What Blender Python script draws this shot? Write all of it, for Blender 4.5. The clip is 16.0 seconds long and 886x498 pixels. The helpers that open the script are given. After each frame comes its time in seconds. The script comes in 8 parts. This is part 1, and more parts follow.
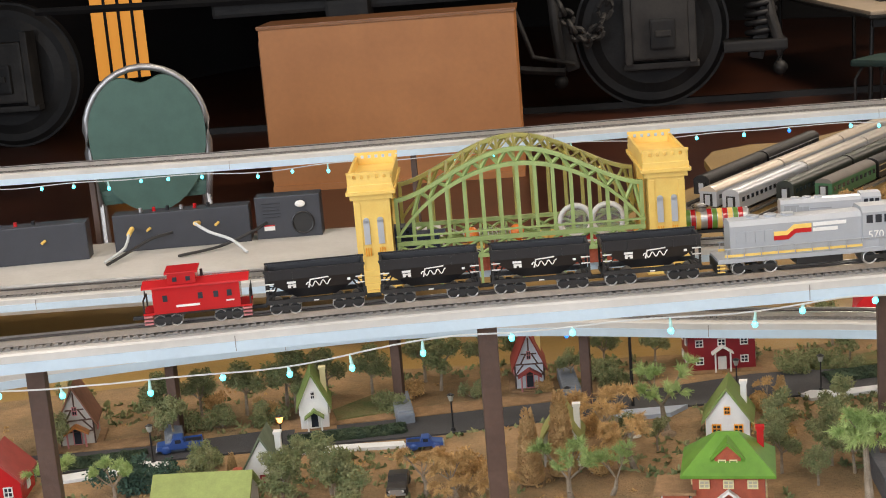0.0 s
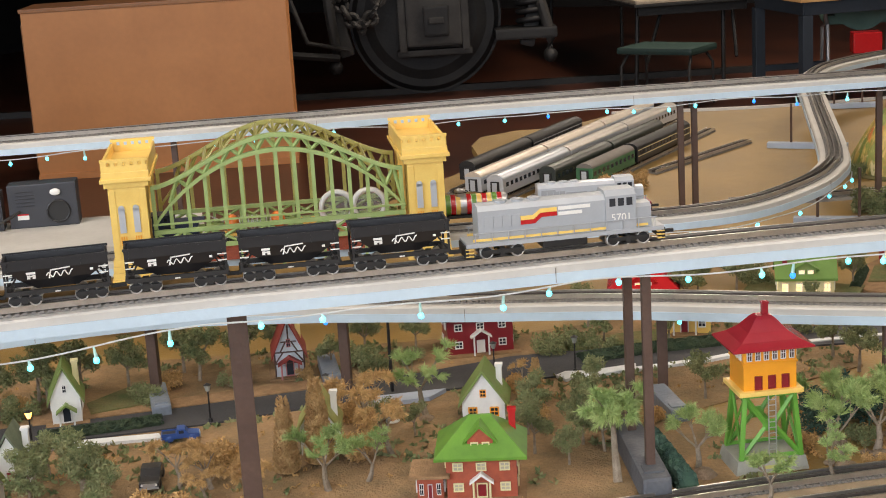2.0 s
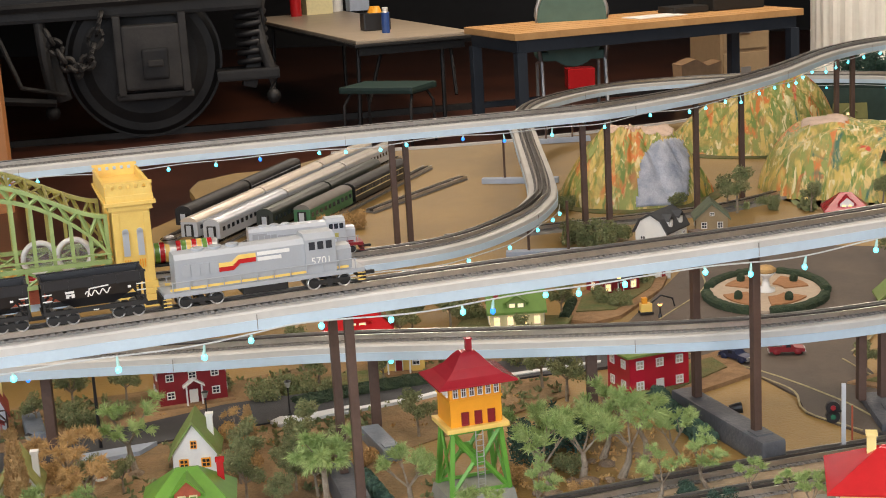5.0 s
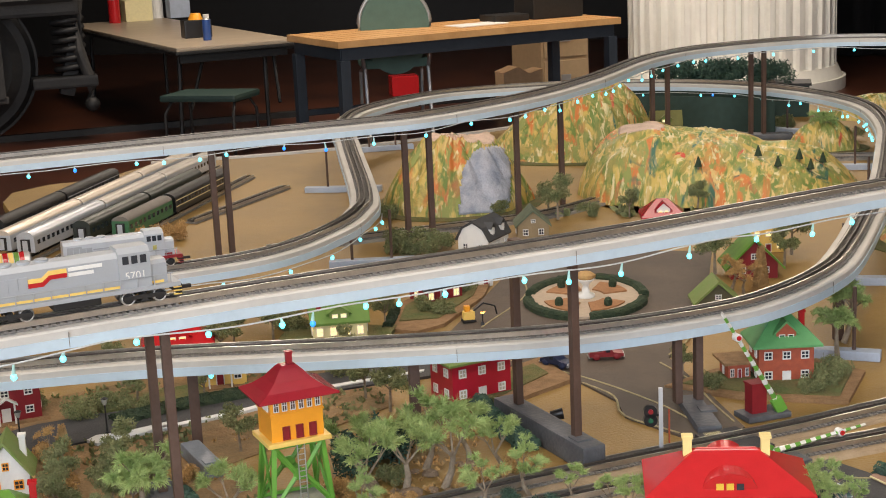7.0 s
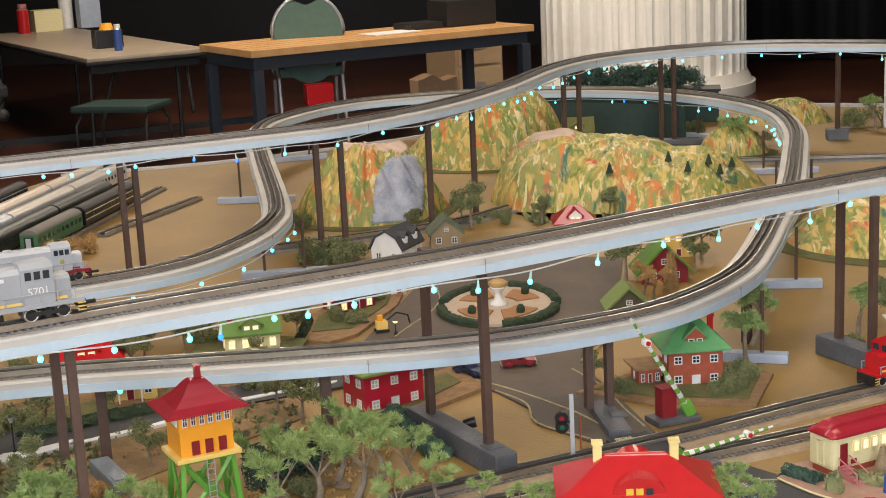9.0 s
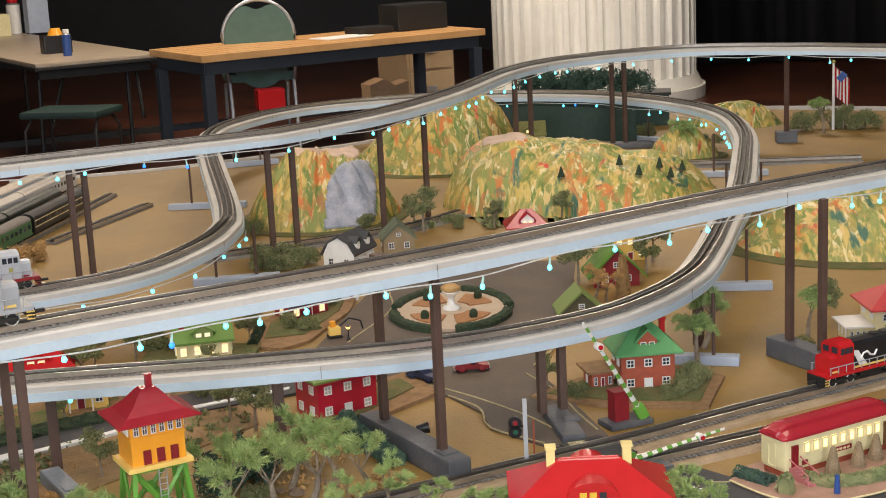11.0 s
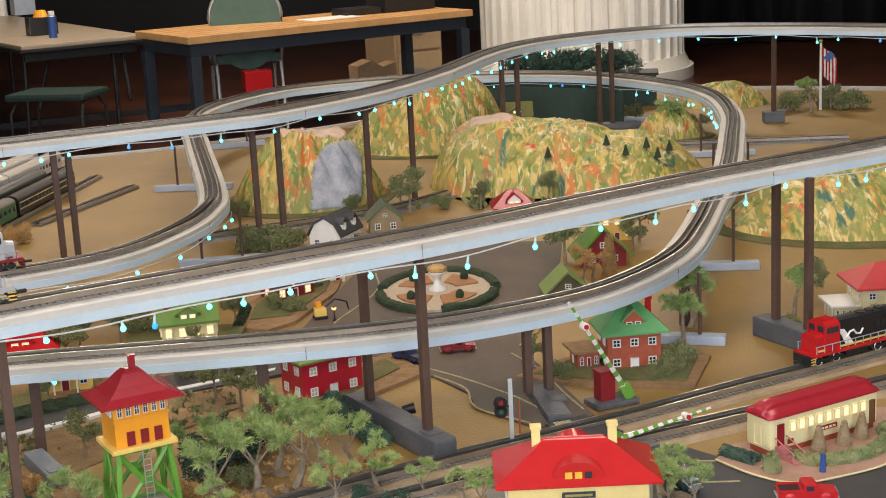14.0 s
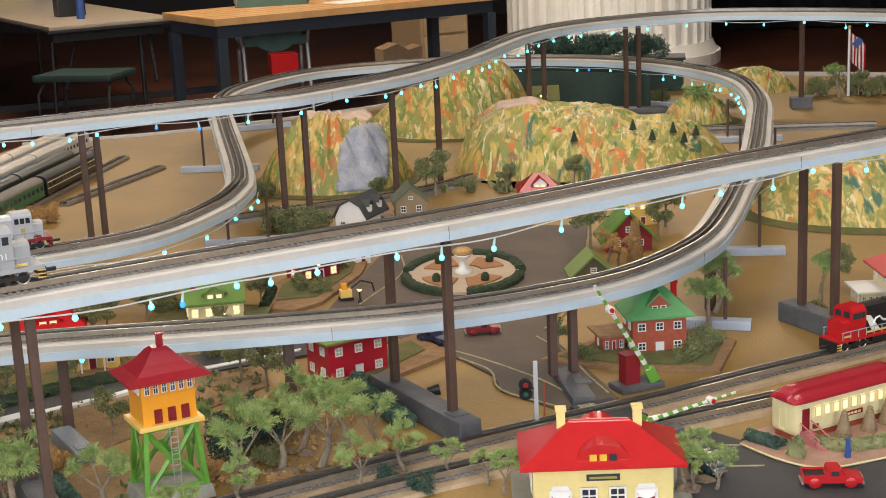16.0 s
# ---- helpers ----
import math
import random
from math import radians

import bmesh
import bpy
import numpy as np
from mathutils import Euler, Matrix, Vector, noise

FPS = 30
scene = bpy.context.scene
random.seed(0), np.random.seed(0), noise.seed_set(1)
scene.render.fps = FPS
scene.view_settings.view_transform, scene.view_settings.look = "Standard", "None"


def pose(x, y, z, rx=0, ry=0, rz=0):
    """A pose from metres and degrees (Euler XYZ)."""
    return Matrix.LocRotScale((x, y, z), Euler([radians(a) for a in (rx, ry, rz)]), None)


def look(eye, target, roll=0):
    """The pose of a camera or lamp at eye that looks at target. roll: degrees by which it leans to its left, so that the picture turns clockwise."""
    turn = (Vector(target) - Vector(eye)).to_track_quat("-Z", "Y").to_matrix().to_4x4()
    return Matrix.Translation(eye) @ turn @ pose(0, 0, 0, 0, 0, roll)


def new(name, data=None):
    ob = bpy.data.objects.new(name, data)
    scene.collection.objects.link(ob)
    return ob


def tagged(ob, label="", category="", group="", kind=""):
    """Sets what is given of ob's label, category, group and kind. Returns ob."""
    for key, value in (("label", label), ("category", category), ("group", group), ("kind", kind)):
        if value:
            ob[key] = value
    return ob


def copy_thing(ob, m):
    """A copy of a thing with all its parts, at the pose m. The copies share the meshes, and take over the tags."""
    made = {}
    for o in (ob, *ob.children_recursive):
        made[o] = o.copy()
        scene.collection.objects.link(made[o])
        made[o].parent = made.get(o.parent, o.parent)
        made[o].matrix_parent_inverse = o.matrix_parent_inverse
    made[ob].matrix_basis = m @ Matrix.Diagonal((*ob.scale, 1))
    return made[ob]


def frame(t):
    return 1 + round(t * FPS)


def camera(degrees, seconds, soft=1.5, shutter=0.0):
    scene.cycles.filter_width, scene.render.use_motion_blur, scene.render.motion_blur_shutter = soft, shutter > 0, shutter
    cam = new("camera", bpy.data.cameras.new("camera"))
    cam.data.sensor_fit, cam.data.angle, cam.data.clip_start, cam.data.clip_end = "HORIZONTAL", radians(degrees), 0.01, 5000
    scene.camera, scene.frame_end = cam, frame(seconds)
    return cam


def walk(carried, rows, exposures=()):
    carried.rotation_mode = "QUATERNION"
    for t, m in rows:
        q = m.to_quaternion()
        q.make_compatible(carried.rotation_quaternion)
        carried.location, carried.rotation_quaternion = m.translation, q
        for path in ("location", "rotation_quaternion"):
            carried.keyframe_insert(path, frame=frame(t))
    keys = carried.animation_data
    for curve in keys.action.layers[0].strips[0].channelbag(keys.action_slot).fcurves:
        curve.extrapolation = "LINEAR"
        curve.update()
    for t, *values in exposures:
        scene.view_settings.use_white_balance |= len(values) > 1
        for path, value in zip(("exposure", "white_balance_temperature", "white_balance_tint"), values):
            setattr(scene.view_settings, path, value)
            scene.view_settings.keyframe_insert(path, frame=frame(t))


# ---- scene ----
cam = camera(33.12, 16.0, soft=1.0)
PATH = [
    (0, (-0.124, -0.121, 1.647), (-1.7857, 2.2906, 0.9965), -4.68),
    (0.5, (-0.136, -0.132, 1.642), (-1.6792, 2.3508, 0.9689), -4.15),
    (1, (-0.119, -0.114, 1.64), (-1.5572, 2.4267, 0.9486), -3.70),
    (1.5, (-0.096, -0.094, 1.64), (-1.4458, 2.4924, 0.9395), -3.48),
    (2, (-0.084, -0.08, 1.639), (-1.3669, 2.5379, 0.9325), -3.47),
    (2.5, (-0.072, -0.073, 1.64), (-1.2853, 2.5775, 0.9318), -3.62),
    (3, (-0.065, -0.064, 1.639), (-1.2082, 2.618, 0.9317), -3.73),
    (3.5, (-0.056, -0.056, 1.64), (-1.13, 2.6564, 0.9383), -3.80),
    (4, (-0.05, -0.052, 1.643), (-1.046, 2.6926, 0.9528), -3.74),
    (4.5, (-0.044, -0.047, 1.641), (-0.953, 2.7306, 0.9646), -3.62),
    (5, (-0.033, -0.04, 1.64), (-0.8251, 2.7766, 0.9793), -3.33),
    (7.5, (-0.021, -0.016, 1.643), (-0.4215, 2.8812, 0.9732), -2.53),
    (8, (-0.018, -0.013, 1.642), (-0.3736, 2.8893, 0.9701), -2.48),
    (8.5, (-0.011, -0.012, 1.642), (-0.3335, 2.8951, 0.9759), -2.58),
    (9, (-0.003, -0.014, 1.646), (-0.2961, 2.8984, 0.9883), -2.77),
    (9.5, (0.001, -0.013, 1.649), (-0.2616, 2.9029, 0.9955), -2.90),
    (12, (-0.002, -0.006, 1.648), (-0.1863, 2.9159, 0.9914), -2.71),
    (12.5, (-0.001, 0.001, 1.642), (-0.1837, 2.9198, 0.9725), -2.77),
    (13, (0.003, 0.006, 1.639), (-0.1727, 2.9224, 0.9567), -2.80),
    (13.5, (0.005, 0.002, 1.641), (-0.1685, 2.9163, 0.9501), -2.86),
    (14, (0.006, -0.0, 1.641), (-0.1723, 2.9137, 0.9505), -2.88),
    (14.5, (0.007, -0.004, 1.644), (-0.1833, 2.9093, 0.9527), -2.85),
    (15, (0.004, -0.007, 1.642), (-0.2014, 2.9041, 0.9457), -2.73),
    (15.5, (0.002, -0.007, 1.639), (-0.2158, 2.9007, 0.9318), -2.69),
    (16, (0.001, -0.007, 1.638), (-0.2259, 2.8968, 0.9191), -2.60),
]
walk(cam, [(t, look(eye, target, roll)) for t, eye, target, roll in PATH])

# ---- light ----
ZT = 0.6                                   # height of the layout table above the room floor
scene.view_settings.exposure = 0.12
world = bpy.data.worlds.new("world")
scene.world = world
world.use_nodes = True
sky = world.node_tree.nodes.new("ShaderNodeTexSky")
sky.sky_type, sky.sun_disc, sky.sun_elevation, sky.sun_rotation = "NISHITA", False, radians(35), radians(200)
world.node_tree.links.new(sky.outputs[0], world.node_tree.nodes["Background"].inputs[0])
world.node_tree.nodes["Background"].inputs[1].default_value = 0.1


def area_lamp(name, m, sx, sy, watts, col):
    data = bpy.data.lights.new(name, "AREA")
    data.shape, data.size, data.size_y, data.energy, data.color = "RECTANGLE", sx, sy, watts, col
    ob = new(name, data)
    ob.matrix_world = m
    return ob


for k, lx in enumerate((-5.5, -1.0, 3.5)):          # assumed daylight behind the camera; lamps sit in three unseen window openings
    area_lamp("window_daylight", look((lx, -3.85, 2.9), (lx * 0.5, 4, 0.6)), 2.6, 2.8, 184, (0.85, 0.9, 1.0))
for lx in (-3.2, 0.6):                     # unseen ceiling lamps, added; the far pair is there to brighten the column
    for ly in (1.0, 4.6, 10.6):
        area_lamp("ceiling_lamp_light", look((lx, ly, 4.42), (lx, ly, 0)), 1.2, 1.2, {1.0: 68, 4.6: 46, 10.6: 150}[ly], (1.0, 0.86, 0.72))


# ---- materials ----
def mat(name, col, rough=0.6, metal=0.0, col2=None, var=0.18, scale=25.0, bump=0.0, bscale=120.0, island=0.0, emit=None, spec=0.5, mix=(0.35, 0.7)):
    m = bpy.data.materials.new(name)
    m.use_nodes = True
    nt = m.node_tree
    b = nt.nodes["Principled BSDF"]
    b.inputs["Roughness"].default_value, b.inputs["Metallic"].default_value = rough, metal
    b.inputs["Specular IOR Level"].default_value = spec
    co = nt.nodes.new("ShaderNodeTexCoord")
    big = nt.nodes.new("ShaderNodeTexNoise")
    big.inputs["Scale"].default_value, big.inputs["Detail"].default_value = scale, 5.0
    fine = nt.nodes.new("ShaderNodeTexNoise")
    fine.inputs["Scale"].default_value, fine.inputs["Detail"].default_value = scale * 9, 3.0
    nt.links.new(co.outputs["Object"], big.inputs["Vector"])
    nt.links.new(co.outputs["Object"], fine.inputs["Vector"])
    ramp = nt.nodes.new("ShaderNodeMapRange")
    ramp.inputs["From Min"].default_value, ramp.inputs["From Max"].default_value = mix
    nt.links.new(big.outputs["Fac"], ramp.inputs["Value"])
    mx = nt.nodes.new("ShaderNodeMix")
    mx.data_type = "RGBA"
    c2 = col2 or tuple(c * (1 - var) for c in col)
    mx.inputs[6].default_value, mx.inputs[7].default_value = (*col, 1), (*c2, 1)
    nt.links.new(ramp.outputs["Result"], mx.inputs["Factor"])
    hs = nt.nodes.new("ShaderNodeHueSaturation")
    val = nt.nodes.new("ShaderNodeMath")
    val.operation = "MULTIPLY_ADD"
    val.inputs[1].default_value, val.inputs[2].default_value = var * 1.6, 1 - var * 0.8
    nt.links.new(fine.outputs["Fac"], val.inputs[0])
    last = val
    if island:
        geo = nt.nodes.new("ShaderNodeNewGeometry")
        add = nt.nodes.new("ShaderNodeMath")
        add.operation = "MULTIPLY_ADD"
        add.inputs[1].default_value = island
        nt.links.new(geo.outputs["Random Per Island"], add.inputs[0])
        nt.links.new(val.outputs[0], add.inputs[2])
        last = add
    nt.links.new(last.outputs[0], hs.inputs["Value"])
    nt.links.new(mx.outputs[2], hs.inputs["Color"])
    nt.links.new(hs.outputs[0], b.inputs["Base Color"])
    if bump:
        bt = nt.nodes.new("ShaderNodeTexNoise")
        bt.inputs["Scale"].default_value, bt.inputs["Detail"].default_value = bscale, 4.0
        nt.links.new(co.outputs["Object"], bt.inputs["Vector"])
        bn = nt.nodes.new("ShaderNodeBump")
        bn.inputs["Strength"].default_value, bn.inputs["Distance"].default_value = bump, 0.01
        nt.links.new(bt.outputs["Fac"], bn.inputs["Height"])
        nt.links.new(bn.outputs[0], b.inputs["Normal"])
    if emit:
        b.inputs["Emission Color"].default_value, b.inputs["Emission Strength"].default_value = (*emit[0], 1), emit[1]
    return m


def glass_mat(name, col, rough=0.05, trans=0.9):
    m = bpy.data.materials.new(name)
    m.use_nodes = True
    b = m.node_tree.nodes["Principled BSDF"]
    b.inputs["Base Color"].default_value = (*col, 1)
    b.inputs["Roughness"].default_value, b.inputs["Transmission Weight"].default_value = rough, trans
    return m


M_TABLE = mat("ochre_painted_ground", (0.325, 0.202, 0.056), 0.55, col2=(0.24, 0.152, 0.046), var=0.16, scale=2.4, bump=0.25, bscale=160)
M_DIRT = mat("brown_scatter_soil", (0.36, 0.225, 0.11), 0.9, col2=(0.2, 0.14, 0.068), var=0.35, scale=14, bump=0.7, bscale=220)
M_GRASS = mat("green_scatter_turf", (0.12, 0.15, 0.05), 0.95, col2=(0.22, 0.17, 0.07), var=0.45, scale=18, bump=0.8, bscale=260)
M_ASPHALT = mat("dark_road_surface", (0.05, 0.05, 0.054), 0.7, col2=(0.036, 0.036, 0.04), var=0.2, scale=9, bump=0.2, bscale=300)
M_PLAZA = mat("brown_grey_plaza_surface", (0.12, 0.092, 0.07), 0.75, col2=(0.085, 0.068, 0.055), var=0.2, scale=6, bump=0.2, bscale=300)
M_WALK = mat("tan_cork_pavement", (0.33, 0.2, 0.1), 0.9, col2=(0.22, 0.13, 0.06), var=0.35, scale=40, bump=0.5, bscale=300)
M_KERB = mat("white_kerb_paint", (0.72, 0.74, 0.74), 0.55, var=0.12, scale=30)
M_LINE = mat("worn_road_line", (0.42, 0.36, 0.2), 0.8, var=0.35, scale=60)
M_DECK = mat("pale_grey_painted_board", (0.57, 0.55, 0.51), 0.5, col2=(0.49, 0.47, 0.43), var=0.1, scale=7, bump=0.12, bscale=60)
M_BED = mat("grey_roadbed", (0.27, 0.25, 0.225), 0.75, col2=(0.2, 0.185, 0.165), var=0.25, scale=30, bump=0.4, bscale=400)
M_TANBED = mat("tan_track_bed", (0.42, 0.32, 0.21), 0.85, col2=(0.32, 0.24, 0.15), var=0.2, scale=25, bump=0.3, bscale=300)
M_TIE = mat("grey_brown_track_tie", (0.21, 0.195, 0.175), 0.7, var=0.3, scale=60)
M_RAIL = mat("worn_steel_rail", (0.56, 0.52, 0.47), 0.3, 0.85, var=0.2, scale=40)
M_RIM = mat("bright_wheel_rim", (0.75, 0.73, 0.7), 0.3, 0.7, var=0.1, scale=40)
M_RAILB = mat("blackened_centre_rail", (0.1, 0.085, 0.075), 0.5, 0.4, var=0.2, scale=40)
M_POST = mat("brown_painted_wood", (0.105, 0.062, 0.045), 0.5, col2=(0.07, 0.04, 0.03), var=0.25, scale=12, bump=0.15, bscale=80)
M_BLOCK = mat("grey_painted_footing", (0.075, 0.08, 0.092), 0.6, col2=(0.12, 0.125, 0.135), var=0.25, scale=14, bump=0.2, bscale=120)
M_FOOT = mat("blue_grey_painted_footing", (0.2, 0.23, 0.27), 0.5, col2=(0.15, 0.17, 0.2), var=0.2, scale=14, bump=0.2, bscale=120)
M_LIP = mat("pale_blue_painted_lip", (0.53, 0.65, 0.73), 0.45, col2=(0.48, 0.59, 0.67), var=0.08, scale=9, bump=0.1, bscale=70)
M_BEAM = mat("pale_blue_painted_beam", (0.42, 0.48, 0.58), 0.5, var=0.15, scale=18, bump=0.1)
M_WIRE = mat("white_light_cord", (0.55, 0.57, 0.56), 0.5, var=0.08, scale=40)
M_DWIRE = mat("black_cable", (0.02, 0.02, 0.02), 0.5, var=0.1, scale=40)
M_BULB = mat("lit_cyan_bulb", (0.3, 0.8, 0.85), 0.3, var=0.05, emit=((0.05, 0.62, 0.78), 5.2))
M_BULBB = mat("lit_blue_bulb", (0.05, 0.2, 0.8), 0.3, var=0.05, emit=((0.01, 0.16, 0.9), 2.5))
M_SOCK = mat("pale_bulb_socket", (0.45, 0.75, 0.7), 0.4, var=0.1)
M_FLOOR = mat("dark_red_brown_floor", (0.075, 0.024, 0.012), 0.32, col2=(0.035, 0.013, 0.008), var=0.25, scale=1.3, bump=0.05, bscale=30)
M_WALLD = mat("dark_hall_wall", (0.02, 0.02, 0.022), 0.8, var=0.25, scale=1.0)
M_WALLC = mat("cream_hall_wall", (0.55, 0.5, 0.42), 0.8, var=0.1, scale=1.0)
M_BLACK = mat("black_curtain_cloth", (0.009, 0.008, 0.009), 0.9, var=0.3, scale=2.0)
M_IRON = mat("dark_greasy_iron", (0.012, 0.012, 0.013), 0.6, 0.2, col2=(0.022, 0.021, 0.02), var=0.4, scale=5, bump=0.3, bscale=20)
M_IRON2 = mat("dusty_grey_iron", (0.045, 0.042, 0.039), 0.65, 0.1, col2=(0.02, 0.019, 0.018), var=0.35, scale=6, bump=0.3, bscale=25)
M_COL = mat("cream_fluted_plaster", (0.88, 0.85, 0.76), 0.5, var=0.08, scale=2)
M_OAK = mat("orange_brown_cardboard_wood", (0.6, 0.255, 0.085), 0.5, col2=(0.52, 0.215, 0.07), var=0.1, scale=3, bump=0.05)
M_OAKTOP = mat("varnished_brown_top", (0.34, 0.14, 0.045), 0.3, var=0.15, scale=4)
M_BENCH = mat("butcher_block_wood", (0.62, 0.36, 0.15), 0.4, col2=(0.5, 0.27, 0.1), var=0.15, scale=6)
M_STEELB = mat("blue_grey_steel", (0.045, 0.058, 0.075), 0.45, 0.3, var=0.15, scale=5)
M_GCUSH = mat("sage_green_vinyl", (0.085, 0.17, 0.14), 0.6, col2=(0.075, 0.145, 0.12), var=0.08, scale=20, bump=0.1, bscale=300)
M_CHROME = mat("grey_tube_steel", (0.5, 0.5, 0.5), 0.4, 0.75, var=0.1, scale=20)
M_WHITE = mat("white_paint", (0.78, 0.77, 0.73), 0.5, var=0.08, scale=40)
M_CREAM = mat("cream_paint", (0.76, 0.68, 0.38), 0.5, var=0.1, scale=40)
M_YEL = mat("bright_yellow_plastic", (0.85, 0.6, 0.16), 0.38, col2=(0.8, 0.53, 0.13), var=0.07, scale=30)
M_PALEY = mat("pale_yellow_plastic", (0.82, 0.68, 0.28), 0.4, var=0.08, scale=40)
M_SAGE = mat("sage_green_enamel", (0.33, 0.43, 0.16), 0.35, col2=(0.27, 0.36, 0.13), var=0.1, scale=30)
M_GOLD = mat("olive_gold_enamel", (0.45, 0.4, 0.12), 0.3, 0.2, col2=(0.36, 0.36, 0.12), var=0.12, scale=30)
M_RED = mat("red_plastic", (0.48, 0.016, 0.02), 0.2, var=0.08, scale=40)
M_DRED = mat("dark_red_enamel", (0.24, 0.014, 0.02), 0.4, var=0.12, scale=40)
M_BRICK = mat("orange_red_brick_paint", (0.42, 0.09, 0.04), 0.65, col2=(0.33, 0.07, 0.035), var=0.22, scale=80, bump=0.4, bscale=500)
M_CRIM = mat("glossy_crimson_roof", (0.34, 0.018, 0.03), 0.25, var=0.08, scale=40)
M_ORG = mat("orange_yellow_plastic", (0.86, 0.36, 0.025), 0.35, var=0.06, scale=40)
M_GRN = mat("bright_green_roof_plastic", (0.12, 0.27, 0.03), 0.4, col2=(0.09, 0.21, 0.025), var=0.1, scale=40)
M_GRN2 = mat("olive_green_roof_paint", (0.16, 0.25, 0.055), 0.6, col2=(0.2, 0.24, 0.08), var=0.2, scale=40, bump=0.2, bscale=400)
M_TEAL = mat("mid_green_roof", (0.11, 0.33, 0.12), 0.45, var=0.15, scale=40)
M_TGRN = mat("leaf_green_plastic_girder", (0.14, 0.36, 0.05), 0.38, var=0.08, scale=40)
M_ROOFR = mat("rust_red_roof", (0.3, 0.045, 0.035), 0.6, var=0.2, scale=40)
M_ROOFB = mat("brown_shingle_roof", (0.26, 0.11, 0.06), 0.7, var=0.25, scale=50)
M_ROOFD = mat("dark_grey_shingle_roof", (0.06, 0.062, 0.065), 0.7, var=0.25, scale=60)
M_ROOFG = mat("grey_green_weathered_roof", (0.13, 0.16, 0.1), 0.75, var=0.3, scale=50)
M_GREY = mat("light_grey_plastic", (0.36, 0.38, 0.4), 0.4, var=0.06, scale=40)
M_SILV = mat("silver_painted_plastic", (0.55, 0.58, 0.62), 0.28, 0.25, var=0.06, scale=30)
M_BASEG = mat("grey_stone_base", (0.33, 0.33, 0.28), 0.6, var=0.15, scale=40)
M_BLK = mat("satin_black_plastic", (0.014, 0.014, 0.016), 0.38, var=0.2, scale=40)
M_BLK2 = mat("dull_black_metal", (0.022, 0.021, 0.02), 0.55, 0.2, var=0.25, scale=40)
M_COAL = mat("black_load", (0.012, 0.012, 0.012), 0.8, var=0.4, scale=60, bump=0.8, bscale=300)
M_WIN = mat("dark_window_pane", (0.03, 0.035, 0.045), 0.12, var=0.1, scale=40)
M_LIT = mat("lit_window_pane", (0.8, 0.6, 0.3), 0.4, var=0.1, emit=((1.0, 0.68, 0.26), 1.6))
M_LAMP = mat("lit_lamp_globe", (1, 0.75, 0.4), 0.4, var=0.02, emit=((1.0, 0.42, 0.07), 4))
M_BLUE = mat("dark_blue_paint", (0.03, 0.08, 0.28), 0.35, var=0.1, scale=40)
M_NAVY = mat("navy_blue_plastic", (0.02, 0.03, 0.075), 0.4, var=0.1, scale=40)
M_MAROON = mat("maroon_plastic", (0.11, 0.012, 0.018), 0.45, var=0.1, scale=40)
M_LEAF = mat("light_green_fern_leaf", (0.2, 0.29, 0.09), 0.7, col2=(0.37, 0.44, 0.17), var=0.3, scale=30, island=0.4)
M_LEAF2 = mat("dark_green_foliage", (0.12, 0.15, 0.06), 0.85, col2=(0.22, 0.21, 0.1), var=0.3, scale=30, island=0.5)
M_LEAF3 = mat("blue_green_lichen_foliage", (0.05, 0.1, 0.065), 0.85, col2=(0.03, 0.06, 0.05), var=0.3, scale=30, island=0.3)
M_DRY = mat("dried_tan_foliage", (0.5, 0.32, 0.13), 0.85, col2=(0.3, 0.18, 0.07), var=0.3, scale=40, island=0.4)
M_TAN = mat("tan_bristle_conifer", (0.6, 0.4, 0.18), 0.9, col2=(0.45, 0.27, 0.11), var=0.35, scale=60, bump=0.8, bscale=300)
M_BARK = mat("grey_brown_bark", (0.33, 0.27, 0.2), 0.9, col2=(0.2, 0.15, 0.1), var=0.3, scale=60, bump=0.5, bscale=300)
M_LICH = mat("dark_hedge_lichen", (0.03, 0.055, 0.03), 0.95, col2=(0.06, 0.085, 0.04), var=0.4, scale=50, bump=0.9, bscale=300)
M_SNOW = mat("dusty_white_peak", (0.7, 0.52, 0.4), 0.8, var=0.2, scale=20)
M_TRANSP = glass_mat("clear_plastic", (0.95, 0.97, 1.0))
M_PANE = mat("pale_cream_pane", (0.5, 0.45, 0.34), 0.35, var=0.15, scale=60)
M_CLOTH = mat("dark_green_cloth", (0.03, 0.06, 0.05), 0.8, var=0.2, scale=30)
M_PINK = mat("pink_porch_paint", (0.5, 0.18, 0.18), 0.5, var=0.1, scale=40)


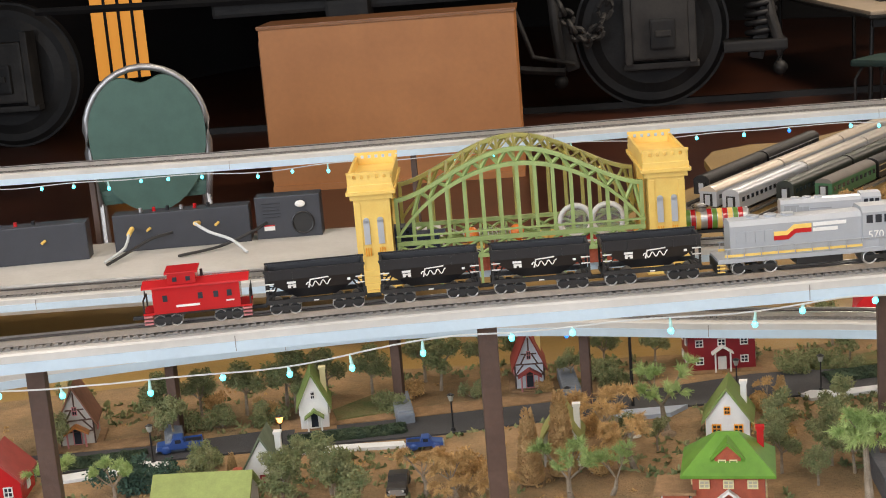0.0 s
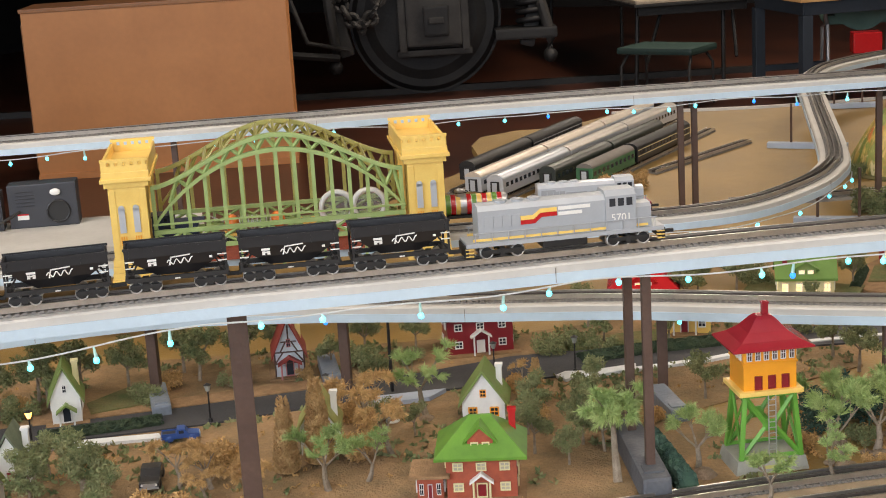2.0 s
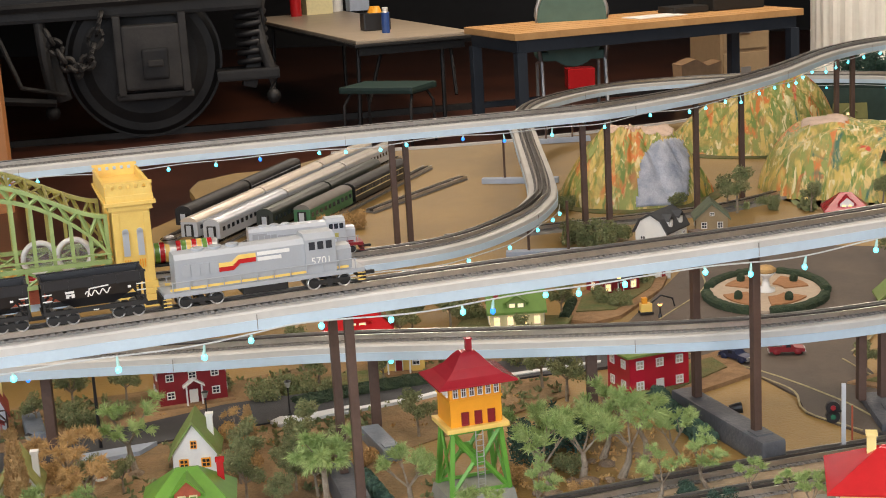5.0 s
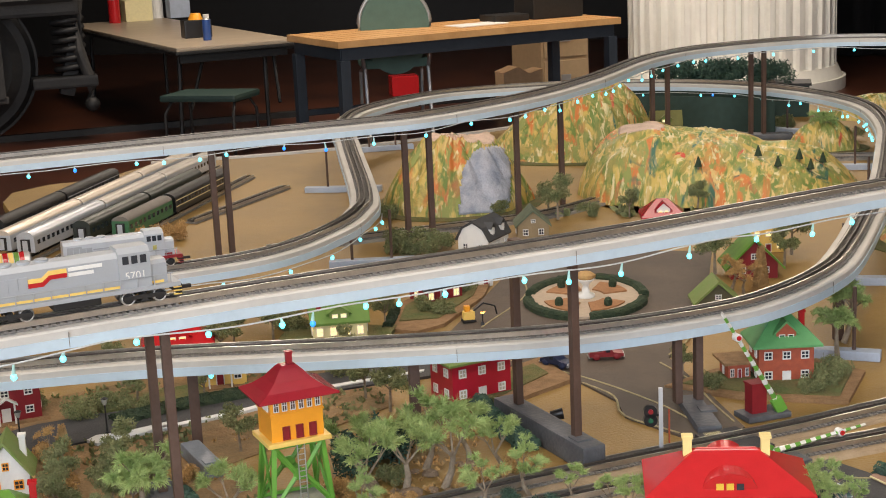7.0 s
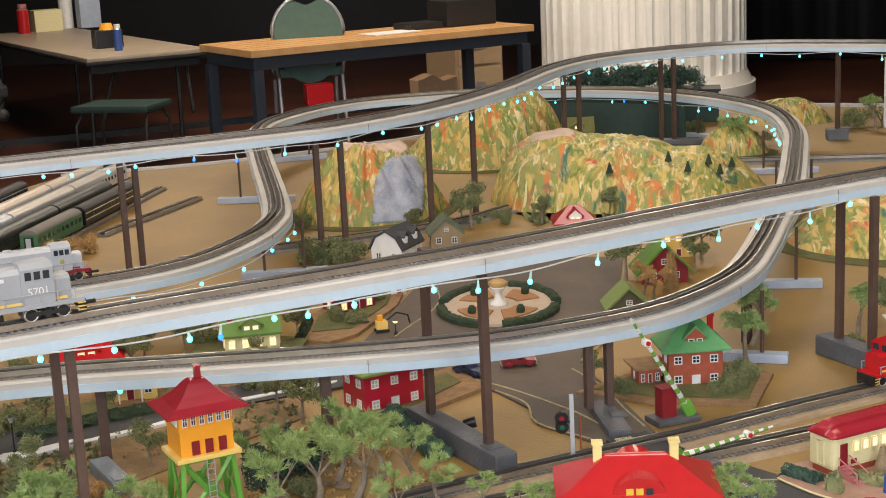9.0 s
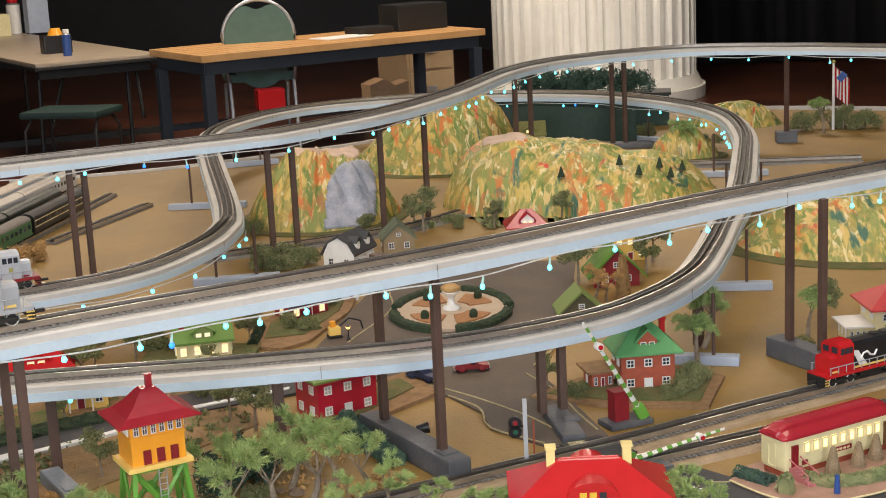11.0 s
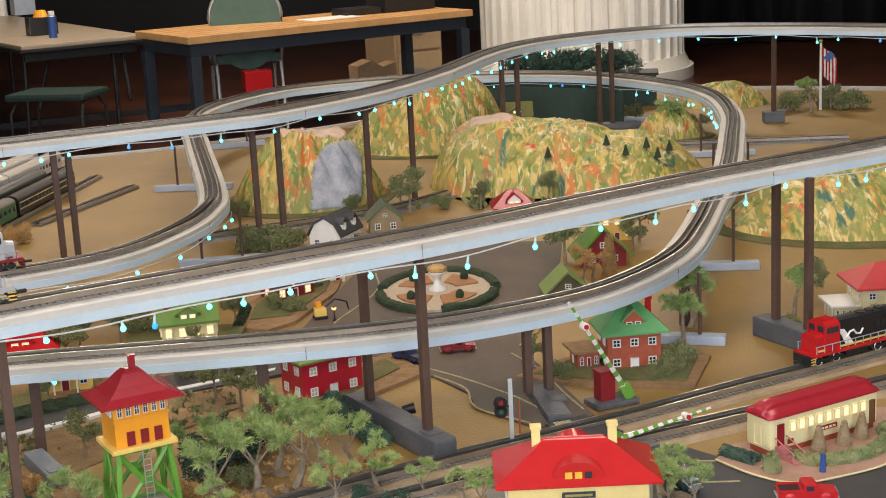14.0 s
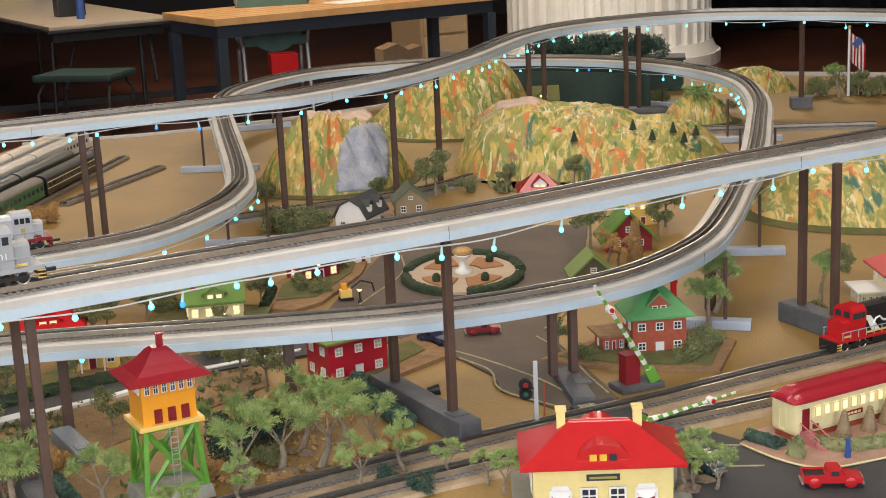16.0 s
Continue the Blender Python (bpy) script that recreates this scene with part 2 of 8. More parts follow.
def mountain_mat(name, seedv):
    """Papier-mache hill paint: ochre and olive ground with brushed runs of orange, red, green and cream."""
    m = mat(name, (0.44, 0.33, 0.09), 0.5, col2=(0.28, 0.27, 0.08), var=0.22, scale=14, bump=0.5, bscale=50)
    nt = m.node_tree
    b = nt.nodes["Principled BSDF"]
    src = b.inputs["Base Color"].links[0].from_socket
    co = nt.nodes.new("ShaderNodeTexCoord")
    layers = (((0.16, 0.23, 0.05), 15, 0.5, 0.06), ((0.6, 0.44, 0.12), 27, 0.53, 0.05), ((0.62, 0.2, 0.05), 13, 0.6, 0.04), ((0.27, 0.3, 0.08), 34, 0.55, 0.04),
              ((0.72, 0.62, 0.34), 40, 0.62, 0.03), ((0.6, 0.08, 0.05), 14, 0.67, 0.03), ((0.05, 0.14, 0.09), 15, 0.65, 0.035), ((0.66, 0.48, 0.18), 52, 0.6, 0.05))
    for k, (col, sc, lo, soft) in enumerate(layers):
        mp = nt.nodes.new("ShaderNodeMapping")
        mp.inputs["Location"].default_value = (k * 3.1 + seedv, k * 1.7, 0)
        mp.inputs["Rotation"].default_value = (0, 0.25, 0.5 + 0.2 * k)
        mp.inputs["Scale"].default_value = (1, 0.5, 0.2)
        nz = nt.nodes.new("ShaderNodeTexNoise")
        nz.inputs["Scale"].default_value, nz.inputs["Detail"].default_value, nz.inputs["Distortion"].default_value = sc, 3.0, 0.8
        mr = nt.nodes.new("ShaderNodeMapRange")
        mr.inputs["From Min"].default_value, mr.inputs["From Max"].default_value = lo - soft, lo + soft
        mx = nt.nodes.new("ShaderNodeMix")
        mx.data_type = "RGBA"
        mx.inputs[7].default_value = (*col, 1)
        nt.links.new(co.outputs["Object"], mp.inputs["Vector"])
        nt.links.new(mp.outputs[0], nz.inputs["Vector"])
        nt.links.new(nz.outputs["Fac"], mr.inputs["Value"])
        nt.links.new(mr.outputs["Result"], mx.inputs["Factor"])
        nt.links.new(src, mx.inputs[6])
        src = mx.outputs[2]
    nt.links.new(src, b.inputs["Base Color"])
    return m


# ---- building helpers ----
def thing(name, m, label, category, group="", kind=""):
    ob = new(name)
    ob.empty_display_size = 0.05
    ob.matrix_world = m
    return tagged(ob, label, category, group, kind)


def mesh_of(name, bm, material, smooth=False):
    me = bpy.data.meshes.new(name)
    bmesh.ops.recalc_face_normals(bm, faces=bm.faces)
    if smooth:
        for f in bm.faces:
            f.smooth = True
    bm.to_mesh(me)
    bm.free()
    me.materials.append(material)
    return me


def part(name, bm, material, parent, label="", smooth=False):
    ob = new(name, mesh_of(name, bm, material, smooth))
    ob.parent = parent
    return tagged(ob, label)


def solid(name, bm, material, label, category, kind="", m=None, smooth=False, group=""):
    """A thing, or a piece of the setting, that is one mesh."""
    ob = new(name, mesh_of(name, bm, material, smooth))
    if m is not None:
        ob.matrix_world = m
    return tagged(ob, label, category, group, kind)


def bx(sx, sy, sz, x=0, y=0, z=0, rot=None, bm=None, bev=0.0):
    """A box by its size and the centre of its underside; bev rounds its edges."""
    bm = bm or bmesh.new()
    m = Matrix.Translation((x, y, z)) @ (rot or Matrix()) @ Matrix.Translation((0, 0, sz / 2)) @ Matrix.Diagonal((sx, sy, sz, 1))
    r = bmesh.ops.create_cube(bm, size=1, matrix=m)
    if bev:
        bmesh.ops.bevel(bm, geom=list({e for v in r["verts"] for e in v.link_edges}), offset=bev, segments=2, affect="EDGES", profile=0.7)
    return bm


def rod(p, q, r, r2=None, seg=8, bm=None):
    """A rod or cone from p to q."""
    bm = bm or bmesh.new()
    p, q = Vector(p), Vector(q)
    d = q - p
    m = Matrix.Translation((p + q) / 2) @ d.to_track_quat("Z", "Y").to_matrix().to_4x4()
    bmesh.ops.create_cone(bm, cap_ends=True, segments=seg, radius1=r, radius2=r if r2 is None else r2, depth=d.length, matrix=m)
    return bm


def ball(r, x=0, y=0, z=0, sx=1, sy=1, sz=1, bm=None, seg=10):
    bm = bm or bmesh.new()
    bmesh.ops.create_uvsphere(bm, u_segments=seg, v_segments=max(5, seg * 2 // 3), radius=r, matrix=Matrix.Translation((x, y, z)) @ Matrix.Diagonal((sx, sy, sz, 1)))
    return bm


def prism(pts, z0, z1, bm=None, m=None):
    """A polygon of (x, y) points raised from z0 to z1."""
    bm = bm or bmesh.new()
    m = m or Matrix()
    lo = [bm.verts.new(m @ Vector((x, y, z0))) for x, y in pts]
    hi = [bm.verts.new(m @ Vector((x, y, z1))) for x, y in pts]
    bm.faces.new(lo[::-1])
    bm.faces.new(hi)
    n = len(pts)
    for i in range(n):
        bm.faces.new((lo[i], lo[(i + 1) % n], hi[(i + 1) % n], hi[i]))
    return bm


UPRIGHT = Matrix(((1, 0, 0, 0), (0, 0, -1, 0), (0, 1, 0, 0), (0, 0, 0, 1)))     # (x, y, z) -> (x, -z, y): draws a profile upright


def smooth_line(pts, step=0.03):
    """Catmull-Rom through the points, sampled evenly."""
    P = [np.array(p, float) for p in pts]
    P = [2 * P[0] - P[1], *P, 2 * P[-1] - P[-2]]
    out = []
    for a, b, c, d in zip(P, P[1:], P[2:], P[3:]):
        n = max(2, int(np.linalg.norm(c - b) / step))
        for k in range(n):
            t = k / n
            out.append(0.5 * (2 * b + (c - a) * t + (2 * a - 5 * b + 4 * c - d) * t * t + (3 * b - a - 3 * c + d) * t ** 3))
    out.append(P[-2])
    return np.array(out)


def normals2(line):
    t = np.gradient(line[:, :2], axis=0)
    t /= np.linalg.norm(t, axis=1)[:, None] + 1e-9
    return np.stack([-t[:, 1], t[:, 0]], 1)


def sweep(line, profile, bm=None, closed=True):
    """A profile of (offset to the left, height) points carried along a line of (x, y, z)."""
    bm = bm or bmesh.new()
    nn = normals2(line)
    rows = []
    for p, n in zip(line, nn):
        rows.append([bm.verts.new((p[0] + n[0] * o, p[1] + n[1] * o, p[2] + h)) for o, h in profile])
    k = len(profile)
    for a, b in zip(rows, rows[1:]):
        for i in range(k if closed else k - 1):
            bm.faces.new((a[i], a[(i + 1) % k], b[(i + 1) % k], b[i]))
    if closed:
        bm.faces.new(rows[0])
        bm.faces.new(rows[-1][::-1])
    return bm


def along(line, s):
    """The place and the heading (radians) at s metres along a line."""
    d = np.r_[0, np.cumsum(np.linalg.norm(np.diff(line, axis=0), axis=1))]
    p = np.array([np.interp(s, d, line[:, k]) for k in range(3)])
    q = np.array([np.interp(s + 0.02, d, line[:, k]) for k in range(3)])
    o = np.array([np.interp(s - 0.02, d, line[:, k]) for k in range(3)])
    return p, math.atan2(q[1] - o[1], q[0] - o[0])


def arc_at(line, x, y):
    """How far along a line its point nearest to (x, y) lies."""
    d = np.r_[0, np.cumsum(np.linalg.norm(np.diff(line, axis=0), axis=1))]
    return d[np.argmin(np.hypot(line[:, 0] - x, line[:, 1] - y))]


def length_of(line):
    return float(np.linalg.norm(np.diff(line, axis=0), axis=1).sum())


def tube(points, r, bm=None, seg=6):
    """A thin bent tube through 3D points."""
    bm = bm or bmesh.new()
    P = [Vector(p) for p in points]
    rows = []
    for i, p in enumerate(P):
        d = (P[min(i + 1, len(P) - 1)] - P[max(i - 1, 0)]).normalized()
        q = d.to_track_quat("Z", "Y")
        rows.append([bm.verts.new(p + q @ Vector((r * math.cos(a), r * math.sin(a), 0))) for a in (2 * math.pi * k / seg for k in range(seg))])
    for a, b in zip(rows, rows[1:]):
        for i in range(seg):
            bm.faces.new((a[i], a[(i + 1) % seg], b[(i + 1) % seg], b[i]))
    bm.faces.new(rows[0])
    bm.faces.new(rows[-1])
    return bm


# ---- the hall ----
solid("floor", bx(26, 26, 0.1, 0, 6, -0.1), M_FLOOR, "dark red-brown polished hall floor", "floor", "structure")
solid("ceiling", bx(26, 26, 0.2, 0, 6, 4.6), M_WALLC, "plain pale hall ceiling", "ceiling", "structure")
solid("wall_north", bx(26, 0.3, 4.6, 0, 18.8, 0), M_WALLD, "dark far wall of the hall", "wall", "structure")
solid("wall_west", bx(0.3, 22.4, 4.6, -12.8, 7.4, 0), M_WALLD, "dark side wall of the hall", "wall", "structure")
solid("wall_east", bx(0.3, 22.4, 4.6, 12.8, 7.4, 0), M_WALLC, "pale side wall of the hall", "wall", "structure")
# Unseen wall, added round the three openings that hold the daylight lamps.
wall = bx(25.2, 0.3, 1.5, 0, -4.05, 0)
bx(25.2, 0.3, 0.3, 0, -4.05, 4.3, bm=wall)
for a, b in ((-12.6, -6.8), (-4.2, -2.3), (0.3, 2.2), (4.8, 12.6)):
    bx(b - a, 0.3, 2.8, (a + b) / 2, -4.05, 1.5, bm=wall)
solid("wall_south", wall, M_WALLC, "assumed pale wall with three tall window openings, out of view", "wall", "structure")
# Housings for the added ceiling lights, all out of view.
for lx in (-3.2, 0.6):
    for ly in (1.0, 4.6, 10.6):
        lamp = thing("ceiling_lamp", pose(lx, ly, 4.45), "square white lamp housing added on the ceiling, out of view", "ceiling lamp", "ceiling lamps")
        part("housing", bx(1.26, 1.26, 0.12, 0, 0, 0.02), M_WHITE, lamp)

# ---- layout table ----
TABLE = [(-4.6, -0.1), (-4.6, 2.0), (-3.3, 2.95), (-2.5, 3.5), (-2.42, 4.95), (-2.46, 5.15), (-2.62, 5.42), (-2.67, 5.62), (-2.58, 5.8), (-2.4, 5.9), (-2.3, 6.25), (-1.61, 6.49), (-0.9, 6.97), (-0.3, 7.5), (1.0, 7.75), (2.9, 7.0), (3.2, 1.2), (1.2, -0.1)]
table = prism(TABLE, ZT - 0.03, ZT)
solid("layout_table_top", table, M_TABLE, "ochre painted table top of the model railway layout", "table top", "structure")
rim = bmesh.new()
edge = smooth_line([(x, y, ZT) for x, y in TABLE[10:16]], 0.1)
sweep(edge, [(0, -0.09), (0.02, -0.09), (0.02, 0.012), (0, 0.012)], rim)
solid("table_edge_trim", rim, M_DECK, "pale painted edge strip of the layout table", "trim", "structure")
for x, y in ((-4.2, 0.2), (-4.2, 1.8), (-2.5, 3.2), (-2.1, 5.9), (0.4, 7.2), (2.6, 6.6), (2.8, 1.4), (0.8, 0.2), (-1.0, 2.6)):
    solid("table_leg", bx(0.08, 0.08, ZT - 0.03, x, y, 0), M_POST, "brown wooden leg under the layout table", "table leg", "structure")


# ---- elevated track decks ----
HI, LO = 0.398, 0.17                       # undersides of the high and the low decks above the table
DECK_T = 0.027
A_EDGE = [(-2.89, 0.68), (-2.02, 1.335), (-1.51, 1.74), (-1.15, 1.99), (-0.76, 2.27), (-0.2, 2.65), (0.18, 2.95), (0.43, 3.15), (0.81, 3.42), (1.5, 3.9)]
LINE_A = smooth_line([(x - 0.025, y + 0.034, ZT + HI) for x, y in A_EDGE])
D_EDGE = [(-4.3, 2.3), (-3.61, 2.74), (-3.03, 3.07), (-2.49, 3.44), (-1.95, 3.81), (-1.47, 4.11), (-0.94, 4.42), (-0.76, 4.56), (-0.5, 4.93), (-0.31, 5.39), (-0.11, 6.08), (0.16, 6.47), (0.66, 6.71), (1.13, 6.57), (1.5, 6.33), (2.2, 5.8)]
LINE_D = smooth_line([(x, y, ZT + HI - 0.007) for x, y in D_EDGE])
LOOP = [(-4.3, 1.52), (-3.6, 1.97), (-2.98, 2.38), (-2.28, 2.83), (-1.68, 3.2), (-1.32, 3.4), (-1.06, 3.6), (-0.95, 3.87), (-0.92, 4.13), (-0.96, 4.43), (-1.21, 5.39), (-1.37, 6.05), (-1.33, 6.5), (-1.08, 6.93), (-0.59, 7.13),
        (-0.1, 7.12), (0.3, 6.94), (0.6, 6.58), (0.76, 6.15), (0.77, 5.6), (0.69, 5.0), (0.59, 4.4), (0.49, 3.98), (0.42, 3.68), (0.34, 3.41), (0.21, 3.18), (0.06, 3.03), (-0.23, 2.88), (-0.62, 2.79), (-1.04, 2.72), (-1.34, 2.63), (-1.7, 2.53), (-2.02, 2.39), (-2.36, 2.08), (-2.75, 1.65), (-3.2, 1.1)]
LINE_L = smooth_line([(x, y, ZT + LO) for x, y in LOOP])


def track_deck(name, line, label, w=0.088):
    root = thing(name, Matrix(), label, "track deck", kind="structure")
    h = w / 2
    part("board", sweep(line, [(-h, 0), (h, 0), (h, DECK_T), (h - 0.004, DECK_T + 0.003), (-h + 0.004, DECK_T + 0.003), (-h, DECK_T)]), M_DECK, root)
    part("fascia_lip", sweep(line, [(-h - 0.003, -0.002), (-h - 0.0005, -0.002), (-h - 0.0005, 0.0155), (-h - 0.003, 0.0155)]), M_LIP, root)
    part("fascia_lip", sweep(line, [(h + 0.0005, -0.002), (h + 0.003, -0.002), (h + 0.003, 0.0155), (h + 0.0005, 0.0155)]), M_LIP, root)
    rails_on(line, root, DECK_T + 0.003)
    s = 0.55
    while s < length_of(line) - 0.3:                 # butt joints of the boards
        p, a = along(line, s)
        for sd in (-1, 1):
            part("board_joint", bx(0.0012, 0.0016, DECK_T - 0.002, p[0] - sd * (h + 0.0025) * math.sin(a) * -1, p[1] + sd * (h + 0.0025) * math.cos(a) * -1, p[2], Matrix.Rotation(a, 4, "Z")), M_BED, root)
        s += 0.93
    return root


def rails_on(line, root, z, gauge=0.032):
    part("roadbed", sweep(line, [(-0.021, z - 0.001), (0.021, z - 0.001), (0.02, z + 0.003), (-0.02, z + 0.003)]), M_BED, root)
    tie = bmesh.new()
    s, n = 0.0, length_of(line)
    while s < n:
        p, a = along(line, s)
        bx(0.006, 0.051, 0.0035, p[0], p[1], p[2] + z + 0.0022, Matrix.Rotation(a, 4, "Z"), tie)
        s += 0.0126
    tagged(part("ties", tie, M_TIE, root), kind="stuff")
    for o, m in ((-gauge / 2, M_RAIL), (0, M_RAILB), (gauge / 2, M_RAIL)):
        part("rail", sweep(line, [(o - 0.002, z + 0.006), (o + 0.002, z + 0.006), (o + 0.002, z + 0.0155), (o - 0.002, z + 0.0155)]), m, root)


RAILTOP = DECK_T + 0.0185
deck_a = track_deck("high_track_deck", LINE_A, "pale blue-grey painted high deck carrying three-rail toy track")
deck_d = track_deck("far_high_track_deck", LINE_D, "pale painted high deck curving round behind the hills", 0.09)
deck_l = track_deck("low_track_deck", LINE_L, "pale painted lower deck looping under the high deck")


# ---- posts and footings under the decks ----
def post(x, y, z0, z1, w=0.028, d=0.026, rot=36, label="brown painted wooden trestle post", lean=(0, 0)):
    bm = bx(w, d, z1 - z0 + 0.001, 0, 0, 0, bev=0.002)
    for v in bm.verts:
        if v.co.z > (z1 - z0) / 2:
            v.co.x += lean[0]
            v.co.y += lean[1]
    return solid("trestle_post", bm, M_POST, label, "post", m=pose(x, y, ZT + z0, 0, 0, rot), group="trestle posts")


def footing(x, y, lx, ly, h, rot, m=M_BLOCK, label="grey painted wooden footing block under the posts"):
    root = thing("footing_block", pose(x, y, ZT, 0, 0, rot), label, "footing", "footing blocks")
    part("block", bx(lx, ly, h, bev=0.006), m, root)
    part("top_plate", bx(min(lx, ly) * 0.7, min(lx, ly) * 0.7, 0.004, lx * 0.36, 0, h - 0.001, bev=0.001), m, root)
    return root


def post_pair(x, y, x2, y2, blk_len, cap=True):
    """Two posts on one footing carrying the high deck."""
    a = math.degrees(math.atan2(y - y2, x - x2))
    footing((x + x2) / 2, (y + y2) / 2, blk_len, 0.05, 0.048, a)
    post(x, y, 0.048, HI - 0.001, 0.016, 0.016, a)
    post(x2, y2, 0.048, HI - 0.021 if cap else HI - 0.001, 0.016, 0.016, a)
    if cap:
        L = math.hypot(x - x2, y - y2)
        solid("cross_beam", bx(L - 0.016, 0.022, 0.018, bev=0.001), M_POST, "brown wooden cross beam on trestle posts", "beam", m=pose((x + x2) / 2 - 0.012 * math.cos(radians(a)), (y + y2) / 2 - 0.012 * math.sin(radians(a)), ZT + HI - 0.019, 0, 0, a), group="cross beams")


post_pair(-0.205, 2.69, -0.335, 2.88, 0.36)
post_pair(-0.845, 2.236, -0.93, 2.39, 0.3)
post_pair(0.623, 3.27, 0.566, 3.364, 0.22, False)
post(-1.42, 1.868, 0, HI - 0.001, 0.032, 0.026)
post(-2.02, 1.43, 0, HI - 0.001, 0.03, 0.026)
post(1.3, 3.78, 0, HI - 0.001)
for x, y in ((-0.012, 2.975), (0.031, 3.0)):
    post(x, y, 0.02, LO - 0.001, 0.016, 0.021, 20)
footing(0.03, 2.93, 0.05, 0.2, 0.02, 12)
for x, y in ((-0.538, 2.81), (-0.975, 2.73), (-2.356, 2.06), (-2.005, 2.395), (-1.62, 2.55), (0.37, 3.5)):
    post(x, y, 0, LO - 0.001, 0.021, 0.021, 20)
for x, y, a in ((-2.36, 2.06, -45), (-1.99, 2.385, -50), (-1.73, 2.66, -55), (-0.955, 2.66, -55)):
    footing(x + 0.02, y - 0.03, 0.16, 0.04, 0.03, a, M_FOOT, "blue-grey painted footing board beside the road")
for x, y in ((-0.839, 4.5), (-0.772, 4.56), (-0.53, 4.9), (-0.40, 5.16), (-0.09, 6.0), (-0.03, 6.2), (0.33, 6.6), (0.385, 6.6), (1.09, 6.58), (-1.352, 4.15), (-1.325, 4.2), (-3.4, 2.86), (-2.6, 3.36)):
    post(x, y, 0, HI - 0.008, 0.017, 0.017, 30)
for x, y, a in ((0.36, 6.6, -5), (1.09, 6.58, 0), (-0.06, 6.1, 60)):
    footing(x, y + 0.01, 0.09 if x > 1 else 0.3, 0.07, 0.05 if x > 1 else 0.025, a)


def rod_bent(x, y, rot, length):
    """A pair of thin rods on a flat beam, holding the low deck."""
    root = thing("rod_bent", pose(x, y, ZT, 0, 0, rot), "pair of thin dark rods on a pale blue beam", "support", "rod supports")
    part("beam", bx(length, 0.035, 0.022, bev=0.003), M_BEAM, root)
    for o in (-0.06, 0.06):
        part("rod", rod((o, 0, 0.02), (o, 0, LO), 0.0045), M_POST, root)


for x, y, a, n in ((-1.27, 5.52, 2, 0.3), (0.5, 4.03, -3, 0.26), (0.33, 3.36, -12, 0.24), (-0.92, 4.3, 10, 0.26), (0.7, 5.1, 5, 0.3), (0.74, 5.8, 0, 0.3), (-1.3, 6.5, 20, 0.28), (0.45, 6.8, -35, 0.28)):
    rod_bent(x, y, a, n)


# ---- hell-gate style arch bridge ----
def arch_bridge(m):
    root = thing("arch_bridge", m, "toy steel arch bridge, sage green with yellow stone towers", "bridge")
    L, W, TW = 0.72, 0.28, 0.092

    def tower(x0):
        t = part("tower", bmesh.new(), M_YEL, root, "yellow stone-pattern bridge tower")
        for y0 in (0.0, W - 0.075):
            cx, cy = x0 + TW / 2, y0 + 0.0375
            part("plinth", bx(TW + 0.006, 0.082, 0.012, cx, cy, 0, bev=0.001), M_YEL, t)
            for k in range(3):                       # stepped courses of the plinth
                part("plinth_course", bx(TW - k * 0.003, 0.078 - k * 0.003, 0.0135, cx, cy, 0.0125 + k * 0.014, bev=0.001), M_YEL, t)
            part("pier", bx(TW - 0.014, 0.066, 0.155, cx, cy, 0.054, bev=0.0015), M_YEL, t)
            for k in (-1, 1):
                part("pilaster", bx(0.014, 0.070, 0.15, cx + k * (TW / 2 - 0.014), cy, 0.054, bev=0.001), M_YEL, t)
            for k in (-1, 1):                        # paired tall slots with round heads
                wx = cx + k * 0.015
                if y0 == 0.0:
                    g = bx(0.013, 0.003, 0.052, wx, cy - 0.0345, 0.112)
                    rod((wx, cy - 0.036, 0.164), (wx, cy - 0.033, 0.164), 0.0065, seg=12, bm=g)
                    part("slot_pane", g, M_SILV, t, "pale glazed slot")
                    gr = bmesh.new()
                    for q in (-0.005, 0, 0.005):
                        bx(0.0022, 0.002, 0.018, wx + q, cy - 0.0345, 0.086, bm=gr)
                    part("grille", gr, M_ORG, t)
        bm = bmesh.new()
        cx = x0 + TW / 2
        bx(TW, W, 0.012, cx, W / 2, 0.209, bm=bm, bev=0.001)
        bx(TW + 0.014, W + 0.014, 0.008, cx, W / 2, 0.2205, bm=bm, bev=0.001)
        bx(TW + 0.006, W + 0.006, 0.014, cx, W / 2, 0.228, bm=bm, bev=0.001)
        part("cornice", bm, M_YEL, t)
        bm = bmesh.new()
        for yy in (0.002, W - 0.002):
            bx(TW + 0.002, 0.006, 0.014, cx, yy, 0.2415, bm=bm)
            bx(TW + 0.006, 0.008, 0.006, cx, yy, 0.2635, bm=bm)
            for k in range(6):
                bx(0.009, 0.006, 0.0085, x0 + 0.006 + k * (TW - 0.012) / 5, yy, 0.2553, bm=bm)
        for xx in (x0, x0 + TW):
            bx(0.006, W - 0.014, 0.020, xx, W / 2, 0.2415, bm=bm)
        part("parapet", bm, M_YEL, t)
        bm = bmesh.new()                              # portal arch between the piers
        pr = [(0.075, 0.209), (0.075, 0.14)] + [(W / 2 - (W / 2 - 0.078) * math.cos(a), 0.14 + 0.05 * math.sin(a)) for a in np.linspace(0, math.pi, 13)] + [(W - 0.075, 0.14), (W - 0.075, 0.209)]
        prism(pr, x0 + 0.02, x0 + TW - 0.02, bm, Matrix(((0, 0, 1, 0), (1, 0, 0, 0), (0, 1, 0, 0), (0, 0, 0, 1))))
        part("portal", bm, M_YEL, t)

    tower(0.0)
    tower(L - TW)
    x0, x1 = TW, L - TW

    def top(u):
        return 0.2 + 0.094 * (0.5 - 0.5 * math.cos(2 * math.pi * u)) ** 0.8

